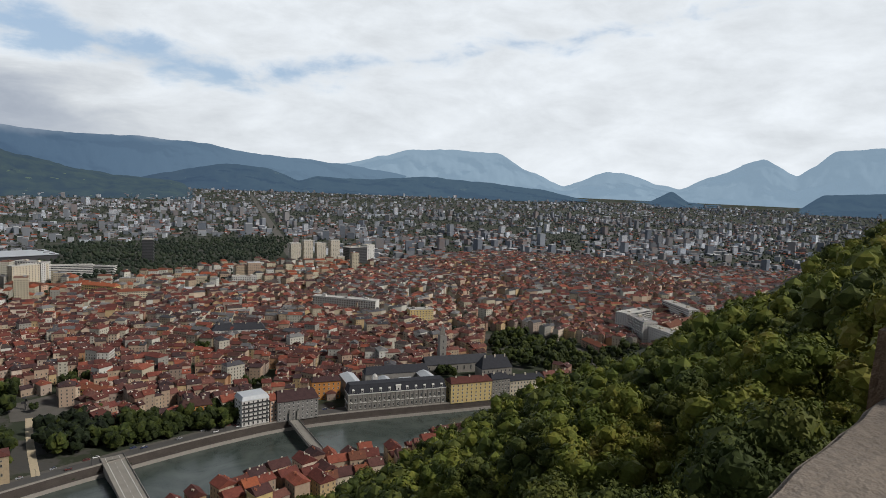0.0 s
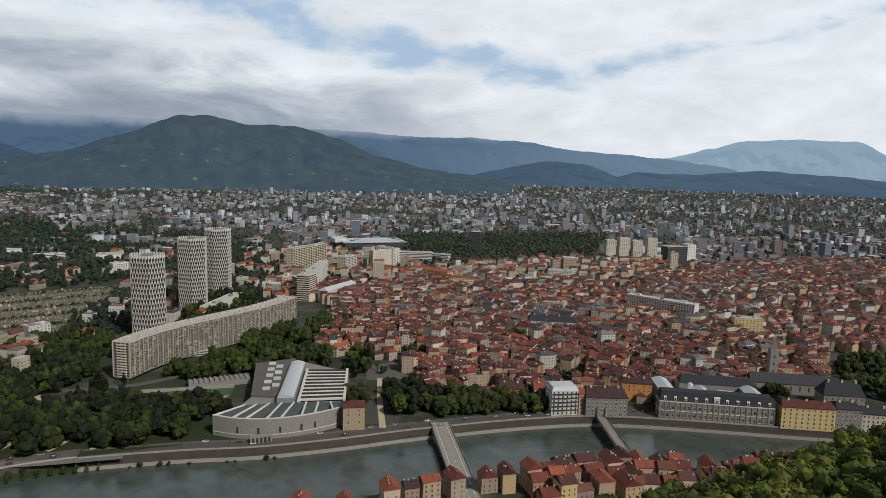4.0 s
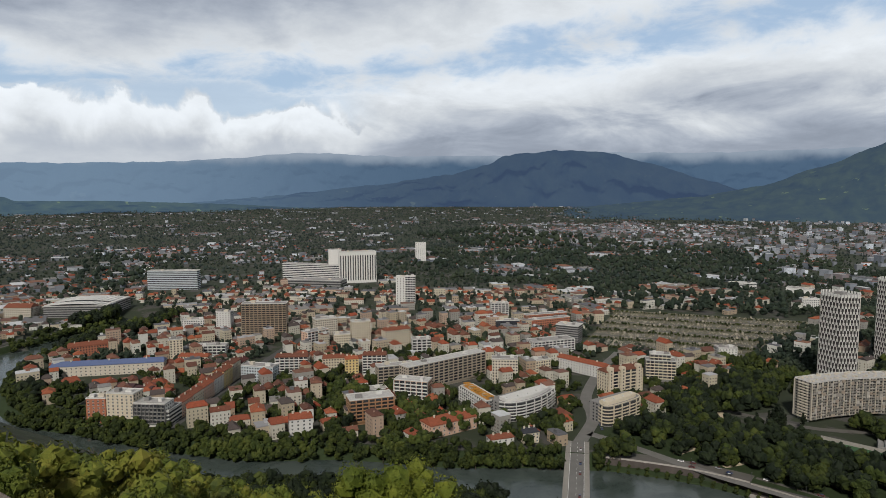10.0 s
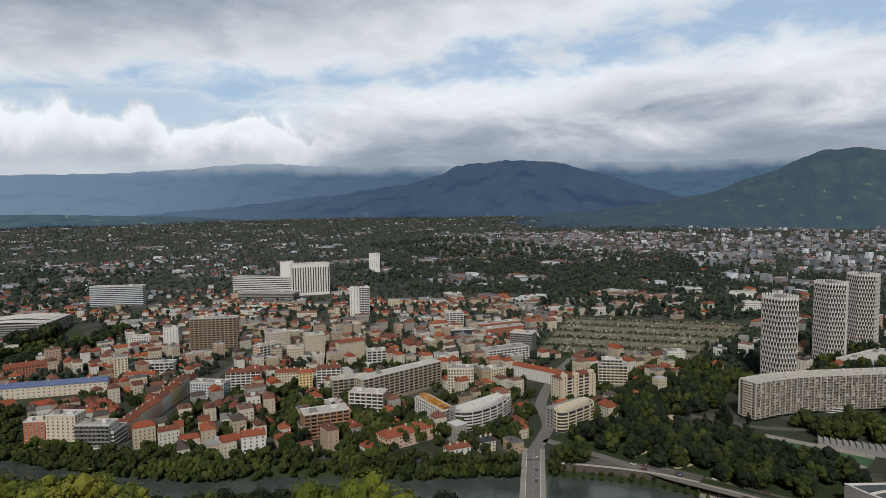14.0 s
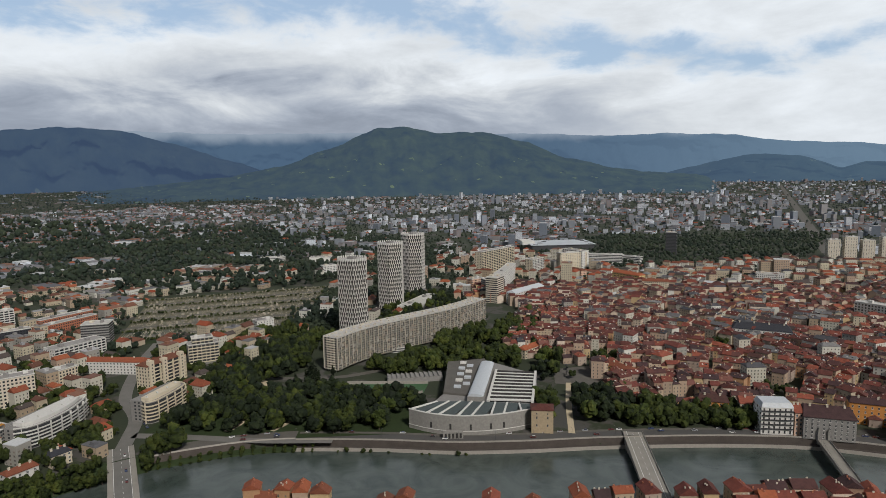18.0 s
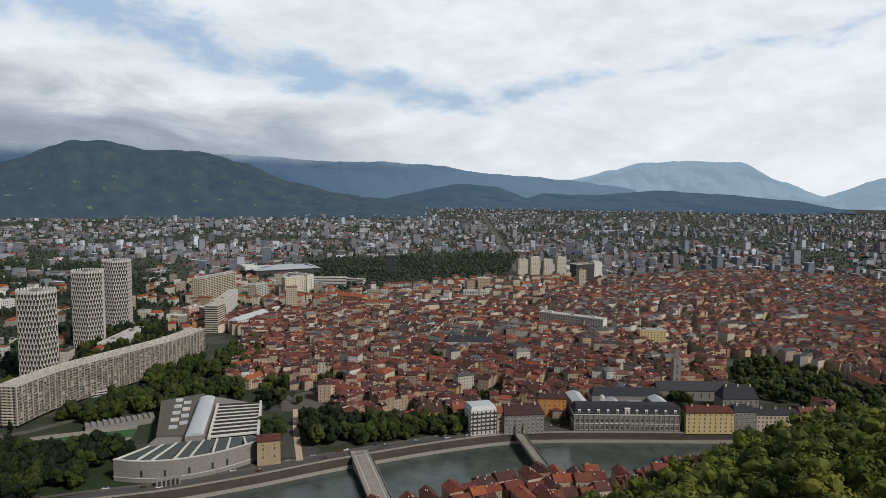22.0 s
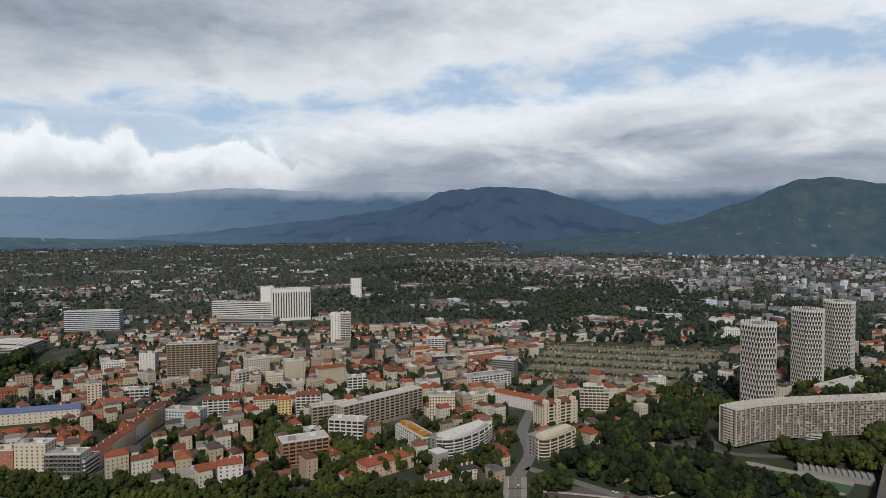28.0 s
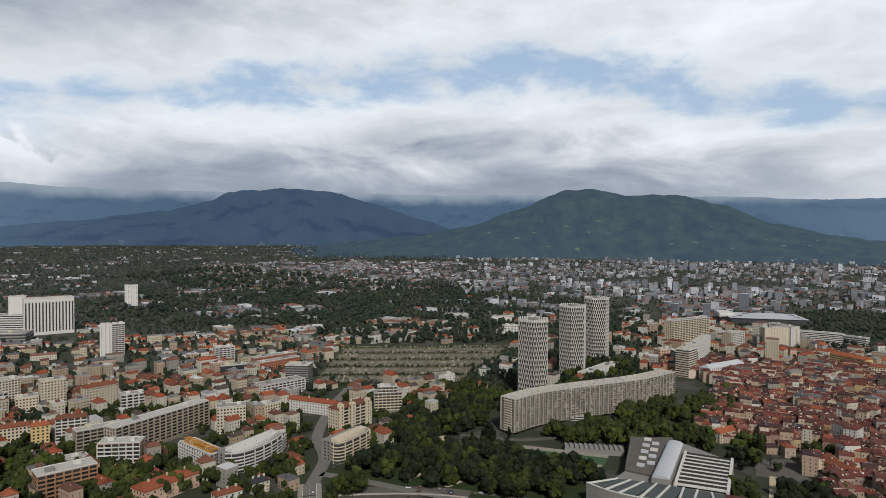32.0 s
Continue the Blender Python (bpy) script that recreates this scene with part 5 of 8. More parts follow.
GROVES = [([(-440, 322), (-395, 328), (-364, 336), (-372, 352), (-402, 360), (-432, 332)], 26, 1),
          ([(-495, 165), (-410, 240), (-365, 300), (-420, 350), (-470, 320), (-520, 270)], 230, 1),
          ([(-480, 300), (-500, 300), (-505, 345), (-485, 345)], 9, 2),
          ([(-520, 250), (-560, 250), (-640, 330), (-640, 420), (-545, 350)], 170, 1),
          ([(-640, 330), (-700, 300), (-690, 420), (-600, 430), (-580, 400)], 130, 0),
          ([(-500, 430), (-470, 430), (-450, 500), (-500, 600), (-515, 500)], 61, 0),
          ([(-492, 380), (-458, 392), (-425, 445), (-440, 490), (-492, 430)], 66, 0),
          ([(-505, 610), (-470, 560), (-430, 530), (-445, 600), (-520, 705)], 60, 0),
          ([(-440, 480), (-400, 475), (-370, 500), (-420, 530)], 20, 0),
          ([(-275, 400), (-243, 420), (-280, 475), (-300, 462)], 40, 1),
          ([(-238, 428), (-218, 440), (-135, 505), (-160, 520), (-255, 470)], 49, 0),
          ([(-295, 395), (-280, 400), (-305, 440), (-318, 430)], 16, 0),
          ([(-350, 470), (-335, 478), (-345, 500), (-365, 490)], 10, 1),
          ([(-470, 540), (-440, 520), (-432, 560), (-450, 640), (-490, 680), (-505, 620)], 40, 0),
          ([(-440, 500), (-405, 500), (-405, 560), (-440, 580)], 26, 0),
          ([(-390, 500), (-350, 525), (-345, 560), (-380, 560)], 18, 0),
          ([(-262, 440), (-236, 450), (-262, 492), (-284, 478)], 22, 1),
          ([(65, 680), (70, 830), (105, 830), (200, 740), (190, 680), (120, 670)], 109, 0),
          ([(200, 740), (215, 690), (260, 740), (240, 770)], 23, 1),
          ([(-590, 480), (-640, 520), (-740, 640), (-700, 700), (-600, 640), (-560, 560)], 116, 1),
          ([(-640, -60), (-560, -60), (-510, 10), (-505, 130), (-560, 20)], 87, 0),
          ([(-596, -335), (-640, -368), (-690, -398), (-735, -415), (-700, -380), (-630, -340)], 58, 1),
          ([(-450, 150), (-470, 145), (-470, 200), (-440, 190)], 12, 0)]
WOODS = [([(-700, 420), (-775, 480), (-905, 655), (-850, 700), (-720, 560), (-660, 470)], 11, 1.35),
         ([(-640, 1090), (-380, 1490), (-480, 2050), (-960, 1640), (-920, 1200)], 15, 1.35),
         ([(-800, 700), (-1000, 700), (-1300, 860), (-1560, 1180), (-1200, 1250), (-900, 1000)], 15, 1.4),
         ([(-1060, 380), (-1250, 300), (-2100, 350), (-2150, 560), (-1560, 1180), (-1240, 860), (-930, 690)], 21, 2.0),
         ([(-1250, 300), (-1600, -20), (-2300, 60), (-2100, 350)], 30, 2.1),
         ([(-2150, 560), (-2100, 350), (-2900, 100), (-3600, 600), (-2400, 900)], 44, 3.2),
         ([(-1560, 1180), (-2150, 560), (-2400, 900), (-1800, 1350)], 28, 2.2),
         ([(-1000, -560), (-1250, -640), (-2200, -1000), (-1900, -500), (-1500, -560)], 34, 2.2)]

# single buildings placed on their plots: front ends, depth, height, wall, roof, kind of front, label, name
def extras():
    return [
        ((-823, 217), (-807, 243), 22, 24, GREYC, None, "bands", "grey and white modern apartment block", "apartment_building"),
        ((-749, 171), (-765, 226), 20, 18, WHITE, None, "balcony", "white terraced flats with long balconies", "apartment_building"),
        ((-912, 194), (-939, 270), 14, 11, BRICK, None, "rows", "long low dark red brick building", "office"),
        ((-955, 205), (-975, 275), 14, 11, BRICK, None, "rows", "long low dark red brick building", "office"),
        ((-1005, 158), (-1005, 187), 15, 22, WHITE, None, "balcony", "white flats with shallow balconies", "apartment_building"),
        ((-898, 149), (-898, 183), 14, 15, SLATE, None, "rows", "dark blue clad modern flats", "apartment_building"),
        ((-647, 103), (-643, 130), 15, 26, BEIGE, None, "rows", "tall grey-beige flats with blank end walls", "apartment_building"),
        ((-660, 150), (-668, 171), 13, 19, CREAM, None, "rows", "cream flats with recessed balconies", "apartment_building"),
        ((-820, -111), (-842, -86), 15, 20, PINK, None, "balcony", "brick-coloured flats with white balconies", "apartment_building"),
        ((-850, -104), (-862, -76), 15, 31, BEIGE, None, "rows", "plain beige concrete apartment block", "apartment_building"),
        ((-819, -77), (-822, -56), 15, 17, CREAM, None, "rows", "cream flats with brown window bands", "apartment_building"),
        ((-824, -54), (-830, -30), 14, 32, CREAM, None, "rows", "tall cream rendered apartment building", "apartment_building"),
        ((-695, -130), (-695, -94), 13, 21, CREAM, R_RED, "balcony", "pale green building with blue balconies and red roof", "apartment_building"),
        ((-671, -161), (-660, -126), 14, 19, ZINCW, None, "rows", "plain pale blue-grey building with blank end", "apartment_building"),
        ((-693, -78), (-695, -54), 13, 19, CREAM, R_RED, "rows", "rendered building under a hipped red roof", "apartment_building"),
        ((-684, -34), (-683, -8), 13, 24, CREAM, R_RED, "balcony", "cream building with corner balconies and red roof", "apartment_building"),
        ((-676, -52), (-678, -38), 12, 22, YELLOW, R_RED, "rows", "narrow pale yellow house with a red roof", "house"),
        ((-795, -10), (-809, 22), 14, 26, CREAM, R_RED, "rows", "cream flats with brown red roof", "apartment_building"),
        ((-769, 23), (-771, 47), 14, 20, WHITE, None, "balcony", "white modern flats with a glass attic", "apartment_building"),
        ((-608, -35), (-616, -6), 14, 7, GREYC, None, "bands", "low hall with a flat roof", "hall"),
        ((-603, 0), (-591, 32), 15, 20, PINK, None, "balcony", "tan stepped flats with planted balconies", "apartment_building"),
        ((-771, -268), (-776, -254), 13, 25, CREAM, None, "rows", "slim cream residential tower", "apartment_building"),
        ((-795, -397), (-816, -356), 16, 13, BRICK, R_RED, "rows", "broad orange-fronted house with red roof", "house"),
        ((-939, -308), (-943, -273), 14, 16, WHITE, None, "rows", "white flats beside a brown block", "apartment_building"),
        ((-785, -243), (-784, -206), 14, 14, WHITE, None, "balcony", "white flats with stepped terraces", "apartment_building"),
        ((-745, -250), (-740, -215), 12, 12, CREAM, R_RED, "rows", "long cream house with a red roof", "house"),
        ((-1060, -625), (-1058, -582), 24, 18, BEIGE, R_RED, "rows", "large sandy building with red roof", "house"),
        ((-1012, 692), (-1006, 719), 14, 20, WHITE, None, "rows", "white block beyond the graves", "apartment_building"),
        ((-1278, 711), (-1258, 759), 26, 9, WHITE, None, "bands", "low white hall among woods", "hall"),
        ((-1205, 788), (-1172, 822), 26, 9, WHITE, None, "none", "low white hall among woods", "hall"),
        ((-641, 571), (-676, 660), 14, 13, WHITE, None, "none", "white block with a blank wall behind the slab", "apartment_building"),
        ((-525, 436), (-508, 462), 14, 4.5, WHITE, None, "bands", "low white pavilion with a flat roof", "pavilion"),
        ((-618, 712), (-600, 717), 26, 38, BEIGE, None, "bands", "slim apartment tower with dark glazing", "apartment_building"),
        ((-682, 752), (-679, 779), 14, 22, PINK, None, "rows", "brown and beige concrete flats", "apartment_building"),
        ((-707, 949), (-708, 985), 18, 30, CREAM, None, "balcony", "stepped cream flats with balconies", "apartment_building"),
        ((-721, 1068), (-668, 1056), 18, 38, WHITE, None, "balcony", "broad white balconied slab", "apartment_building"),
        ((-676, 992), (-622, 980), 14, 14, PINK, R_RED, "rows", "pink row under red roofs", "house"),
        ((-674, 1184), (-616, 1188), 16, 16, WHITE, None, "bands", "long white office building", "office"),
        ((-555, 973), (-500, 964), 16, 20, YELLOW, R_RED, "rows", "pale yellow institute with red roof", "house"),
        ((-474, 923), (-438, 942), 14, 20, CREAM, R_RED, "rows", "cream house with red roof", "house"),
        ((-368, 1115), (-327, 1127), 18, 18, WHITE, None, "rows", "white six-bay town house", "apartment_building"),
        ((-469, 586), (-430, 622), 12, 9, BEIGE, R_OLD, "rows", "low barracks wing with brown roof", "house"),
        ((-397, 520), (-397, 585), 12, 10, CREAM, R_RED, "rows", "long cream building with terracotta roof", "house"),
        ((-323, 532), (-281, 526), 12, 11, YELLOW, R_RED, "rows", "long yellow building beside the square", "house"),
        ((260, 857), (307, 897), 18, 30, WHITE, None, "balcony", "white boulevard flats with rounded balconies", "apartment_building"),
        ((359, 1003), (372, 925), 18, 26, WHITE, None, "rows", "white flats on a boulevard", "apartment_building"),
        ((184, 789), (198, 750), 14, 9, PINK, R_RED, "rows", "house in the garden with an orange roof", "house"),
        ((157, 881), (207, 868), 14, 12, YELLOW, R_OLD, "rows", "low sandy building behind the garden", "house"),
    ]


EXTRAS = extras()
KEEP_CLEAR += [((a[0] + b[0]) / 2 * 1.012, (a[1] + b[1]) / 2 * 1.012, 0.5 * math.hypot(a[0] - b[0], a[1] - b[1]) + 0.45 * d) for a, b, d, *_ in EXTRAS]

WIN = {}


def window_mesh(w, h, frame_mat, key):
    if key not in WIN:
        mb = MB()
        mb.box((0, 0, 0), (w, 0.16, h), 0, 0)
        mb.box((-w * 0.235, -0.07, h * 0.06), (w * 0.40, 0.08, h * 0.88), 0, 1)
        mb.box((w * 0.235, -0.07, h * 0.06), (w * 0.40, 0.08, h * 0.88), 0, 1)
        mb.box((0, -0.12, -0.15), (w * 1.2, 0.3, 0.14), 0, 0)
        WIN[key] = mb.mesh("window", [frame_mat, GLASS])
    return WIN[key]


class Block:
    """A building whose front stands between two plan points; its depth runs away from the front."""

    def __init__(self, name, p0, p1, depth, h, wall, label, category="building", z=0.0, group=""):
        self.p0, self.p1 = np.array(p0, float), np.array(p1, float)
        self.L = float(np.hypot(*(self.p1 - self.p0)))
        self.u = (self.p1 - self.p0) / self.L
        n = np.array([self.u[1], -self.u[0]])
        if np.dot(n, (self.p0 + self.p1) / 2) > 0:
            n = -n
        self.n, self.depth, self.h, self.z = n, depth, h, z
        self.rot = math.atan2(-n[0], n[1]) + math.pi      # local -y looks along n
        mb = MB()
        c = [self.at(0, 0), self.at(self.L, 0), self.at(self.L, depth), self.at(0, depth)]
        mb.prism([q[:2] for q in c], z, z + h)
        self.ob = thing(name, mb, [wall], label, category, group)

    def at(self, s, d, z=0.0):
        q = self.p0 + self.u * s - self.n * d
        return float(q[0]), float(q[1]), self.z + z

    def add(self, name, mb, mats, label="", kind=""):
        return part(name, mb, mats, self.ob, label, kind)

    def flat_roof(self, mat=None, huts=2, rim=None):
        mb = MB()
        mb.box(self.at(self.L / 2, self.depth / 2, self.h), (self.L + 0.5, self.depth + 0.5, 0.35), self.rot)
        self.add("roof", mb, [mat or R_FLAT], "flat gravel roof")
        rm = MB()
        for s, d, w, dd in ((self.L / 2, 0, self.L + 0.5, 0.35), (self.L / 2, self.depth, self.L + 0.5, 0.35), (0, self.depth / 2, 0.35, self.depth), (self.L, self.depth / 2, 0.35, self.depth)):
            rm.box(self.at(s, d, self.h + 0.3), (w, dd, 0.7), self.rot)
        self.add("parapet", rm, [rim or WHITE])
        for i in range(huts):
            hb = MB()
            s = self.L * (i + 0.5) / huts + rnd.uniform(-2, 2)
            hb.box(self.at(s, self.depth * rnd.uniform(0.35, 0.65), self.h + 0.35), (rnd.uniform(3, 6), min(4.5, self.depth * 0.4), rnd.uniform(1.8, 3)), self.rot)
            self.add("roof_hut", hb, [rnd.choice([GREYC, BEIGE, WHITE])])

    def pitched(self, mat, rise, hip=0.0, over=0.6, chims=3):
        mb = MB()
        mb.gable(self.at(self.L / 2, self.depth / 2, self.h), self.L, self.depth, rise, self.rot, over, 0.35, 0, hip)
        self.add("roof", mb, [mat], "pitched tiled roof")
        if not hip:
            gb = MB()
            for s in (0.0, self.L):
                a, b, c = self.at(s, 0, self.h), self.at(s, self.depth, self.h), self.at(s, self.depth / 2, self.h + rise - 0.3)
                gb.face([a, b, c])
            self.add("gable", gb, [self.ob.data.materials[0]])
        for i in range(chims):
            cb = MB()
            cb.box(self.at(self.L * (i + 0.5) / chims, self.depth * 0.42, self.h + rise * 0.6), (1.4, 0.8, rise * 0.3 + 1.4), self.rot)
            cb.box(self.at(self.L * (i + 0.5) / chims, self.depth * 0.42, self.h + rise * 0.9 + 1.4), (1.6, 1.0, 0.2), self.rot)
            self.add("chimney", cb, [BEIGE])

    def windows(self, floors, fh, bays, w=1.3, h=1.75, z0=1.2, mat=None, s0=0.0, s1=None, d=0.0):
        me = window_mesh(w, h, mat or WHITE, (w, h, (mat or WHITE).name))
        s1 = self.L if s1 is None else s1
        for f in range(floors):
            for i in range(bays):
                ob = part("window", me, None, self.ob)
                x, y, z = self.at(s0 + (s1 - s0) * (i + 0.5) / bays, d - 0.03, z0 + f * fh)
                ob.matrix_parent_inverse = Matrix()
                ob.matrix_basis = pose(x, y, z, 0, 0, math.degrees(self.rot))

    def sides(self, floors, fh, w=1.3, h=1.6, z0=1.2, pitch=3.4, back=True):
        mb = MB()
        c = [self.at(0, 0), self.at(self.L, 0), self.at(self.L, self.depth), self.at(0, self.depth)]
        m = (self.p0 + self.p1) / 2 - self.n * self.depth / 2
        for i in (1, 3) + ((2,) if back else ()):
            a, b = c[i][:2], c[(i + 1) % 4][:2]
            nx, ny = b[1] - a[1], a[0] - b[0]
            out = 1 if nx * ((a[0] + b[0]) / 2 - m[0]) + ny * ((a[1] + b[1]) / 2 - m[1]) > 0 else -1
            windows_on(mb, a, b, self.z + z0, floors, fh, pitch, w, h, out, 0, 0.06)
        self.add("side_windows", mb, [GLASS], kind="stuff")

    def balconies(self, floors, fh, rail=None, z0=3.0, out=1.3, bays=8, gap=0.0):
        rail = rail or WHITE
        for f in range(floors):
            mb = MB()
            z = z0 + f * fh
            mb.box(self.at(self.L / 2, -out / 2, z - 0.2), (self.L - gap, out, 0.2), self.rot)
            mb.box(self.at(self.L / 2, -out + 0.06, z), (self.L - gap, 0.12, 1.0), self.rot)
            self.add("balcony", mb, [rail])
            gb = MB()
            for i in range(bays):
                gb.box(self.at(self.L * (i + 0.5) / bays, -0.04, z), (self.L / bays * 0.78, 0.08, fh - 0.55), self.rot)
            self.add("glazing", gb, [GLASS], kind="stuff")
        for i in range(bays + 1):
            mb = MB()
            mb.box(self.at(max(gap / 2, min(self.L - gap / 2, self.L * i / bays)), -out / 2, z0 - 0.2), (0.25, out, floors * fh), self.rot)
            self.add("divider", mb, [rail])

    def bands(self, floors, fh, z0=1.0, h=1.5, mat=None, sides=True):
        for f in range(floors):
            mb = MB()
            mb.box(self.at(self.L / 2, self.depth / 2, z0 + f * fh), (self.L + 0.12, self.depth + 0.12, h), self.rot)
            self.add("window_band", mb, [mat or GLASS])


def towers():
    for x, y, r in ((-607, 456, 20), (-697, 593, 8), (-764, 699, -4)):
        cx, cy = x, y
        n = 12
        R0 = 18.7
        plan = []
        for i in range(n):
            a = 2 * math.pi * i / n + radians(r)
            q = R0 * (1.04 if i % 2 == 0 else 0.92)
            plan.append((cx + 1.06 * q * math.cos(a), cy + 0.94 * q * math.sin(a)))
        mb = MB()
        mb.prism(plan, 0, 95.5)
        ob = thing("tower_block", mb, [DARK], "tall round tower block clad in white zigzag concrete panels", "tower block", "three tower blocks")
        pb, top = MB(), MB()
        fh = 95.0 / 17
        for j in range(n):
            a, b = np.array(plan[j]), np.array(plan[(j + 1) % n])
            L = np.hypot(*(b - a))
            u = (b - a) / L
            out = np.array([u[1], -u[0]])
            rot = math.atan2(u[1], u[0])
            cols = 3
            for f in range(17):
                for i in range(cols):
                    sft = 0.25 if f % 2 else -0.25
                    s = L * (i + 0.5 + sft * 0.9) / cols
                    p = a + u * s + out * 0.35
                    pb.box((p[0], p[1], f * fh + 0.4), (L / cols * 0.54, 0.6, fh * 0.42), rot, bottom=False)
                    pb.box((p[0], p[1], f * fh + 0.4 + fh * 0.44), (L / cols * 0.22, 0.4, fh * 0.58), rot, bottom=False)
            for i in range(3):
                p = a + u * L * (i + 0.5) / 3 + out * 0.3
                top.box((p[0], p[1], 95.0), (L / 3 * 0.55, 0.8, 3.4), rot)
        part("cladding", pb, [PALEC], ob, "white concrete panels", kind="stuff")
        part("parapet", top, [WHITE], ob, "notched white parapet", kind="stuff")
        rb = MB()
        rb.prism([(cx + (px - cx) * 0.97, cy + (py - cy) * 0.97) for px, py in plan], 95.5, 96.0)
        part("roof", rb, [R_FLAT], ob)
        hb = MB()
        hb.box((cx, cy, 96.0), (9, 7, 3), radians(r))
        part("roof_hut", hb, [GREYC], ob)


def curved_slab():
    line = spline([(-508, 360), (-516, 390), (-519, 425), (-517, 474), (-514, 522), (-516, 561), (-523, 602)], 3.1)
    N = normals(line)
    if np.dot(N[3], -line[3]) < 0:
        N = -N
    H, dep, fl = 35.5, 17.0, 13
    mb = MB()
    k = len(line)
    back = line - N * dep
    for i in range(k):
        for q in (line[i], back[i]):
            mb.v += [(q[0], q[1], 2.5), (q[0], q[1], H)]
    for i in range(k - 1):
        a = 4 * i
        for f in ((a, a + 4, a + 5, a + 1), (a + 2, a + 3, a + 7, a + 6), (a + 1, a + 5, a + 7, a + 3), (a, a + 2, a + 6, a + 4)):
            mb.f.append(f)
            mb.k.append(0)
    mb.f += [(0, 1, 3, 2), (4 * k - 4, 4 * k - 2, 4 * k - 1, 4 * k - 3)]
    mb.k += [0, 0]
    ob = thing("apartment_slab", mb, [SLABWALL], "long curving pale apartment slab with rows of loggias", "apartment block")
    fh = (H - 3.0) / fl
    loggia, rails, fins, top, stilts, vents = MB(), MB(), MB(), MB(), MB(), MB()
    for side, base, sg in ((0, line, 1.0), (1, back, -1.0)):
        for i in range(k - 1):
            a, b = base[i], base[i + 1]
            m, u = (a + b) / 2, (b - a)
            L = np.hypot(*u)
            rot = math.atan2(u[1], u[0])
            nn = N[i] * sg
            for f in range(fl):
                z = 3.2 + f * fh
                q = m + nn * 0.05
                # flat dark boxes on the wall give the loggias' shade; nothing is recessed
                loggia.box((q[0], q[1], z + 0.35), (L * (0.74 if (i + f) % 3 else 0.5), 0.25, fh * 0.56), rot, bottom=False)
                if (i * 7 + f * 3) % 5 != 0 and rnd.random() < 0.82:
                    q = m + nn * 0.75
                    rails.box((q[0], q[1], z - 0.1), (L * rnd.choice((0.92, 0.92, 0.6)), 0.9, rnd.choice((1.0, 1.0, 1.0, 2.4))), rot, bottom=True)
            q = a + nn * 0.5
            if i % 2 == 0:
                fins.box((q[0], q[1], 3.0), (0.4, 1.0, H - 3.0), rot, bottom=False)
    for i in range(k - 1):
        a, b = (line[i] + back[i]) / 2, (line[i + 1] + back[i + 1]) / 2
        m, u = (a + b) / 2, (b - a)
        rot = math.atan2(u[1], u[0])
        L = np.hypot(*u)
        for o in (-1, 1):
            q = m + N[i] * o * (dep / 2 + 0.3)
            top.box((q[0], q[1], H - 0.4), (L * 1.02, 0.6, 1.6), rot)
        top.box((m[0], m[1], H), (L * 1.03, dep, 0.3), rot)
        if i % 3 == 1:
            for o in (-6.5, -4.2, 3.9, 6.2):
                q = m + N[i] * (o + rnd.uniform(-0.6, 0.6)) + u * rnd.uniform(-1, 1)
                vents.box((q[0], q[1], H + 0.3), (rnd.uniform(1, 2.6), rnd.uniform(1, 2.2), rnd.uniform(0.8, 1.9)), rot)
        if i % 3 == 0:
            for o in (-5, 5):
                q = m + N[i] * o
                stilts.box((q[0], q[1], 0), (0.9, 0.9, 2.6), rot)
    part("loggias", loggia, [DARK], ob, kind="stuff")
    part("balcony_fronts", rails, [SLABFRONT], ob, kind="stuff")
    part("fins", fins, [BEIGE], ob, kind="stuff")
    part("roof", top, [R_FLAT], ob, "flat roof with parapet")
    part("roof_vents", vents, [BEIGE], ob, kind="stuff")
    part("stilts", stilts, [GREYC], ob, kind="stuff")
    ends = MB()
    a, b = line[0], back[0]
    windows_on(ends, tuple(a), tuple(b), 4.2, fl, fh, 3.4, 1.6, 1.4, 1, 0, 0.1)
    windows_on(ends, tuple(a), tuple(b), 4.2, fl, fh, 3.4, 1.6, 1.4, -1, 0, 0.1)
    part("end_windows", ends, [GLASS], ob, kind="stuff")
    un = (line[0] - line[1]) / np.hypot(*(line[0] - line[1]))
    ue = (back[0] - line[0]) / dep
    for f in range(fl):
        eb = MB()
        q = line[0] + ue * 8.0 + un * 0.6
        eb.box((q[0], q[1], 3.1 + f * fh), (9.5, 1.3, 1.0), math.atan2(ue[1], ue[0]))
        part("balcony", eb, [BEIGE], ob, "end wall balcony")


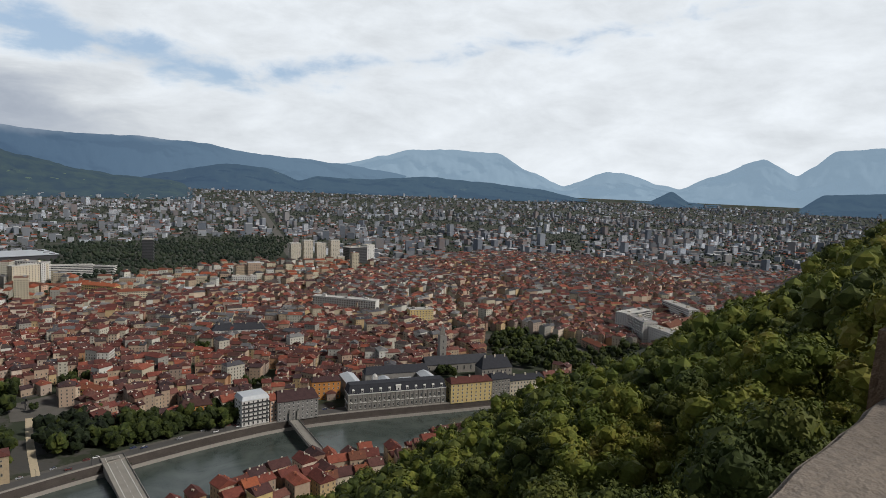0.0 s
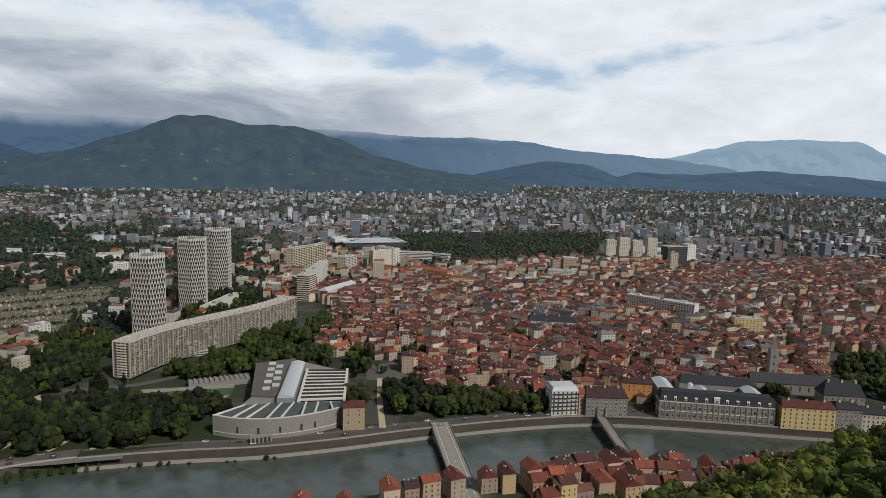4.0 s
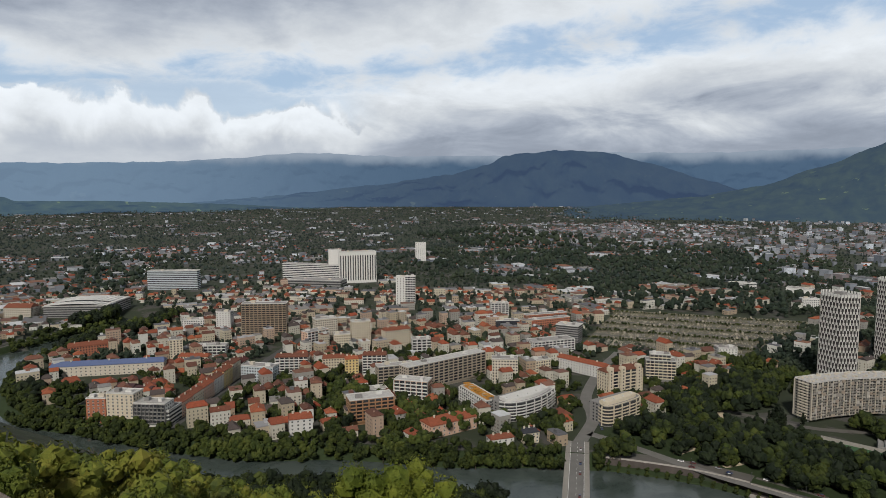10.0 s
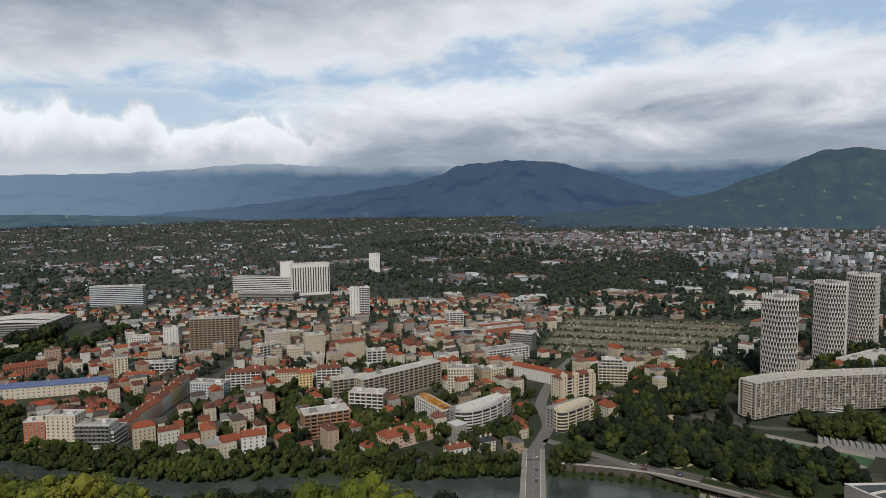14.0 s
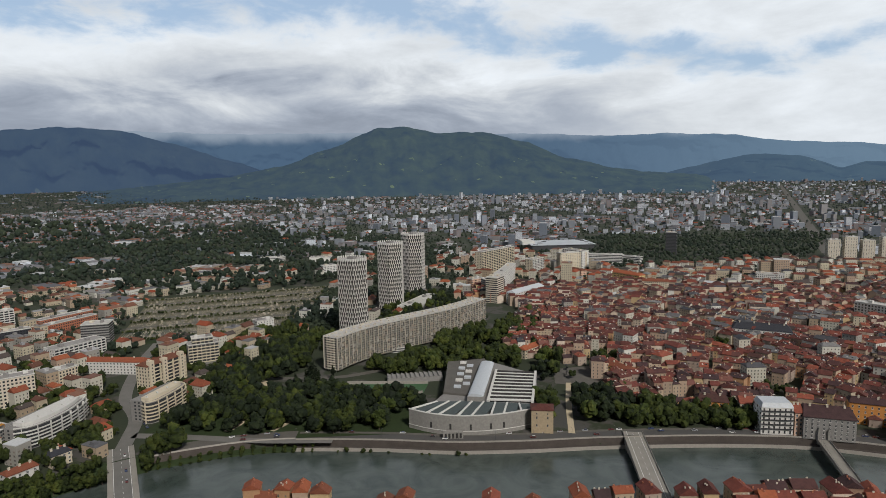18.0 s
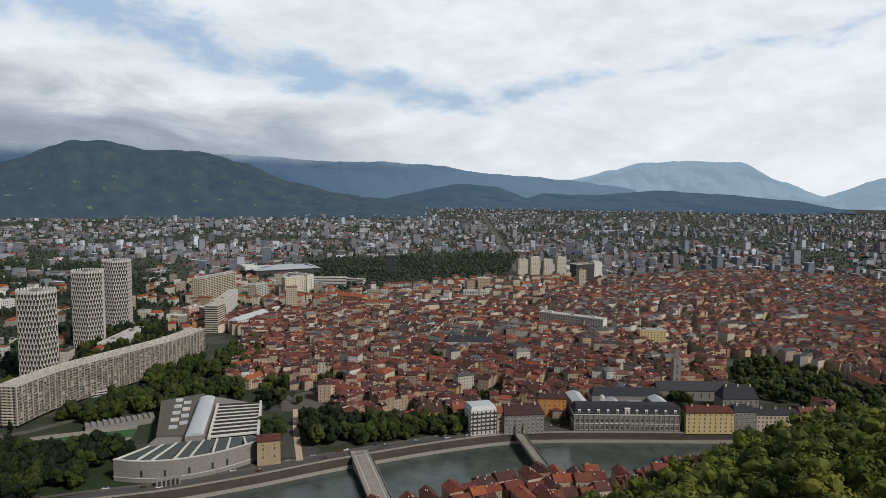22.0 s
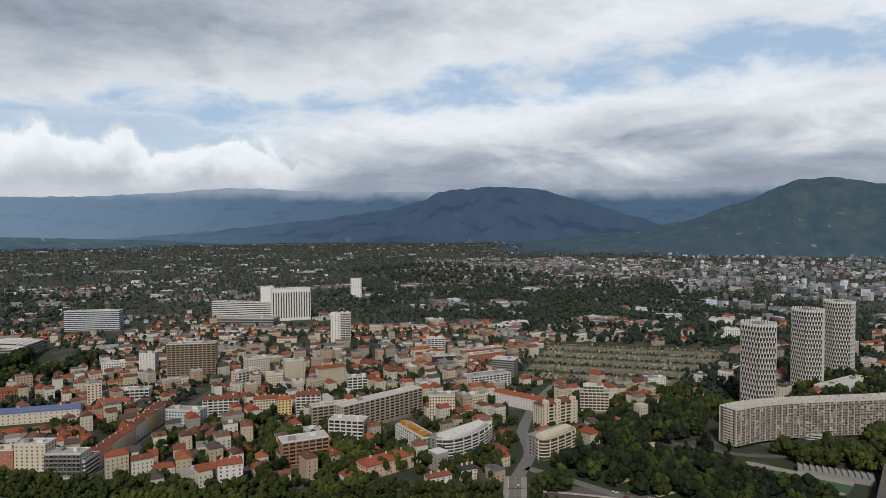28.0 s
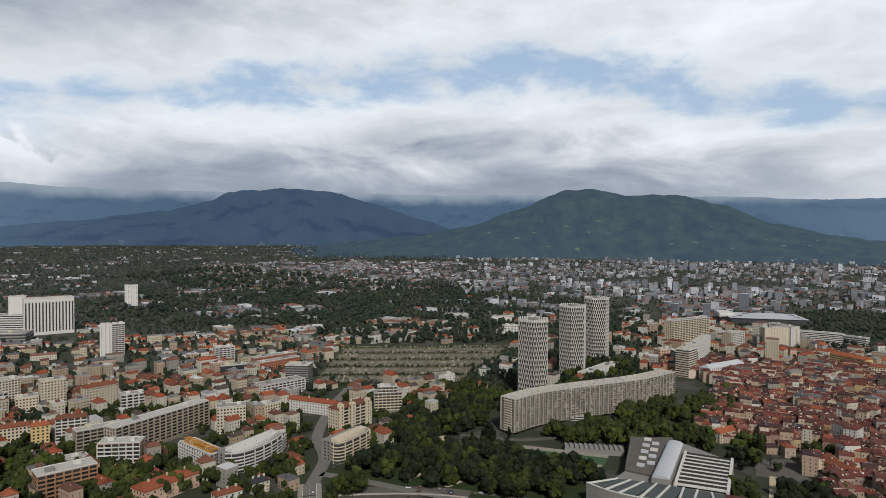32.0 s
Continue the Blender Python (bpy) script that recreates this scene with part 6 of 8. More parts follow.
def museum():
    front = spline([(-356, 318), (-341, 321), (-327, 327), (-313, 337), (-300, 352), (-291, 368), (-285, 383)], 5.0)
    body = [tuple(p) for p in front] + [(-292, 391), (-338, 460), (-402, 462), (-423, 430), (-366, 366), (-358, 345)]
    mb = MB()
    mb.prism(body, 0, 11.5)
    ob = thing("museum", mb, [GREYC], "low pale stone museum with a curved front and sawtooth glass roof", "museum")
    N = normals(front)
    if np.dot(N[2], -front[2]) < 0:
        N = -N
    wallb = MB()
    wallb.prism([tuple(q) for q in front + N * 0.7] + [tuple(q) for q in (front - N * 0.3)[::-1]], 0, 15.0)
    part("curved_wall", wallb, [STONE], ob, "smooth pale stone front wall")
    cop, course = MB(), MB()
    for i in range(len(front) - 1):
        a, b = front[i], front[i + 1]
        u = b - a
        m = (a + b) / 2 + N[i] * 0.2
        cop.box((m[0], m[1], 15.0), (np.hypot(*u) * 1.04, 1.5, 0.5), math.atan2(u[1], u[0]))
        m = m + N[i] * 0.6
        course.box((m[0], m[1], 3.0), (np.hypot(*u) * 1.04, 0.5, 0.4), math.atan2(u[1], u[0]))
    part("coping", cop, [WHITE], ob)
    part("string_course", course, [WHITE], ob)
    for i in (4, 7, 10, 13, 15):
        if i < len(front):
            sb = MB()
            q = front[i] + N[i] * 0.75
            u = np.array([N[i][1], -N[i][0]])
            sb.box((q[0], q[1], 4.2), (1.5, 0.3, 4.4), math.atan2(u[1], u[0]))
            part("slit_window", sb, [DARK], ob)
    # roof over the curved front: glazed bays between white ribs
    inner = spline([(-352, 345), (-336, 360), (-319, 373), (-293, 391)], 3.0)
    for j in range(8):
        t0, t1 = j / 8 + 0.012, (j + 1) / 8 - 0.012
        pick = lambda ln, t: ln[min(len(ln) - 1, int(t * (len(ln) - 1) + 0.5))]
        a, b, c, d = pick(front, t0), pick(front, t1), pick(inner, t1), pick(inner, t0)
        gb = MB()
        gb.solid([(*a, 13.9), (*b, 13.9), (*c, 14.4), (*d, 14.4), (*a, 13.0), (*b, 13.0), (*c, 13.0), (*d, 13.0)],
                 [(0, 1, 2, 3), (4, 5, 1, 0), (5, 6, 2, 1), (6, 7, 3, 2), (7, 4, 0, 3)])
        part("glazed_bay", gb, [SKYLIGHT], ob, "grey-green roof glazing")
        rb = MB()
        e, f_ = np.array(a), np.array(d)
        m, u = (e + f_) / 2, f_ - e
        rb.box((m[0], m[1], 13.4), (np.hypot(*u), 1.4, 1.6), math.atan2(u[1], u[0]))
        part("rib", rb, [WHITE], ob)
    # barrel-roofed spine
    a0, a1, b0, b1 = np.array((-339., 366.)), np.array((-326., 372.)), np.array((-389., 440.)), np.array((-379., 448.))
    c0, c1 = (a0 + a1) / 2, (b0 + b1) / 2
    ax = (c1 - c0) / np.hypot(*(c1 - c0))
    sd = np.array([-ax[1], ax[0]])
    bb = MB()
    k = 11
    for q in (c0, c1):
        for i in range(k):
            t = math.pi * i / (k - 1)
            p = q + sd * 6.5 * math.cos(t)
            bb.v.append((p[0], p[1], 16.5 + 2.4 * math.sin(t)))
    for i in range(k - 1):
        bb.f.append((i, i + 1, k + i + 1, k + i))
        bb.k.append(0)
    bb.f += [tuple(range(k)), tuple(range(2 * k - 1, k - 1, -1))]
    bb.k += [0, 0]
    part("barrel_roof", bb, [ZINC], ob, "curved zinc roof")
    m = (c0 + c1) / 2
    sb = MB()
    sb.box((m[0], m[1], 11), (np.hypot(*(c1 - c0)), 13, 5.6), math.atan2(ax[1], ax[0]))
    part("spine", sb, [STONE], ob)
    # sawtooth lights
    g0, g1, g2, g3 = [np.array(p, float) for p in ((-368, 438), (-338, 458), (-296, 397), (-324, 375))]
    for j in range(9):
        t0, t1 = j / 9, (j + 0.62) / 9
        p, q, r, s = g0 + (g3 - g0) * t0, g1 + (g2 - g1) * t0, g1 + (g2 - g1) * t1, g0 + (g3 - g0) * t1
        tb = MB()
        tb.solid([(*p, 11.5), (*q, 11.5), (*r, 11.5), (*s, 11.5), (*p, 14.6), (*q, 14.6)], [(0, 1, 5, 4), (4, 5, 2, 3), (1, 2, 5), (3, 0, 4)], [0, 1, 1, 1])
        part("sawtooth_light", tb, [SKYLIGHT, DARK], ob)
        wb = MB()
        m, u = (r + s) / 2, r - s
        wb.box((m[0], m[1], 13.0), (np.hypot(*u), 2.6, 1.2), math.atan2(u[1], u[0]))
        part("sawtooth_ridge", wb, [WHITE], ob, "white roof strip")
    for p, q in ((g0, g3), (g1, g2)):
        eb = MB()
        m, u = (p + q) / 2, q - p
        eb.box((m[0], m[1], 11), (np.hypot(*u) + 4, 2.0, 4.0), math.atan2(u[1], u[0]))
        part("roof_edge", eb, [WHITE], ob)
    # flat roofs with lanterns
    fb = MB()
    fb.prism([(-423, 430), (-403, 462), (-392, 452), (-346, 376), (-366, 366)], 11.5, 13.2)
    part("flat_roof", fb, [PAVING], ob)
    for i in range(9):
        lb = MB()
        t = i / 9
        lb.box((-408 + 48 * t + (i % 2) * 6, 436 - 60 * t + (i % 2) * 4, 13.2), (4.5, 6, 1.6), radians(-52))
        part("roof_lantern", lb, [ZINC if i % 3 else WHITE], ob)
    ab = MB()
    ab.box((-317, 326.5, 0), (15, 4, 5.2), math.atan2(13, 12))
    part("arcade", ab, [STONE], ob)
    for i in range(5):
        db = MB()
        # dark boxes paint the arches' inner shade; the arcade is not cut open
        db.box((-317 + (i - 2) * 1.9 + 1.45, 326.5 + (i - 2) * 2.06 - 1.4, 0.4), (1.6, 0.4, 3.8), math.atan2(13, 12))
        part("arch", db, [DARK], ob)
    # low sawtooth wing beside the pitch
    wing = Block("museum_wing", (-446, 372), (-414, 414), 14, 4.5, GREYC, "low concrete wing with a sawtooth roof", "building")
    for i in range(12):
        tb = MB()
        s = wing.L * (i + 0.5) / 12
        a, b, c, d = wing.at(s - 2, 0, 4.5), wing.at(s + 2, 0, 4.5), wing.at(s + 2, 14, 4.5), wing.at(s - 2, 14, 4.5)
        e, f_ = wing.at(s - 2, 0, 6), wing.at(s - 2, 14, 6)
        tb.solid([a, b, c, d, e, f_], [(4, 1, 2, 5), (0, 4, 5, 3), (0, 1, 4), (3, 5, 2)])
        wing.add("sawtooth", tb, [GREYC])
    # the old stone tower at the museum's corner
    t = Block("stone_tower", (-279, 373), (-266, 383), 13, 18.5, OLDTAN, "square old stone tower with a shallow tiled roof", "tower")
    t.pitched(R_OLD, 2.4, 6.0, 0.7, 0)
    t.windows(2, 6, 2, 1.0, 1.8, 5.5, STONE)
    t.windows(1, 3, 2, 0.9, 1.0, 15, STONE)
    t.sides(2, 6, 1.0, 1.8, 5.5, 6)


def courthouse():
    b = Block("courthouse", (-74, 530), (10, 561), 15, 15, GREYSTONE, "long ornate stone courthouse with a steep slate mansard", "courthouse")
    b.windows(2, 6.4, 21, 1.5, 3.2, 1.6, WHITE)
    b.sides(2, 6.4, 1.5, 3.0, 1.6, 4.2)
    for z, hgt in ((6.6, 0.5), (14.2, 0.9)):
        cb = MB()
        cb.box(b.at(b.L / 2, b.depth / 2, z), (b.L + 1.0, b.depth + 1.0, hgt), b.rot)
        b.add("cornice", cb, [WHITE])
    mb = MB()
    q = lambda s, d, z: b.at(s, d, z)
    L, dep = b.L, b.depth
    mb.solid([q(-0.3, -0.3, 15), q(L + 0.3, -0.3, 15), q(L + 0.3, dep, 15), q(-0.3, dep, 15), q(1.5, 2.5, 22.0), q(L - 1.5, 2.5, 22.0), q(L - 1.5, dep - 2.5, 22.0), q(1.5, dep - 2.5, 22.0)],
             [(0, 1, 5, 4), (1, 2, 6, 5), (2, 3, 7, 6), (3, 0, 4, 7), (4, 5, 6, 7)])
    b.add("mansard", mb, [SLATE], "dark slate mansard roof")
    for i in range(11):
        db = MB()
        s = L * (i + 0.5) / 11
        db.box(b.at(s, 0.9, 15.6), (1.8 if i != 5 else 4.5, 1.8, 2.6 if i != 5 else 4.2), b.rot)
        db.gable(b.at(s, 0.9, 18.2 if i != 5 else 19.8), 1.8 if i != 5 else 4.5, 1.8, 0.8, b.rot, 0.2, 0.15)
        d = b.add("dormer", db, [WHITE])
        wb = MB()
        wb.box(b.at(s, -0.02, 16.0), (1.0, 0.2, 1.6), b.rot)
        part("pane", wb, [GLASS], d)
    for i in range(22):
        pb = MB()
        pb.box(b.at(L * i / 21, -0.25, 0.5), (0.7, 0.6, 13.8), b.rot)
        b.add("pilaster", pb, [STONE])
    db = MB()
    db.solid([q(1.6, 2.6, 22.05), q(L - 1.6, 2.6, 22.05), q(L - 1.6, dep - 2.6, 22.05), q(1.6, dep - 2.6, 22.05), q(1.6, 2.6, 22.3), q(L - 1.6, 2.6, 22.3), q(L - 1.6, dep - 2.6, 22.3), q(1.6, dep - 2.6, 22.3)],
             [(0, 1, 5, 4), (1, 2, 6, 5), (2, 3, 7, 6), (3, 0, 4, 7), (4, 5, 6, 7)])
    b.add("roof_deck", db, [SLATE], "lead ridge deck")
    # rear wings round courts, slate and pale lead roofs
    for p0, p1, dep, h, mat, rise in (((-74, 546), (-62, 551), 44, 15, ZINC, 3), ((-6, 571), (6, 576), 34, 15, ZINC, 3), ((-66, 584), (-6, 606), 13, 16, SLATE, 6), ((-44, 556), (-34, 560), 30, 14, ZINC, 3)):
        w = Block("courthouse_wing", p0, p1, dep, h, STONE, "stone rear wing of the courthouse under slate", "courthouse")
        mb = MB()
        along = dep > w.L
        mb.gable(w.at(w.L / 2, dep / 2, h), dep if along else w.L, w.L if along else dep, rise, w.rot + (math.pi / 2 if along else 0), 0.4, 0.3, 0, 3)
        w.add("roof", mb, [mat])
    lt = MB()
    lt.box((-55, 562, 18), (4.5, 4.5, 4), 0.35)
    lant = thing("roof_lantern", lt, [WHITE], "white lantern with a small dome on the courthouse roof", "lantern")
    dm = MB()
    for r0, z0, r1, z1 in ((2.4, 22, 2.0, 23.3), (2.0, 23.3, 0.3, 24.6)):
        n = len(dm.v)
        dm.v += [(-55 + r * math.cos(i * math.pi / 4), 562 + r * math.sin(i * math.pi / 4), z) for r, z in ((r0, z0), (r1, z1)) for i in range(8)]
        for i in range(8):
            dm.f.append((n + i, n + (i + 1) % 8, n + 8 + (i + 1) % 8, n + 8 + i))
            dm.k.append(0)
    part("dome", dm, [WHITE], lant)
    for x, y in ((-28, 572), (-12, 560), (-60, 545)):
        gb = MB()
        gb.gable((x, y, 17.5), 11, 6, 1.8, 0.35, 0.2, 0.8)
        thing("glass_roof", gb, [ZINC], "pale glazed court roof of the courthouse", "roof")


def quay_houses():
    spec = [((15, 559), (53, 574), 15, 18.5, YELLOW, R_OLD, 5, 9, "yellow riverside building with white shutters and brown roof"),
            ((53.4, 575), (71, 583), 15, 19, GREYSTONE, SLATE, 5, 6, "narrow grey stone house on the quay"),
            ((71.4, 583.4), (106, 597), 14, 16, CREAM, SLATE, 4, 11, "cream quay house with a dark roof"),
            ((106.4, 597.4), (136, 612), 14, 16.5, YELLOW, R_OLD, 4, 9, "ochre-yellow quay house with tiled roof"),
            ((-127, 499), (-97, 515), 22, 17, GREYC, R_OLD, 5, 9, "pale grey corner house with tall shop windows"),
            ((-110, 553), (-86, 562), 12, 17, OCHRE, R_OLD, 4, 6, "bright orange rendered house"),
            ((-133, 499.5), (-128.5, 503), 16, 18, PINK, R_OLD, 5, 2, "narrow pink house squeezed in a row"),
            ((-172, 500), (-157, 509), 14, 15, CREAM, R_OLD, 4, 5, "cream rendered house by the quay trees"),
            ((-200, 487), (-180, 498), 14, 14, OCHRE, R_OLD, 4, 6, "ochre house with brown tiles by the quay trees")]
    for p0, p1, dep, h, wall, roof, fl, bays, label in spec:
        b = Block("house", p0, p1, dep, h, wall, label, "house", group="quay houses")
        b.pitched(roof, dep * 0.27, 2.5 if bays > 5 else 0, 0.6, max(2, bays // 3))
        b.windows(fl, (h - 1.2) / fl, bays, 1.2, 1.9, 1.3)
        b.sides(fl, (h - 1.2) / fl)
    b = Block("house", (-152, 486), (-134, 499.5), 17, 21, WHITE, "tall white corner house with balconies and zinc mansard", "house", group="quay houses")
    b.windows(6, 3.4, 6, 1.2, 2.1, 1.2, STONE)
    b.sides(6, 3.4)
    for f in range(1, 6):
        mb = MB()
        mb.box(b.at(b.L / 2, -0.4, 0.9 + f * 3.4), (b.L, 0.9, 0.18), b.rot)
        mb.box(b.at(b.L / 2, -0.8, 1.08 + f * 3.4), (b.L, 0.08, 0.8), b.rot)
        b.add("balcony", mb, [METAL])
    mb = MB()
    L, d = b.L, b.depth
    q = b.at
    mb.solid([q(-0.2, -0.2, 21), q(L + 0.2, -0.2, 21), q(L + 0.2, d, 21), q(-0.2, d, 21), q(1.3, 1.3, 24.2), q(L - 1.3, 1.3, 24.2), q(L - 1.3, d - 1.3, 24.2), q(1.3, d - 1.3, 24.2)],
             [(0, 1, 5, 4), (1, 2, 6, 5), (2, 3, 7, 6), (3, 0, 4, 7), (4, 5, 6, 7)])
    b.add("mansard", mb, [ZINC], "pale zinc mansard roof")
    # church behind the courthouse and the large slate roofs
    c = Block("church", (-10, 643), (56, 667), 15, 10, GREYSTONE, "long dark slate church nave", "church")
    c.pitched(GREYROOF, 7.5, 0, 0.5, 0)
    c.sides(1, 6, 1.4, 5, 3, 5)
    c.windows(1, 6, 9, 1.4, 5.0, 3.0, STONE)
    c = Block("church_wing", (48, 634), (80, 648), 16, 11, GREYSTONE, "high slate roof of an old stone palace", "palace")
    c.pitched(SLATE, 12, 5, 0.5, 3)
    c.windows(2, 5, 7, 1.3, 2.4, 1.5, STONE)
    t = Block("bell_tower", (4, 676), (11, 679), 7, 34, STONE, "slim square stone bell tower with a spire", "bell tower")
    t.windows(3, 7, 1, 1.4, 3.0, 12, STONE)
    sb = MB()
    x, y, z = t.at(t.L / 2, 3.5, 34)
    sb.solid([(x - 3.4, y - 3.4, z), (x + 3.4, y - 3.4, z), (x + 3.4, y + 3.4, z), (x - 3.4, y + 3.4, z), (x, y, z + 14)], [(0, 1, 4), (1, 2, 4), (2, 3, 4), (3, 0, 4)])
    t.add("spire", sb, [GREYSTONE])
    # slate-roofed block and long white slab inside the old town
    b = Block("office_block", (-262, 726), (-206, 747), 22, 17, WHITE, "white building with a slate mansard and courtyards", "building")
    b.windows(4, 4, 14, 1.3, 2.2, 1.5)
    b.pitched(SLATE, 6, 6, 0.5, 4)
    b = Block("office_slab", (-187, 932), (-91, 908), 16, 24, WHITE, "long white gridded office slab above the old roofs", "office building")
    b.windows(6, 3.5, 26, 2.0, 2.3, 3.0, BEIGE)
    b.flat_roof(R_FLAT, 3)
    b = Block("apartment_building", (-38, 856), (-6, 868), 14, 24, YELLOW, "yellowish apartment building standing above the roofs", "apartment building")
    b.windows(7, 3.2, 8, 1.5, 1.6, 1.4)
    b.flat_roof()
    b = Block("market_hall", (-449, 1012), (-378, 1030), 26, 9, WHITE, "low pale hall with a light metal roof", "hall")
    b.pitched(ZINC, 3, 0, 0.5, 0)
    b = Block("depot", (-530, 806), (-441, 884), 14, 9, WHITE, "long low building with a pale flat roof", "hall")
    b.flat_roof(ZINC, 0)
    b.bands(2, 3.6, 1.2, 1.4)
    b = Block("apartment_building", (-574, 728), (-579, 806), 16, 17, WHITE, "long white building with a grey zinc roof", "apartment building")
    b.windows(5, 3.2, 18, 1.3, 1.7, 1.4, BEIGE)
    b.pitched(ZINC, 4, 2, 0.5, 0)
    b.sides(5, 3.2)


def ribbon(line, N, o0, o1, z0, z1):
    """A strip between two offsets of a plan line, from z0 to z1."""
    mb = MB()
    mb.prism([tuple(q) for q in line + N * o1] + [tuple(q) for q in (line + N * o0)[::-1]], z0, z1)
    return mb


def curved_flats(pts, depth, H, floors, rail, label):
    """Flats along a bent front with a continuous balcony on every floor and a set-back attic."""
    line = spline(pts, 2.5)
    N = normals(line)
    if np.sum(N * -line) < 0:
        N = -N
    ends = np.array([line[0], line[-1]])
    away = -N.mean(axis=0) / np.hypot(*N.mean(axis=0)) * depth
    mb = MB()
    mb.prism([tuple(q) for q in line] + [tuple(q + away) for q in ends[::-1]], 0, H)
    ob = thing("apartment_building", mb, [GREYC], label, "apartment building")
    fh = (H - 1.0) / floors
    for f in range(floors):
        z = 0.6 + f * fh
        part("glazing", ribbon(line, N, 0.02, 0.10, z + 0.1, z + fh - 0.45), [GLASS], ob)
        if f:
            bal = part("balcony", ribbon(line, N, 0.0, 1.6, z - 0.3, z - 0.08), [rail], ob)
            part("railing", ribbon(line, N, 1.45, 1.6, z - 0.08, z + 0.85), [rail], bal)
    for i in range(2, len(line) - 2, 4):
        db = MB()
        q, u = line[i] + N[i] * 0.75, np.array([N[i][1], -N[i][0]])
        db.box((q[0], q[1], 0.3), (0.25, 1.4, H - 0.6), math.atan2(u[1], u[0]))
        part("divider", db, [rail], ob)
    part("parapet", ribbon(line, N, -0.3, 0.5, H, H + 0.8), [rail], ob)
    for k_, e in enumerate((0, -1)):
        for f in range(floors):
            for t in (0.3, 0.62):
                wb = MB()
                q = line[e] + away * t
                wb.box((q[0], q[1], 1.5 + f * fh), (1.7, 0.3 + 0.0, 1.4), math.atan2(away[1], away[0]))
                part("pane", wb, [GLASS], ob)
    inner = line - N * 3.0
    ab = MB()
    ab.prism([tuple(q) for q in inner[2:-2]] + [tuple(q + away * 0.55) for q in (inner[-3], inner[2])], H, H + 2.7)
    part("attic", ab, [rail], ob)
    for i in range(4, len(inner) - 4, 5):
        cb = MB()
        q = inner[i] + away * 0.3
        cb.box((q[0], q[1], H + 2.7), (1.6, 1.2, 1.2), 0.4)
        part("roof_vent", cb, [WHITE], ob)
    return ob


def modern_blocks():
    """Single modern buildings that stand out."""
    def flats(p0, p1, dep, h, wall, label, style="windows", bays=8, fl=None, rail=None, name="apartment_building", roof=None):
        b = Block(name, p0, p1, dep, h, wall, label, "apartment building" if name[0] == "a" else name.replace("_", " "))
        fl = fl or max(2, int(h / 3.0))
        if style == "windows":
            b.windows(fl, (h - 0.8) / fl, bays, 1.5, 1.5, 1.0)
        elif style == "balcony":
            b.balconies(fl - 1, (h - 3) / (fl - 1), rail, 3.0, 1.4, bays)
        elif style == "rows":
            wb = MB()
            windows_on(wb, b.at(0, 0)[:2], b.at(b.L, 0)[:2], 1.0, fl, (h - 0.8) / fl, 3.0, 1.6, 1.6, 1 if np.dot(b.n, (b.u[1], -b.u[0])) > 0 else -1, 0, 0.08)
            b.add("windows", wb, [GLASS], kind="stuff")
        elif style == "bands":
            b.bands(fl, h / fl, 1.0, h / fl * 0.5)
        if style not in ("bands", "none"):
            b.sides(fl, (h - 0.8) / fl)
        if roof:
            b.pitched(roof, dep * 0.25, 2.0, 0.5, 3)
        else:
            b.flat_roof()
        return b

    # tall cream flats: a main block between two stair towers
    b = flats((-588, 206), (-604, 248), 14, 26, CREAM, "tall cream apartment building with red-tiled crown", "balcony", 6, 8, CREAM, roof=R_RED)
    for s0, s1, rise in ((2, 7, 4.5), (17, 22, 3.5), (37, 42, 4.0)):
        tb = MB()
        m = b.at((s0 + s1) / 2, 0.2)
        tb.box(m, (s1 - s0, 4.6, 26 + rise), b.rot)
        tw = b.add("stair_tower", tb, [CREAM], "projecting stair tower")
        for f in range(9):
            wb = MB()
            wb.box(b.at((s0 + s1) / 2, -2.15, 1.6 + f * 3.1), (1.3, 0.16, 1.3), b.rot)
            part("pane", wb, [GLASS], tw)
    for sc, dep_, h_ in ((34, 9, 29.5), (12, 9, 28.5)):
        hb = MB()
        hb.box(b.at(sc, dep_, 26), (5, 4, h_ - 26), b.rot)
        b.add("roof_hut", hb, [CREAM])
    flats((-643, 268), (-634, 297), 16, 22, GREYC, "white apartment building with stepped terraces", "balcony", 7, 7, CREAM)
    flats((-645, 273), (-638, 293), 12, 28, GREYC, "upper storeys of white stepped flats", "balcony", 5, 9, CREAM)
    curved_flats([(-523, 178), (-517, 179), (-516, 186), (-525, 202), (-535, 216), (-541, 220), (-546, 219)], 12, 18, 6, CREAM, "cream apartment building with rounded corners and deep continuous balconies")
    curved_flats([(-537, 92), (-534, 102), (-538, 115), (-549, 131), (-562, 143), (-574, 151)], 15, 17, 6, WHITE, "curved white modern flats with banded balconies")
    orange = flats((-590, 63), (-543, 81), 14, 16, GREYC, "flats with white balconies below an orange roof terrace", "balcony", 12, 6, WHITE)
    ob_ = MB()
    ob_.box(orange.at(orange.L / 2, 7, 16.45), (46, 9, 0.25), orange.rot)
    deck_ = thing("roof_terrace", ob_, [ORANGE], "orange timber pergolas on a flat roof", "pergola")
    for i in range(8):
        ob_ = MB()
        x, y, z = orange.at(orange.L * (i + 0.5) / 8, 6, 16.65)
        for du in (-1.9, 1.9):
            for dv in (-2.6, 2.6):
                ob_.box((x + du * orange.u[0] - dv * orange.n[0], y + du * orange.u[1] - dv * orange.n[1], z), (0.25, 0.25, 2.4), orange.rot)
        for k_ in range(7):
            du = -1.9 + 3.8 * k_ / 6
            ob_.box((x + du * orange.u[0], y + du * orange.u[1], z + 2.4), (0.3, 6.4, 0.25), orange.rot)
        part("pergola", ob_, [ORANGE], deck_)
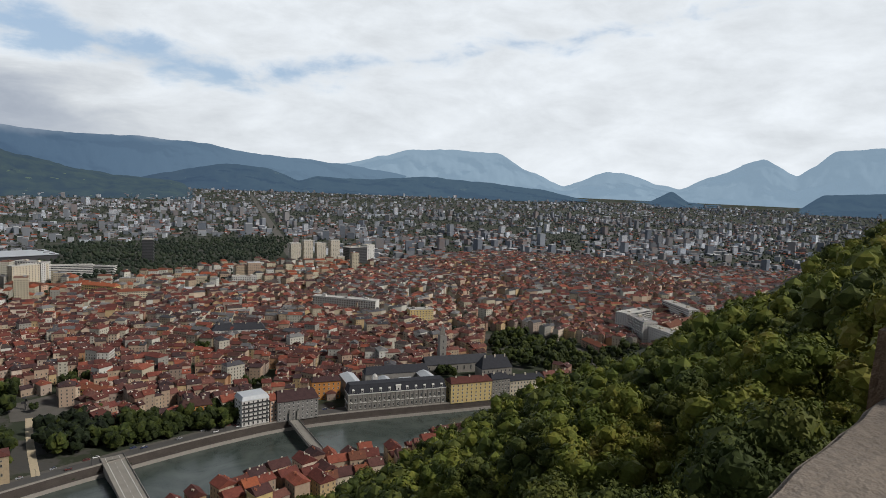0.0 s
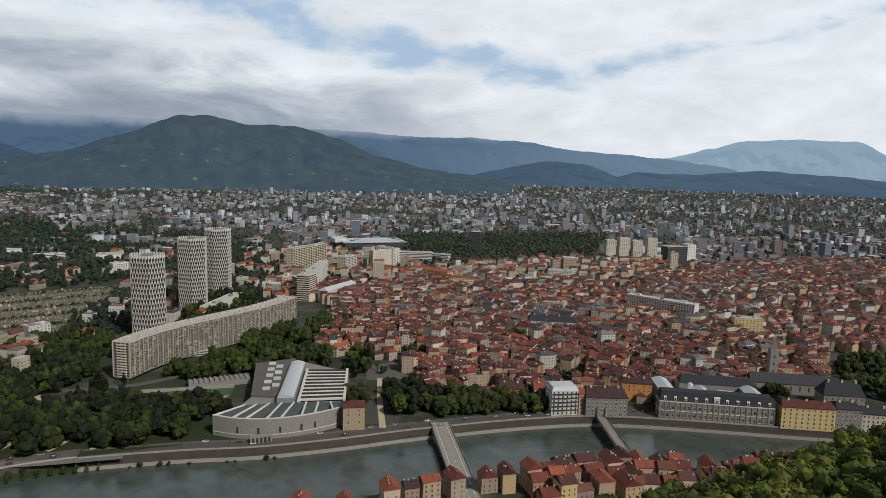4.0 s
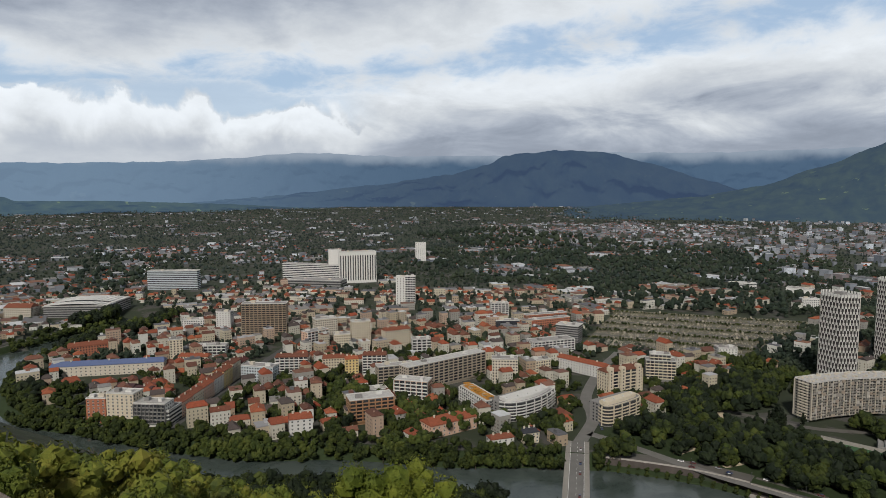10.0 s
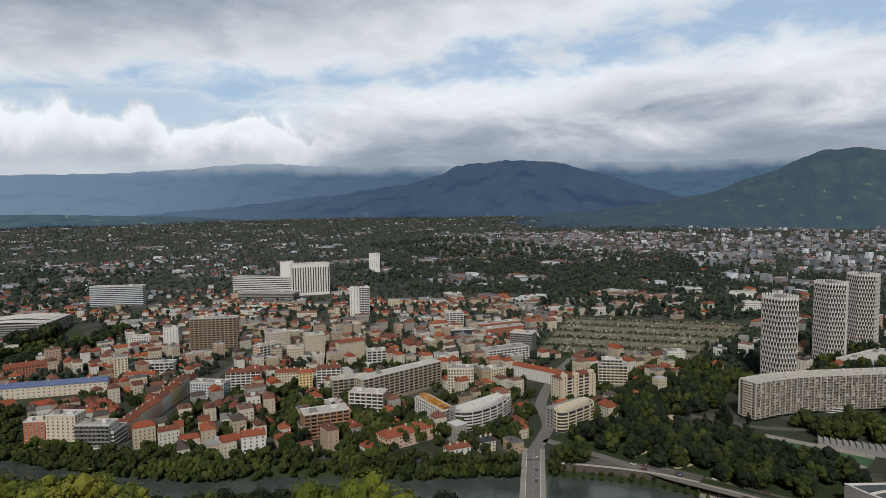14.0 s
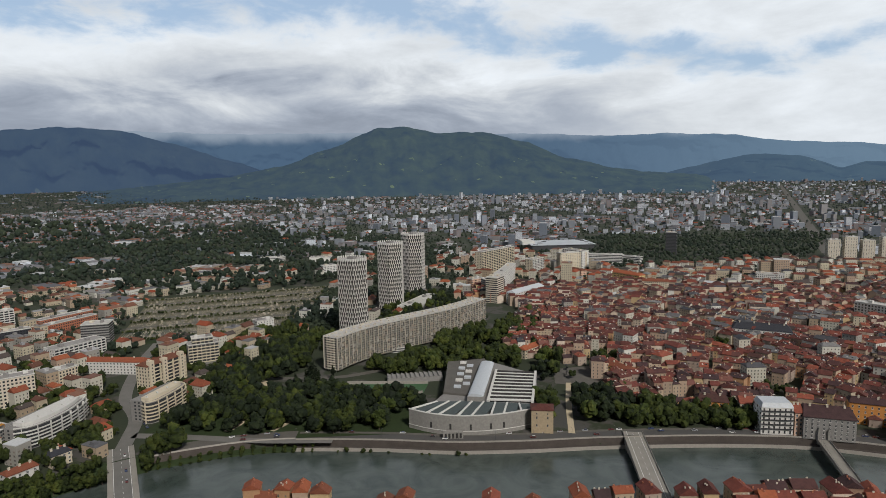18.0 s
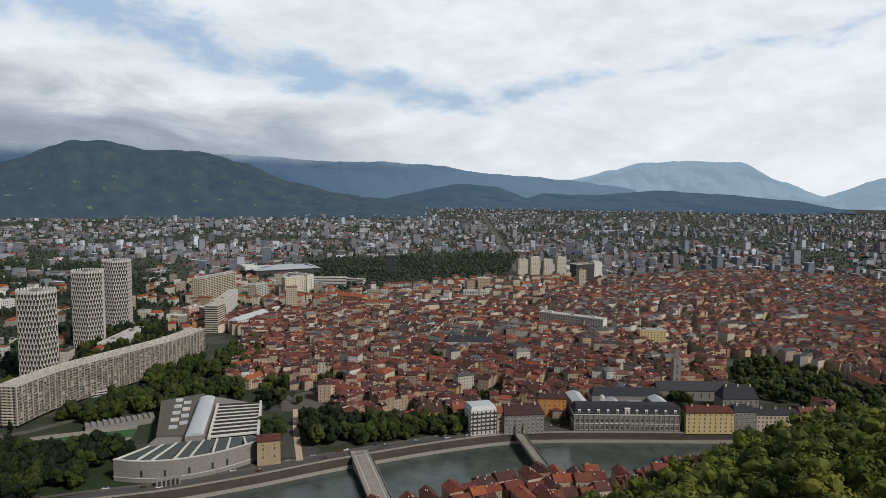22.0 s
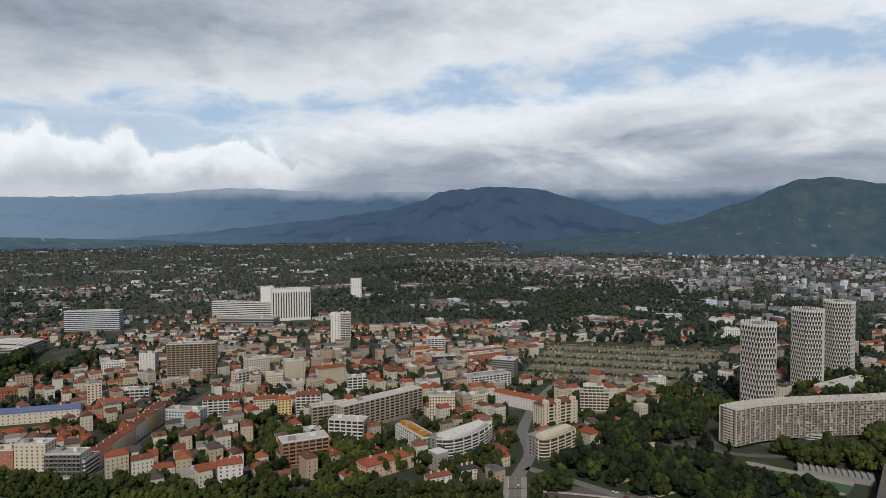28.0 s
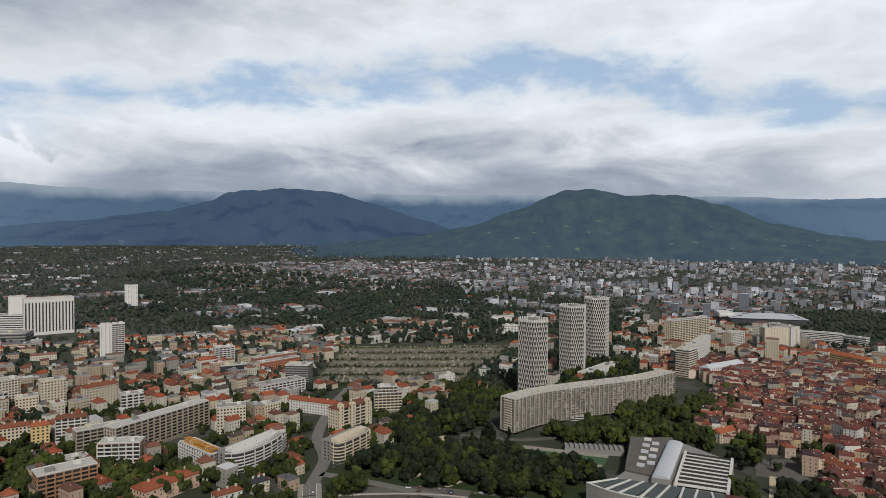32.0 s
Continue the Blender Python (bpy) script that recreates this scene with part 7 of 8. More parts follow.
    flats((-618, 14), (-676, 100), 15, 27, TAUPE, "large beige stepped apartment block", "balcony", 16, 9, TAUPE)
    flats((-640, -16), (-650, 22), 13, 22, TAUPE, "beige concrete flats with balconies", "balcony", 7, 7, TAUPE)
    flats((-536, -38), (-546, 0), 18, 22, TERRACOTTA, "brown stepped apartment building with balconies", "balcony", 7, 7, TERRACOTTA)
    flats((-500, 30), (-522, 70), 18, 11, PINK, "pink building with a broad red tiled roof", "windows", 9, 3, roof=R_RED, name="house")
    flats((-503, -84), (-507, -66), 14, 19, WHITE, "tall narrow white house with a red roof", "windows", 4, 6, roof=R_RED, name="house")
    flats((-478, 76), (-483, 95), 10, 7, WHITE, "small white villa with a red roof by the river", "windows", 4, 2, roof=R_RED, name="villa")
    flats((-484, 103), (-487, 116), 11, 9, CREAM, "small cream villa with a slate roof by the river", "windows", 4, 3, roof=SLATE, name="villa")
    flats((-560, -250), (-555, -225), 15, 27, CREAM, "cream apartment tower by the river bend", "windows", 6, 9)
    flats((-552, -224), (-547, -196), 15, 20, WHITE, "modern flats with grey glazed front", "balcony", 8, 6, GREYC)
    flats((-562, -268), (-561, -251), 14, 22, BRICK, "dark red brick flats by the river", "windows", 4, 7)
    b = flats((-708, -374), (-722, -258), 16, 12, BEIGE, "long low school with a blue metal roof", "windows", 24, 3, name="school", roof=BLUEROOF)
    flats((-895, -212), (-895, -150), 18, 46, BROWN, "broad brown apartment tower block", "balcony", 11, 15, BROWN)
    flats((-925, -255), (-922, -234), 14, 30, WHITE, "small white tower block", "windows", 5, 10)
    flats((-1134, 5), (-1133, 22), 16, 50, WHITE, "slim white residential tower", "windows", 3, 16)
    flats((-1134, 22), (-1133, 40), 16, 50, GREYC, "slim grey balconied residential tower", "balcony", 4, 16)
    flats((-708, 180), (-652, 225), 13, 13, WHITE, "long white school building with red tiled roof", "windows", 20, 4, roof=R_RED, name="school")
    flats((-702, 380), (-700, 402), 14, 18, WHITE, "white block standing alone among trees", "windows", 6, 6)
    b = flats((-1415, -118), (-1430, -37), 30, 69, WHITE, "tall white hospital block with vertical fins", "none", 20, 1, name="hospital")
    for i in range(15):
        vb = MB()
        vb.box(b.at(b.L * (i + 0.5) / 15, -0.1, 6), (2.4, 0.4, 56), b.rot)
        b.add("window_column", vb, [GLASS])
    flats((-1490, -256), (-1432, -120), 24, 38, WHITE, "white hospital wing with window rows", "bands", 26, 9, name="hospital")
    flats((-1452, -146), (-1452, -118), 20, 72, WHITE, "plain white hospital stair tower", "windows", 2, 2, name="hospital")
    flats((-1370, -225), (-1340, -110), 40, 16, GREYC, "low dark hospital building with a flat overhanging roof", "bands", 10, 3, name="hospital")
    flats((-1841, 66), (-1840, 97), 20, 56, WHITE, "white tower far up the valley", "windows", 5, 17)
    flats((-1360, -512), (-1356, -409), 20, 39, ZINCW, "green glazed office slab", "bands", 10, 10, name="office")
    b = flats((-1064, -566), (-1062, -466), 90, 18, GREYC, "large modern building with stacked decks", "bands", 10, 5, name="office")
    for k_, (d0, d1, rise) in enumerate(((4, 26, 3.0), (34, 60, 4.5), (66, 88, 3.0))):
        db = MB()
        for i in range(12):
            t0 = (i + 0.5) / 12
            z = rise * math.sin(math.pi * t0)
            db.box(b.at(b.L * t0, (d0 + d1) / 2, 18.6 + z), (b.L / 11.6, d1 - d0, 0.8), b.rot)
        b.add("roof_deck", db, [WHITE], "white curved roof deck")
    flats((-785, 893), (-792, 1000), 16, 44, CREAM, "tall curved cream apartment block", "balcony", 14, 14, CREAM)
    flats((-660, 803), (-718, 912), 15, 27, WHITE, "plain white apartment slab building", "windows", 22, 9)
    flats((-642, 741), (-628, 770), 20, 27, GREYC, "dark glazed office block", "bands", 8, 8, name="office")
    flats((-692, 1018), (-664, 1068), 16, 36, CREAM, "pale tower block with punched windows", "windows", 12, 12)
    flats((-720, 1120), (-640, 1160), 16, 22, WHITE, "white apartment slab near the park", "bands", 10, 7)
    flats((-650, 1374), (-628, 1380), 16, 50, METAL, "slim dark glass tower", "bands", 4, 15, name="office")
    flats((-213, 1480), (-176, 1518), 24, 38, METAL, "black glazed front between white end walls", "bands", 4, 10, name="office")
    flats((-176, 1518), (-160, 1534), 24, 42, WHITE, "white tower beside a black front", "windows", 3, 12)
    for i, (x, y) in enumerate(((-356, 1506), (-330, 1526), (-300, 1536), (-270, 1556))):
        flats((x, y), (x + 20, y + 12), 18, 40 + 6 * (i % 2), BEIGE, "one of four ochre-beige residential towers", "windows", 5, 14)
    flats((256, 838), (262, 790), 18, 33, WHITE, "white modernist apartment building", "balcony", 10, 10)
    flats((268, 792), (290, 735), 18, 28, WHITE, "long white apartment building on a boulevard", "windows", 16, 8)
    flats((300, 800), (360, 860), 18, 26, CREAM, "cream apartment building with tiled roof", "windows", 14, 7, roof=R_RED)
    for p0, p1, dep, h, wall, roof, style, label, name in EXTRAS:
        flats(p0, p1, dep, h, wall, label, style, max(3, int(math.hypot(p0[0] - p1[0], p0[1] - p1[1]) / 5)), None, None, name, roof)
    # coloured row along a straight street
    row = [(14, WHITE, None), (14, PINK, R_RED), (14.5, CREAM, R_RED), (15, PINK, R_RED), (16, WHITE, R_RED), (18, YELLOW, R_RED), (20, CREAM, R_RED), (15, CREAM, R_OLD)]
    for i, (h, wall, roof) in enumerate(row):
        t0, t1 = i / 8, (i + 0.985) / 8
        p = [(-548 - 169 * t, -193 + 30 * t) for t in (t0, t1)]
        b = Block("house", p[0], p[1], 12, h, wall, "rendered street house in a coloured row", "house", group="street row")
        if roof:
            b.pitched(roof, 3.0, 0, 0.4, 2)
            b.windows(int(h / 3), 3.0, 6, 1.1, 1.5, 1.0)
        else:
            b.flat_roof()
            b.bands(4, 3.3, 1.1, 1.6)
        b.sides(int(h / 3), 3.0)
    for i, h in enumerate((10, 11, 12)):         # the wing across the back court
        p = [(-612 - 6 * i, -216 - 19 * i), (-617 - 6 * i, -234 - 19 * i)]
        b = Block("house", p[0], p[1], 12, h, walls_back[i], "low rendered house wing with a brown tiled roof", "house", group="street row")
        b.pitched(R_OLD, 3.0, 0, 0.4, 1)
        b.windows(3, 3.1, 5, 1.1, 1.5, 1.0)
        b.sides(3, 3.1)


walls_back = [CREAM, BEIGE, CREAM]


def stadium():
    x0, y0 = -890, 1300
    mb = MB()
    mb.box((x0, y0, 0), (150, 95, 17), 0.85)
    ob = thing("stadium", mb, [METAL], "stadium with dark arching roof trusses and a white canopy", "stadium")
    ca, sa = math.cos(0.85), math.sin(0.85)
    for off in (-42, 42):
        ab = MB()
        k = 17
        prev = None
        for i in range(k):
            t = i / (k - 1)
            u, z = (t - 0.5) * 165, 12 + 22 * math.sin(math.pi * t)
            p = (x0 + u * ca - off * sa, y0 + u * sa + off * ca, z)
            if prev:
                m = [(a + b) / 2 for a, b in zip(p, prev)]
                ab.box((m[0], m[1], m[2] - 0.8), (11.5, 1.4, 1.6), 0.85)
            prev = p
        part("arch", ab, [METAL], ob, "dark steel arch")
    cb = MB()
    cb.box((x0, y0, 17), (156, 100, 1.2), 0.85)
    part("canopy", cb, [ZINC], ob, "pale metal stand roof")
    wb = MB()
    wb.box((x0 - 62 * ca - 30 * sa, y0 - 62 * sa, 15), (30, 60, 8), 0.85)
    part("stand", wb, [WHITE], ob)


def near_bank_houses():
    """Houses at the hill's foot whose roofs stand before the river."""
    s = 0.0
    step = 6.0
    i = 32
    while i < I_A - 8:
        x, y = RIVER[i]
        nx, ny = RN[i]
        w = rnd.uniform(8, 14)
        a, _ = azd(x, y)
        if rnd.random() < (0.50 if a > 36 else 0.30 if a > 26 else 0.08):
            i += 2
            continue
        for row in range(3 if a < 24 else 1):
            rot = math.atan2(-nx, ny) + (math.pi / 2 if rnd.random() < 0.35 else 0) + rnd.uniform(-0.12, 0.12)
            h = rnd.uniform(7.5, 14.5)
            o = 57 + row * 12.5 + rnd.uniform(-2, 2)
            px, py = x + nx * o, y + ny * o
            gz = max(0.0, hill(px, py))
            if gz > 14:
                continue
            wa, ro, wi, ch = MB(), MB(), MB(), MB()
            wide = w * rnd.uniform(0.8, 1.15)
            house_parts(wa, ro, wi, ch, px, py, gz - 1 if gz > 1 else 0, rot, wide, rnd.uniform(8.5, 11.5), h + 1, rnd.uniform(0.5, 0.72), chims=rnd.randint(2, 4))
            ob = thing("house", wa, [rnd.choice((W_OLD, W_OLD, W_OLD, W_OLD, CREAM, YELLOW))], "old riverside house with tiled roof and chimneys", "house", "houses at the foot of the hill")
            part("roof", ro, [R_RED if rnd.random() < (0.6 if a > 30 else 0.15) else R_OLD], ob, "clay tile roof")
            part("windows", wi, [PANES], ob, kind="stuff")
            split(ch, "chimney", [rnd.choice((BEIGE, BRICK))], ob)
        i += int(w / step) + 1


def bridge(name, a, b, width, label, kind):
    a, b = np.array(a, float), np.array(b, float)
    u = (b - a) / np.hypot(*(b - a))
    L = float(np.hypot(*(b - a)))
    v = np.array([-u[1], u[0]])
    rot = math.atan2(u[1], u[0])
    m = (a + b) / 2
    at = lambda s, o: (float(a[0] + u[0] * s + v[0] * o), float(a[1] + u[1] * s + v[1] * o))
    mb = MB()
    mb.box((*m, -1.3), (L, width, 1.4), rot)
    ob = thing(name, mb, [QUAYTOP], label, "bridge")
    rb = MB()
    rb.box((*m, 0.1), (L, width * 0.62, 0.06), rot)
    part("carriageway", rb, [BRIDGEROAD if kind == "road" else CONCRETEDECK], ob)
    for o in (-1, 1):
        kb = MB()
        kb.box((*at(L / 2, o * width * 0.405), 0.1), (L, width * 0.19, 0.18), rot)
        part("footway", kb, [CONCRETEDECK], ob)
        pb = MB()
        pb.box((*at(L / 2, o * width * 0.49), 0.2), (L, 0.25, 1.0), rot)
        part("railing", pb, [QUAYTOP], ob)
    if kind != "foot":
        for i in range(int(L / 8)):
            lb = MB()
            lb.box((*at(4 + 8 * i, 0), 0.165), (3.2, 0.18, 0.02), rot)
            part("lane_mark", lb, [PAINT], ob)
        for o in (-0.29, 0.29):
            lb = MB()
            lb.box((*at(L / 2, o * width), 0.165), (L, 0.3, 0.02), rot)
            part("edge_line", lb, [PAINT], ob)
        for s in (0.3, 0.68) if kind == "road" else ():
            pb = MB()
            pb.box((*at(L * s, 0), -13), (4.0, width * 0.95, 12), rot)
            part("pier", pb, [QUAY], ob)
    if kind == "arch":
        for o in (-0.45, 0.45):
            ab = MB()
            for i in range(14):
                t = (i + 0.5) / 14
                z = -9 + 7.2 * math.sin(math.pi * t)
                ab.box((*at(L * t, o * width), z), (L / 13.5, 1.2, 1.0 - z - 1.5), rot)
            part("arch", ab, [QUAYTOP], ob)
    elif kind == "foot":
        for s in (0.04, 0.96):
            for o in (-1, 1):
                tb = MB()
                tb.box((*at(L * s, o * width * 0.42), -3), (1.6, 1.2, 11), rot)
                tb.gable((*at(L * s, o * width * 0.42), 8), 1.8, 1.4, 0.9, rot, 0.1, 0.2)
                part("pylon", tb, [STONE], ob, "stone portal pillar")
        for o in (-1, 1):
            cb = MB()
            for i in range(20):
                t = (i + 0.5) / 20
                z = 1.4 + 6.0 * (2 * t - 1) ** 2
                cb.box((*at(L * t, o * width * 0.44), z), (L / 19.5, 0.12, 0.14), rot)
                cb.box((*at(L * t, o * width * 0.44), 0.2), (0.07, 0.07, z - 0.1), rot)
            part("cable", cb, [METAL], ob, "suspension cable with hangers")
    return ob


def bridges():
    bridge("road_bridge", (-486, 147.5), (-346, 104), 18, "two-lane concrete road bridge with pale parapets", "road")
    bridge("stone_bridge", (-224, 426), (-146, 324), 15, "broad arched bridge with wide footways", "arch")
    bridge("footbridge", (-117, 508), (-70, 425), 8.0, "narrow suspension footbridge with stone portals", "foot")


def roads_and_paths():
    def strip(name, pts, w, mat, label, z=0.12, cat="road"):
        ln = spline(pts, 6)
        return sweep(ln, [(-w / 2, z), (w / 2, z)], name, [mat], label, None, cat)
    strip("road", [(-478, 145), (-504, 160), (-530, 174), (-552, 180), (-600, 190), (-690, 235), (-760, 280), (-800, 300)], 11, BRIDGEROAD, "asphalt street running from the bridge")
    strip("road", [(-502, 162), (-470, 188), (-420, 225), (-380, 262)], 9, BRIDGEROAD, "river road along the park")
    strip("road", [(-545, -192), (-640, -176), (-730, -160), (-900, -120), (-1130, -40)], 9, ASPHALT, "straight street between house rows")
    strip("promenade", [(-256, 393), (-290, 440), (-322, 488)], 5, SAND, "pale gravel promenade", 0.16, "path")
    mb = MB()
    mb.prism([(-330, 478), (-306, 492), (-300, 520), (-335, 545), (-356, 512)], -0.2, 0.15)
    thing("paved_square", mb, [PAVING], "pale paved square at the end of the promenade", "square", kind="structure")
    mb = MB()
    mb.box((-528, -204, -7.2), (14, 4, 0.8), 0.9)
    po = thing("pontoon", mb, [PAINT], "small white landing stage on the river", "pontoon")
    gb = MB()
    gb.box((-534, -198, -6.6), (1.6, 9, 0.3), 0.9)
    part("gangway", gb, [BRICK], po, "red gangway")
    strip("path", [(-455, 215), (-480, 260), (-520, 290), (-560, 300)], 6, SAND, "pale path through the park", 0.13, "path")
    strip("path", [(-430, 240), (-440, 290), (-420, 340)], 4, SAND, "narrow park path", 0.13, "path")
    strip("road", [(-560, 290), (-500, 350), (-480, 400), (-440, 470)], 8, PAVING, "pale service road by the curved slab", 0.13)
    av = []
    for y in range(1600, 7200, 100):
        x = -398 + (1667 - y) * 0.323
        X, Y, Z, s = far(x, y)
        av.append((X - 13 * s, Y - 4 * s, Z + 0.3, X + 13 * s, Y + 4 * s, Z + 0.3))
    ab = MB()
    for p, q in zip(av, av[1:]):
        ab.face([p[:3], p[3:], q[3:], q[:3]])
    thing("avenue", ab, [PAVING], "long straight pale avenue across the plain", "road", kind="structure")
    mb = MB()
    mb.prism([(-474, 346), (-418, 398), (-402, 376), (-446, 330)], -0.2, 0.15)
    thing("sports_pitch", mb, [PITCH], "dark green walled sports pitch", "pitch", kind="structure")
    wb = MB()
    for a, b in (((-474, 346), (-418, 398)), ((-402, 376), (-446, 330)), ((-446, 330), (-474, 346))):
        m = ((a[0] + b[0]) / 2, (a[1] + b[1]) / 2)
        wb.box((*m, 0), (math.hypot(b[0] - a[0], b[1] - a[1]), 0.8, 3.0), math.atan2(b[1] - a[1], b[0] - a[0]))
    thing("wall", wb, [QUAYTOP], "pale retaining wall round the pitch", "wall", kind="structure")
    mb = MB()
    mb.prism([(-500, 165), (-405, 245), (-280, 385), (-300, 440), (-400, 340), (-440, 330), (-520, 300), (-560, 260)], -0.3, 0.06)
    thing("lawn", mb, [LAWN], "park lawn under the trees", "lawn", kind="structure")
    # dark steel sculpture on the square
    sb = MB()
    x, y = -336, 505
    for dx_, dz_, w, h, r in ((0, 0, 0.8, 7, 0), (-1.4, 5, 3.4, 2.2, 0.4), (1.2, 7.4, 3.0, 2.0, -0.5), (-0.6, 9.4, 2.2, 2.0, 0.9), (0.6, 3.4, 2.0, 1.4, 1.4)):
        sb.box((x + dx_, y, dz_), (w, 0.35, h), r)
    thing("sculpture", sb, [METAL], "tall dark steel sculpture on the paved square", "sculpture")


def cemetery():
    o, u, v = np.array((-798., 243.)), np.array((-246., 138.)), np.array((87., 168.))
    w2 = np.array((-914., 660.))
    mb = MB()
    mb.prism([tuple(o), tuple(o + u), tuple(w2), tuple(o + v)], -0.3, 0.10)
    thing("cemetery_ground", mb, [GRAVEL], "gravelled cemetery ground", "ground", kind="structure")
    gb, hb = MB(), MB()
    quad = lambda s, t: (o + u * s) * (1 - t) + (o + v + (w2 - o - v) * s) * t
    ns, nt = 44, 76
    for i in range(ns):
        for j in range(nt):
            if i % 8 in (0, 1, 4) or j % 12 == 0 or rnd.random() < 0.08:
                continue
            p = quad((i + 0.5) / ns, (j + 0.5) / nt)
            r = math.atan2(v[1], v[0])
            if rnd.random() < 0.12:
                gb.box((p[0], p[1], 0), (2.6, 2.2, rnd.uniform(2, 3.4)), r)
            else:
                gb.box((p[0], p[1], 0), (1.4, 3.6, rnd.uniform(0.5, 1.1)), r)
    g = thing("graves", gb, [GRAVE], "rows of stone graves and small tombs", "graves", kind="stuff")
    qs = []
    for i in range(0, ns + 1):
        for j in range(nt):
            if (i % 8 == 0 and rnd.random() < 0.95) or (i % 8 == 1 and rnd.random() < 0.35) or rnd.random() < 0.004:
                p = quad((i + rnd.uniform(0.35, 0.65)) / ns, (j + rnd.random()) / nt)
                qs.append((p[0], p[1], 0, rnd.uniform(0.35, 0.75)))
    forest("cemetery_hedges", WOOD_CROWNS, qs, L_CITY, "clipped hedges and small trees between the graves")
    for i in range(4, ns, 8):
        pb = MB()
        c0, c1, c2, c3 = [quad((i + e) / ns, t) for e, t in ((0.0, 0.0), (1.3, 0.0), (1.3, 1.0), (0.0, 1.0))]
        pb.prism([tuple(c0), tuple(c1), tuple(c2), tuple(c3)], 0.0, 0.16)
        thing("path", pb, [PAVING], "pale gravel path between the graves", "path", kind="structure")
    pb = MB()
    pb.prism([(-790, 238), (-760, 290), (-815, 330), (-850, 275)], 0.0, 0.14)
    thing("lawn", pb, [LAWN], "bright square of lawn beside the graves", "lawn", kind="structure")


def cars():
    def car_mesh():
        body, cabin, wheel = MB(), MB(), MB()
        prof = [(-2.1, 0.35), (2.1, 0.35), (2.15, 0.75), (1.2, 0.95), (-1.9, 1.0), (-2.15, 0.8)]
        n = len(prof)
        body.solid([(x, y, z) for y in (-0.85, 0.85) for x, z in prof], [tuple(range(n - 1, -1, -1)), tuple(range(n, 2 * n))] + [(i, (i + 1) % n, n + (i + 1) % n, n + i) for i in range(n)])
        cp = [(-1.7, 0.98), (1.0, 0.95), (0.4, 1.45), (-1.3, 1.47)]
        cabin.solid([(x, y * (0.78 if z < 1.2 else 0.66), z) for y in (-1, 1) for x, z in cp], [(3, 2, 1, 0), (4, 5, 6, 7), (0, 1, 5, 4), (1, 2, 6, 5), (2, 3, 7, 6), (3, 0, 4, 7)], [1, 1, 1, 1, 0, 1])
        k = 10
        wheel.solid([(0.32 * math.cos(2 * math.pi * i / k), y, 0.32 * math.sin(2 * math.pi * i / k)) for y in (-0.1, 0.1) for i in range(k)],
                    [tuple(range(k)), tuple(range(2 * k - 1, k - 1, -1))] + [(i, k + i, k + (i + 1) % k, (i + 1) % k) for i in range(k)])
        return body.mesh("body", [CARP]), cabin.mesh("cabin", [CARP, GLASS]), wheel.mesh("wheel", [TYRE])
    body, cabin, wheel = car_mesh()
    first = tagged(new("car", None), "parked or driving small car on the riverside road", "car", "cars along the river")
    for nm, me, places in (("body", body, [(0, 0, 0)]), ("cabin", cabin, [(0, 0, 0)]), ("wheel", wheel, [(x, y, 0.32) for x in (-1.3, 1.3) for y in (-0.8, 0.8)])):
        for p in places:
            q = new(nm, me)
            q.parent = first
            q.location = p
    spots = []
    for i in range(40, I_A - 4):
        for lane, dirn in ((-49.5, 0), (-53.0, 180), (-57, 0)):
            if rnd.random() < (0.10 if lane > -55 else 0.24):
                (x, y), (nx, ny) = RIVER[i], RN[i]
                spots.append((x + nx * lane, y + ny * lane, 0.08, math.degrees(math.atan2(-nx, ny)) + dirn))
    for t in (0.12, 0.3, 0.42, 0.66):
        spots.append((-486 + 140 * t, 147.5 - 43.5 * t + 2.6, 0.17, -17))
    for t in (0.0, 0.1, 0.22, 0.34, 0.5, 0.6, 0.72):
        spots.append((-510 - 95 * t, 172 + 16 * t + 3.5, 0.14, 170))
    first.matrix_basis = pose(*spots[0][:3], 0, 0, spots[0][3])
    for x, y, z, r in spots[1:]:
        copy_thing(first, pose(x, y, z, 0, 0, r))


def lamp_posts():
    for i in range(44, I_A - 2, 5):
        (x, y), (nx, ny) = RIVER[i], RN[i]
        mb = MB()
        mb.box((x - nx * 46.2, y - ny * 46.2, 0), (0.16, 0.16, 7.5), 0)
        mb.box((x - nx * 47.0, y - ny * 47.0, 7.4), (0.12, 1.8, 0.12), math.atan2(-nx, ny))
        ob = thing("street_lamp", mb, [METAL], "slim dark street lamp on the quay", "street lamp", "quay lamps")
        hb = MB()
        hb.box((x - nx * 47.8, y - ny * 47.8, 7.25), (0.3, 0.7, 0.18), math.atan2(-nx, ny))
        part("lamp_head", hb, [GREYC], ob)

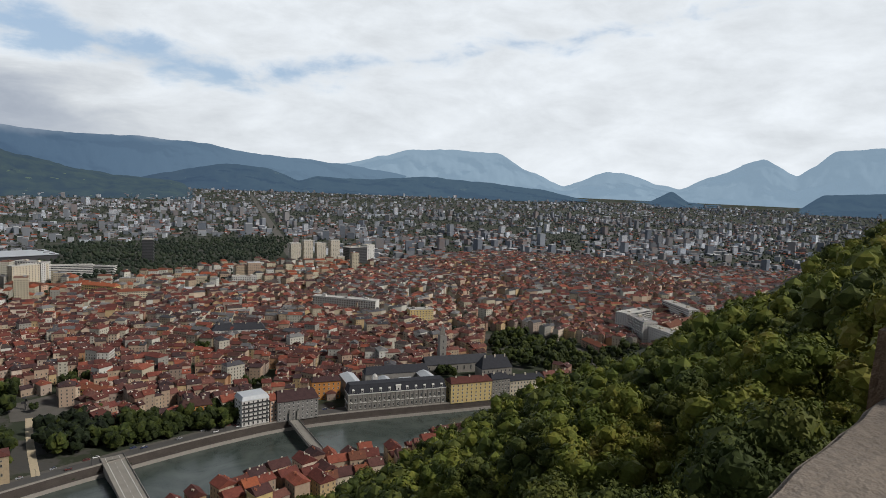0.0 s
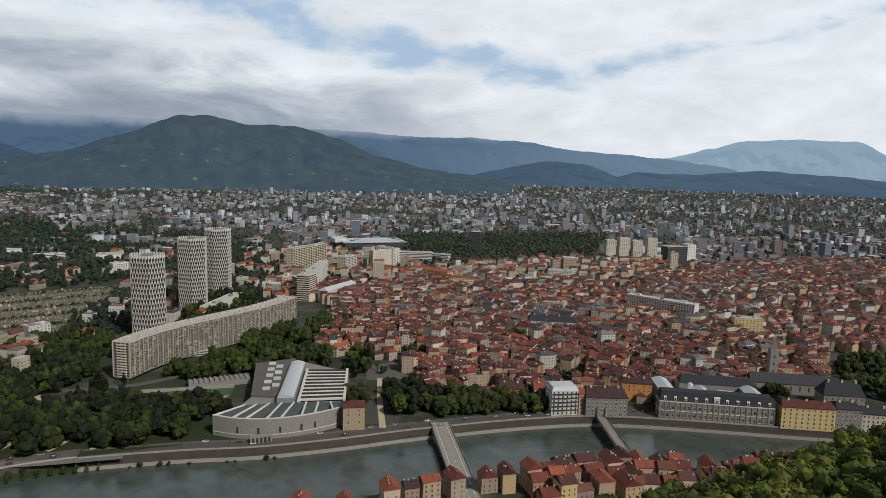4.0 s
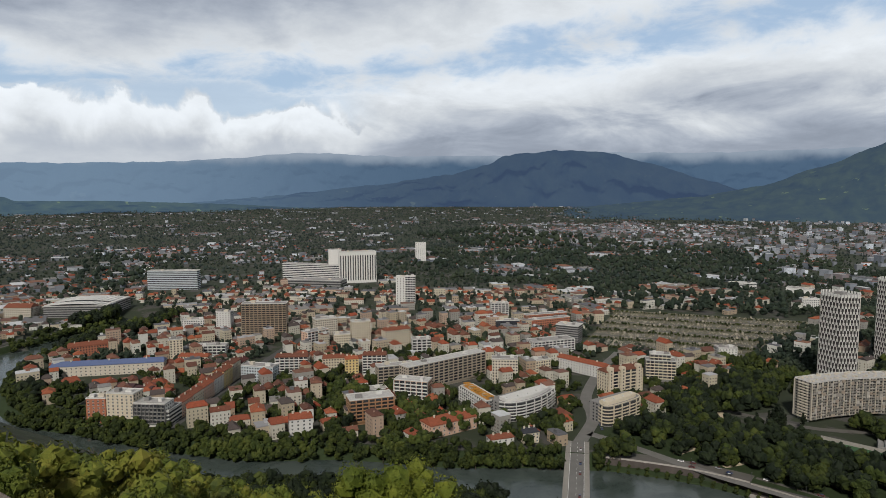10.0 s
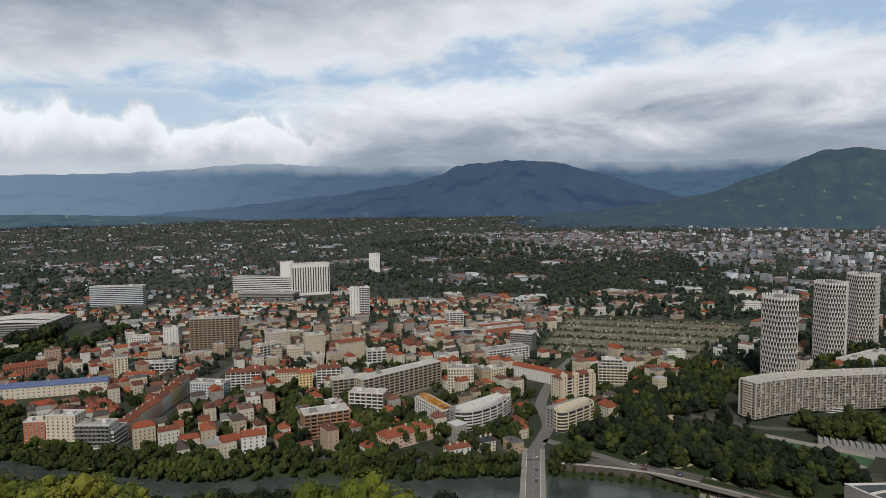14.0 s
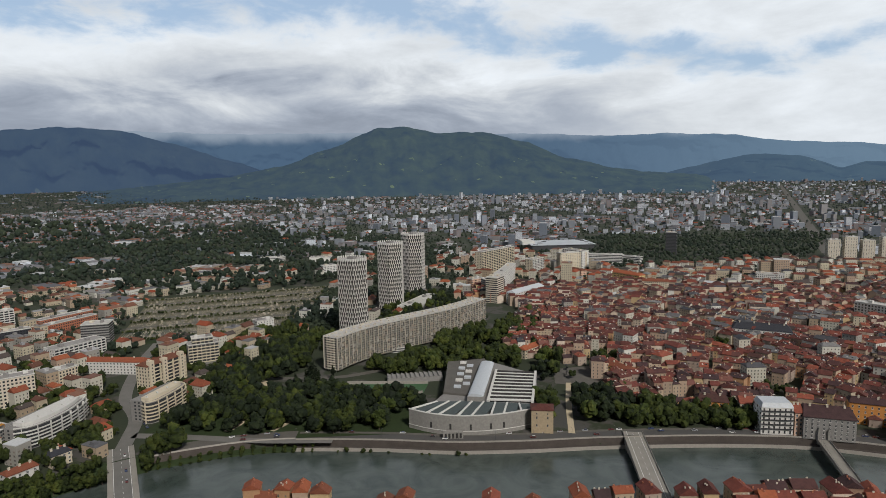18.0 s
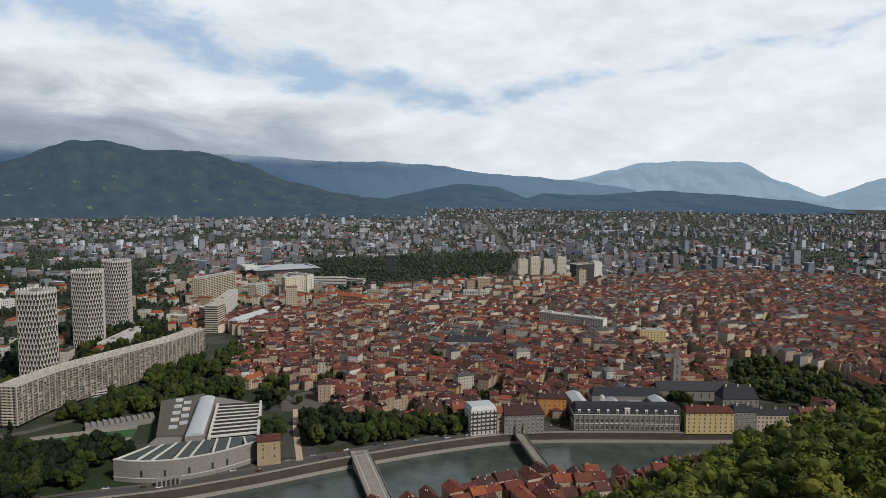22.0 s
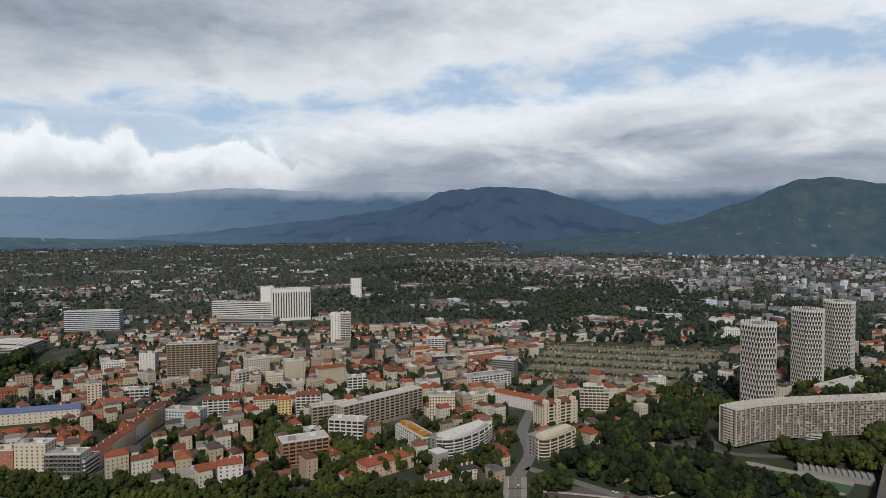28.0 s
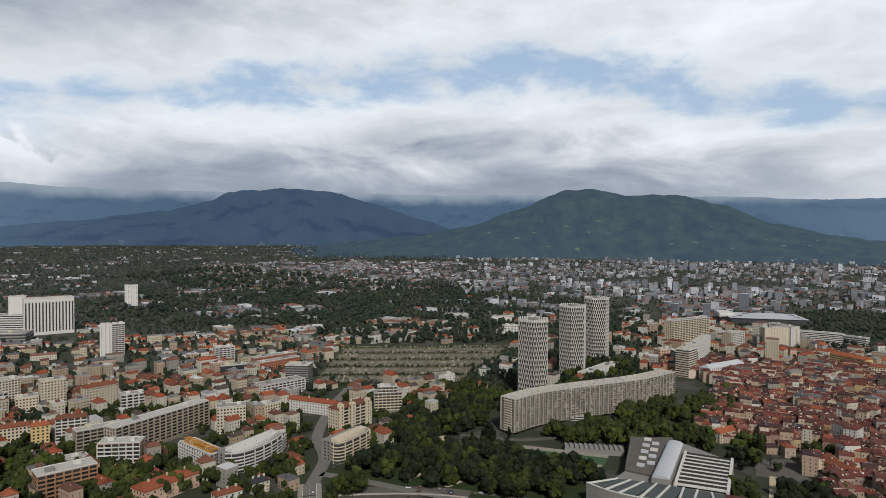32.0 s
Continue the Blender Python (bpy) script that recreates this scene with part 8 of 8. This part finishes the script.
# ---- the stone lookout round the camera ----
def rough_block(name, poly, z0, z1, mat, label, category, cuts=5, amp=0.03, bev=0.05, seed=0, kind=""):
    bm = bmesh.new()
    vs = [bm.verts.new((x, y, z0)) for x, y in poly]
    f = bm.faces.new(vs)
    ext = bmesh.ops.extrude_face_region(bm, geom=[f])
    for v in ext["geom"]:
        if isinstance(v, bmesh.types.BMVert):
            v.co.z = z1
    bmesh.ops.recalc_face_normals(bm, faces=bm.faces)
    bmesh.ops.bevel(bm, geom=list(bm.edges), offset=bev, segments=2, affect="EDGES")
    bmesh.ops.triangulate(bm, faces=[q for q in bm.faces if len(q.verts) > 4])
    for _ in range(cuts):
        long_ = [e for e in bm.edges if e.calc_length() > 0.12]
        if not long_ or len(bm.faces) > 30000:
            break
        bmesh.ops.subdivide_edges(bm, edges=long_, cuts=1, use_grid_fill=True)
    for v in bm.verts:
        n = noise.fractal(v.co * 2.2 + Vector((seed, 0, 0)), 1.0, 2.0, 5)
        v.co += (v.normal if v.normal.length else Vector((0, 0, 1))) * n * amp
    me = bpy.data.meshes.new(name)
    bm.to_mesh(me)
    bm.free()
    me.materials.append(mat)
    return tagged(new(name, me), label, category, kind=kind)


def ring(az, r):
    return polar(r, az)


def lookout():
    top = EYE - 0.73
    u57 = np.array(polar(1, 57))
    u44 = np.array(polar(1, 43.8))
    # where the two front edges of the sill meet
    A = np.array([u57, u44])
    meet = np.linalg.solve(A, np.array([0.82, 0.51]))
    left_end = np.array(polar(1, 57)) * 0.82 + np.array(polar(1, 147)) * 4.2
    right_end = np.array(polar(1, 43.8)) * 0.51 + np.array(polar(1, -46.2)) * 5.0
    backl, backr = np.array(polar(4.0, 170)), np.array(polar(5.0, -92))
    rough_block("sill_wall", [tuple(meet), tuple(right_end), tuple(right_end - u44 * 0.42), tuple(meet - (u57 + u44) * 0.22), tuple(left_end - u57 * 0.5), tuple(left_end)], top - 2.2, top, ROCK,
                "pale weathered stone parapet of the lookout", "parapet", 6, 0.018, 0.02, 3, "structure")
    def jamb(a0, r0, a1, r1, z1, seed):
        p, q = np.array(polar(r0, a0)), np.array(polar(r1, a1))
        d = (p + q) / 2
        d = d / np.hypot(*d)
        ob = rough_block("jamb", [tuple(p), tuple(q), tuple(q + d * 0.9), tuple(p + d * 0.7)], top - 0.2, z1, JAMB, "dark rough stone jamb of the opening", "jamb", 6, 0.035, 0.03, seed, "structure")
        side = np.array(polar(1, a0 + (90 if a0 > 0 else -90)))
        for v in ob.data.vertices:       # it leans back from the opening
            k = (v.co.z - top) * 0.068
            v.co.x, v.co.y = v.co.x + side[0] * k, v.co.y + side[1] * k
        return ob
    jamb(123.4, 2.1, 160, 1.9, EYE + 2.2, 8)
    jamb(-35.0, 2.9, -70, 2.6, EYE - 0.47, 15)
    # the masonry below, back wall and floor of the lookout
    fb = MB()
    fb.prism([polar(3.0, a) for a in range(130, 330, 20)] + [tuple(meet * 0.8)], EYE - 30, EYE - 1.75)
    thing("retaining_wall", fb, [JAMB], "rough masonry base under the lookout", "wall", kind="structure")
    mb = MB()
    for a0, a1 in ((160, 190), (190, 220), (220, 250), (250, 290)):
        p, q = np.array(polar(2.6, a0)), np.array(polar(2.6, a1))
        m, u = (p + q) / 2, q - p
        mb.box((m[0], m[1], EYE - 3), (np.hypot(*u) + 0.4, 0.4, 2.2), math.atan2(u[1], u[0]))
    thing("wall_back", mb, [JAMB], "low stone wall behind the lookout", "wall", kind="structure")
    mb = MB()
    mb.prism([polar(3.2, a) for a in range(130, 330, 20)] + [tuple(meet)], EYE - 1.75, EYE - 1.6)
    thing("floor", mb, [ROCK], "worn stone floor of the lookout", "floor", kind="structure")

# ---- put it together ----
lookout()
old_town()
new_town()
towers()
curved_slab()
museum()
courthouse()
quay_houses()
modern_blocks()
stadium()
near_bank_houses()
bridges()
roads_and_paths()
cemetery()
cars()
lamp_posts()
plant_all()
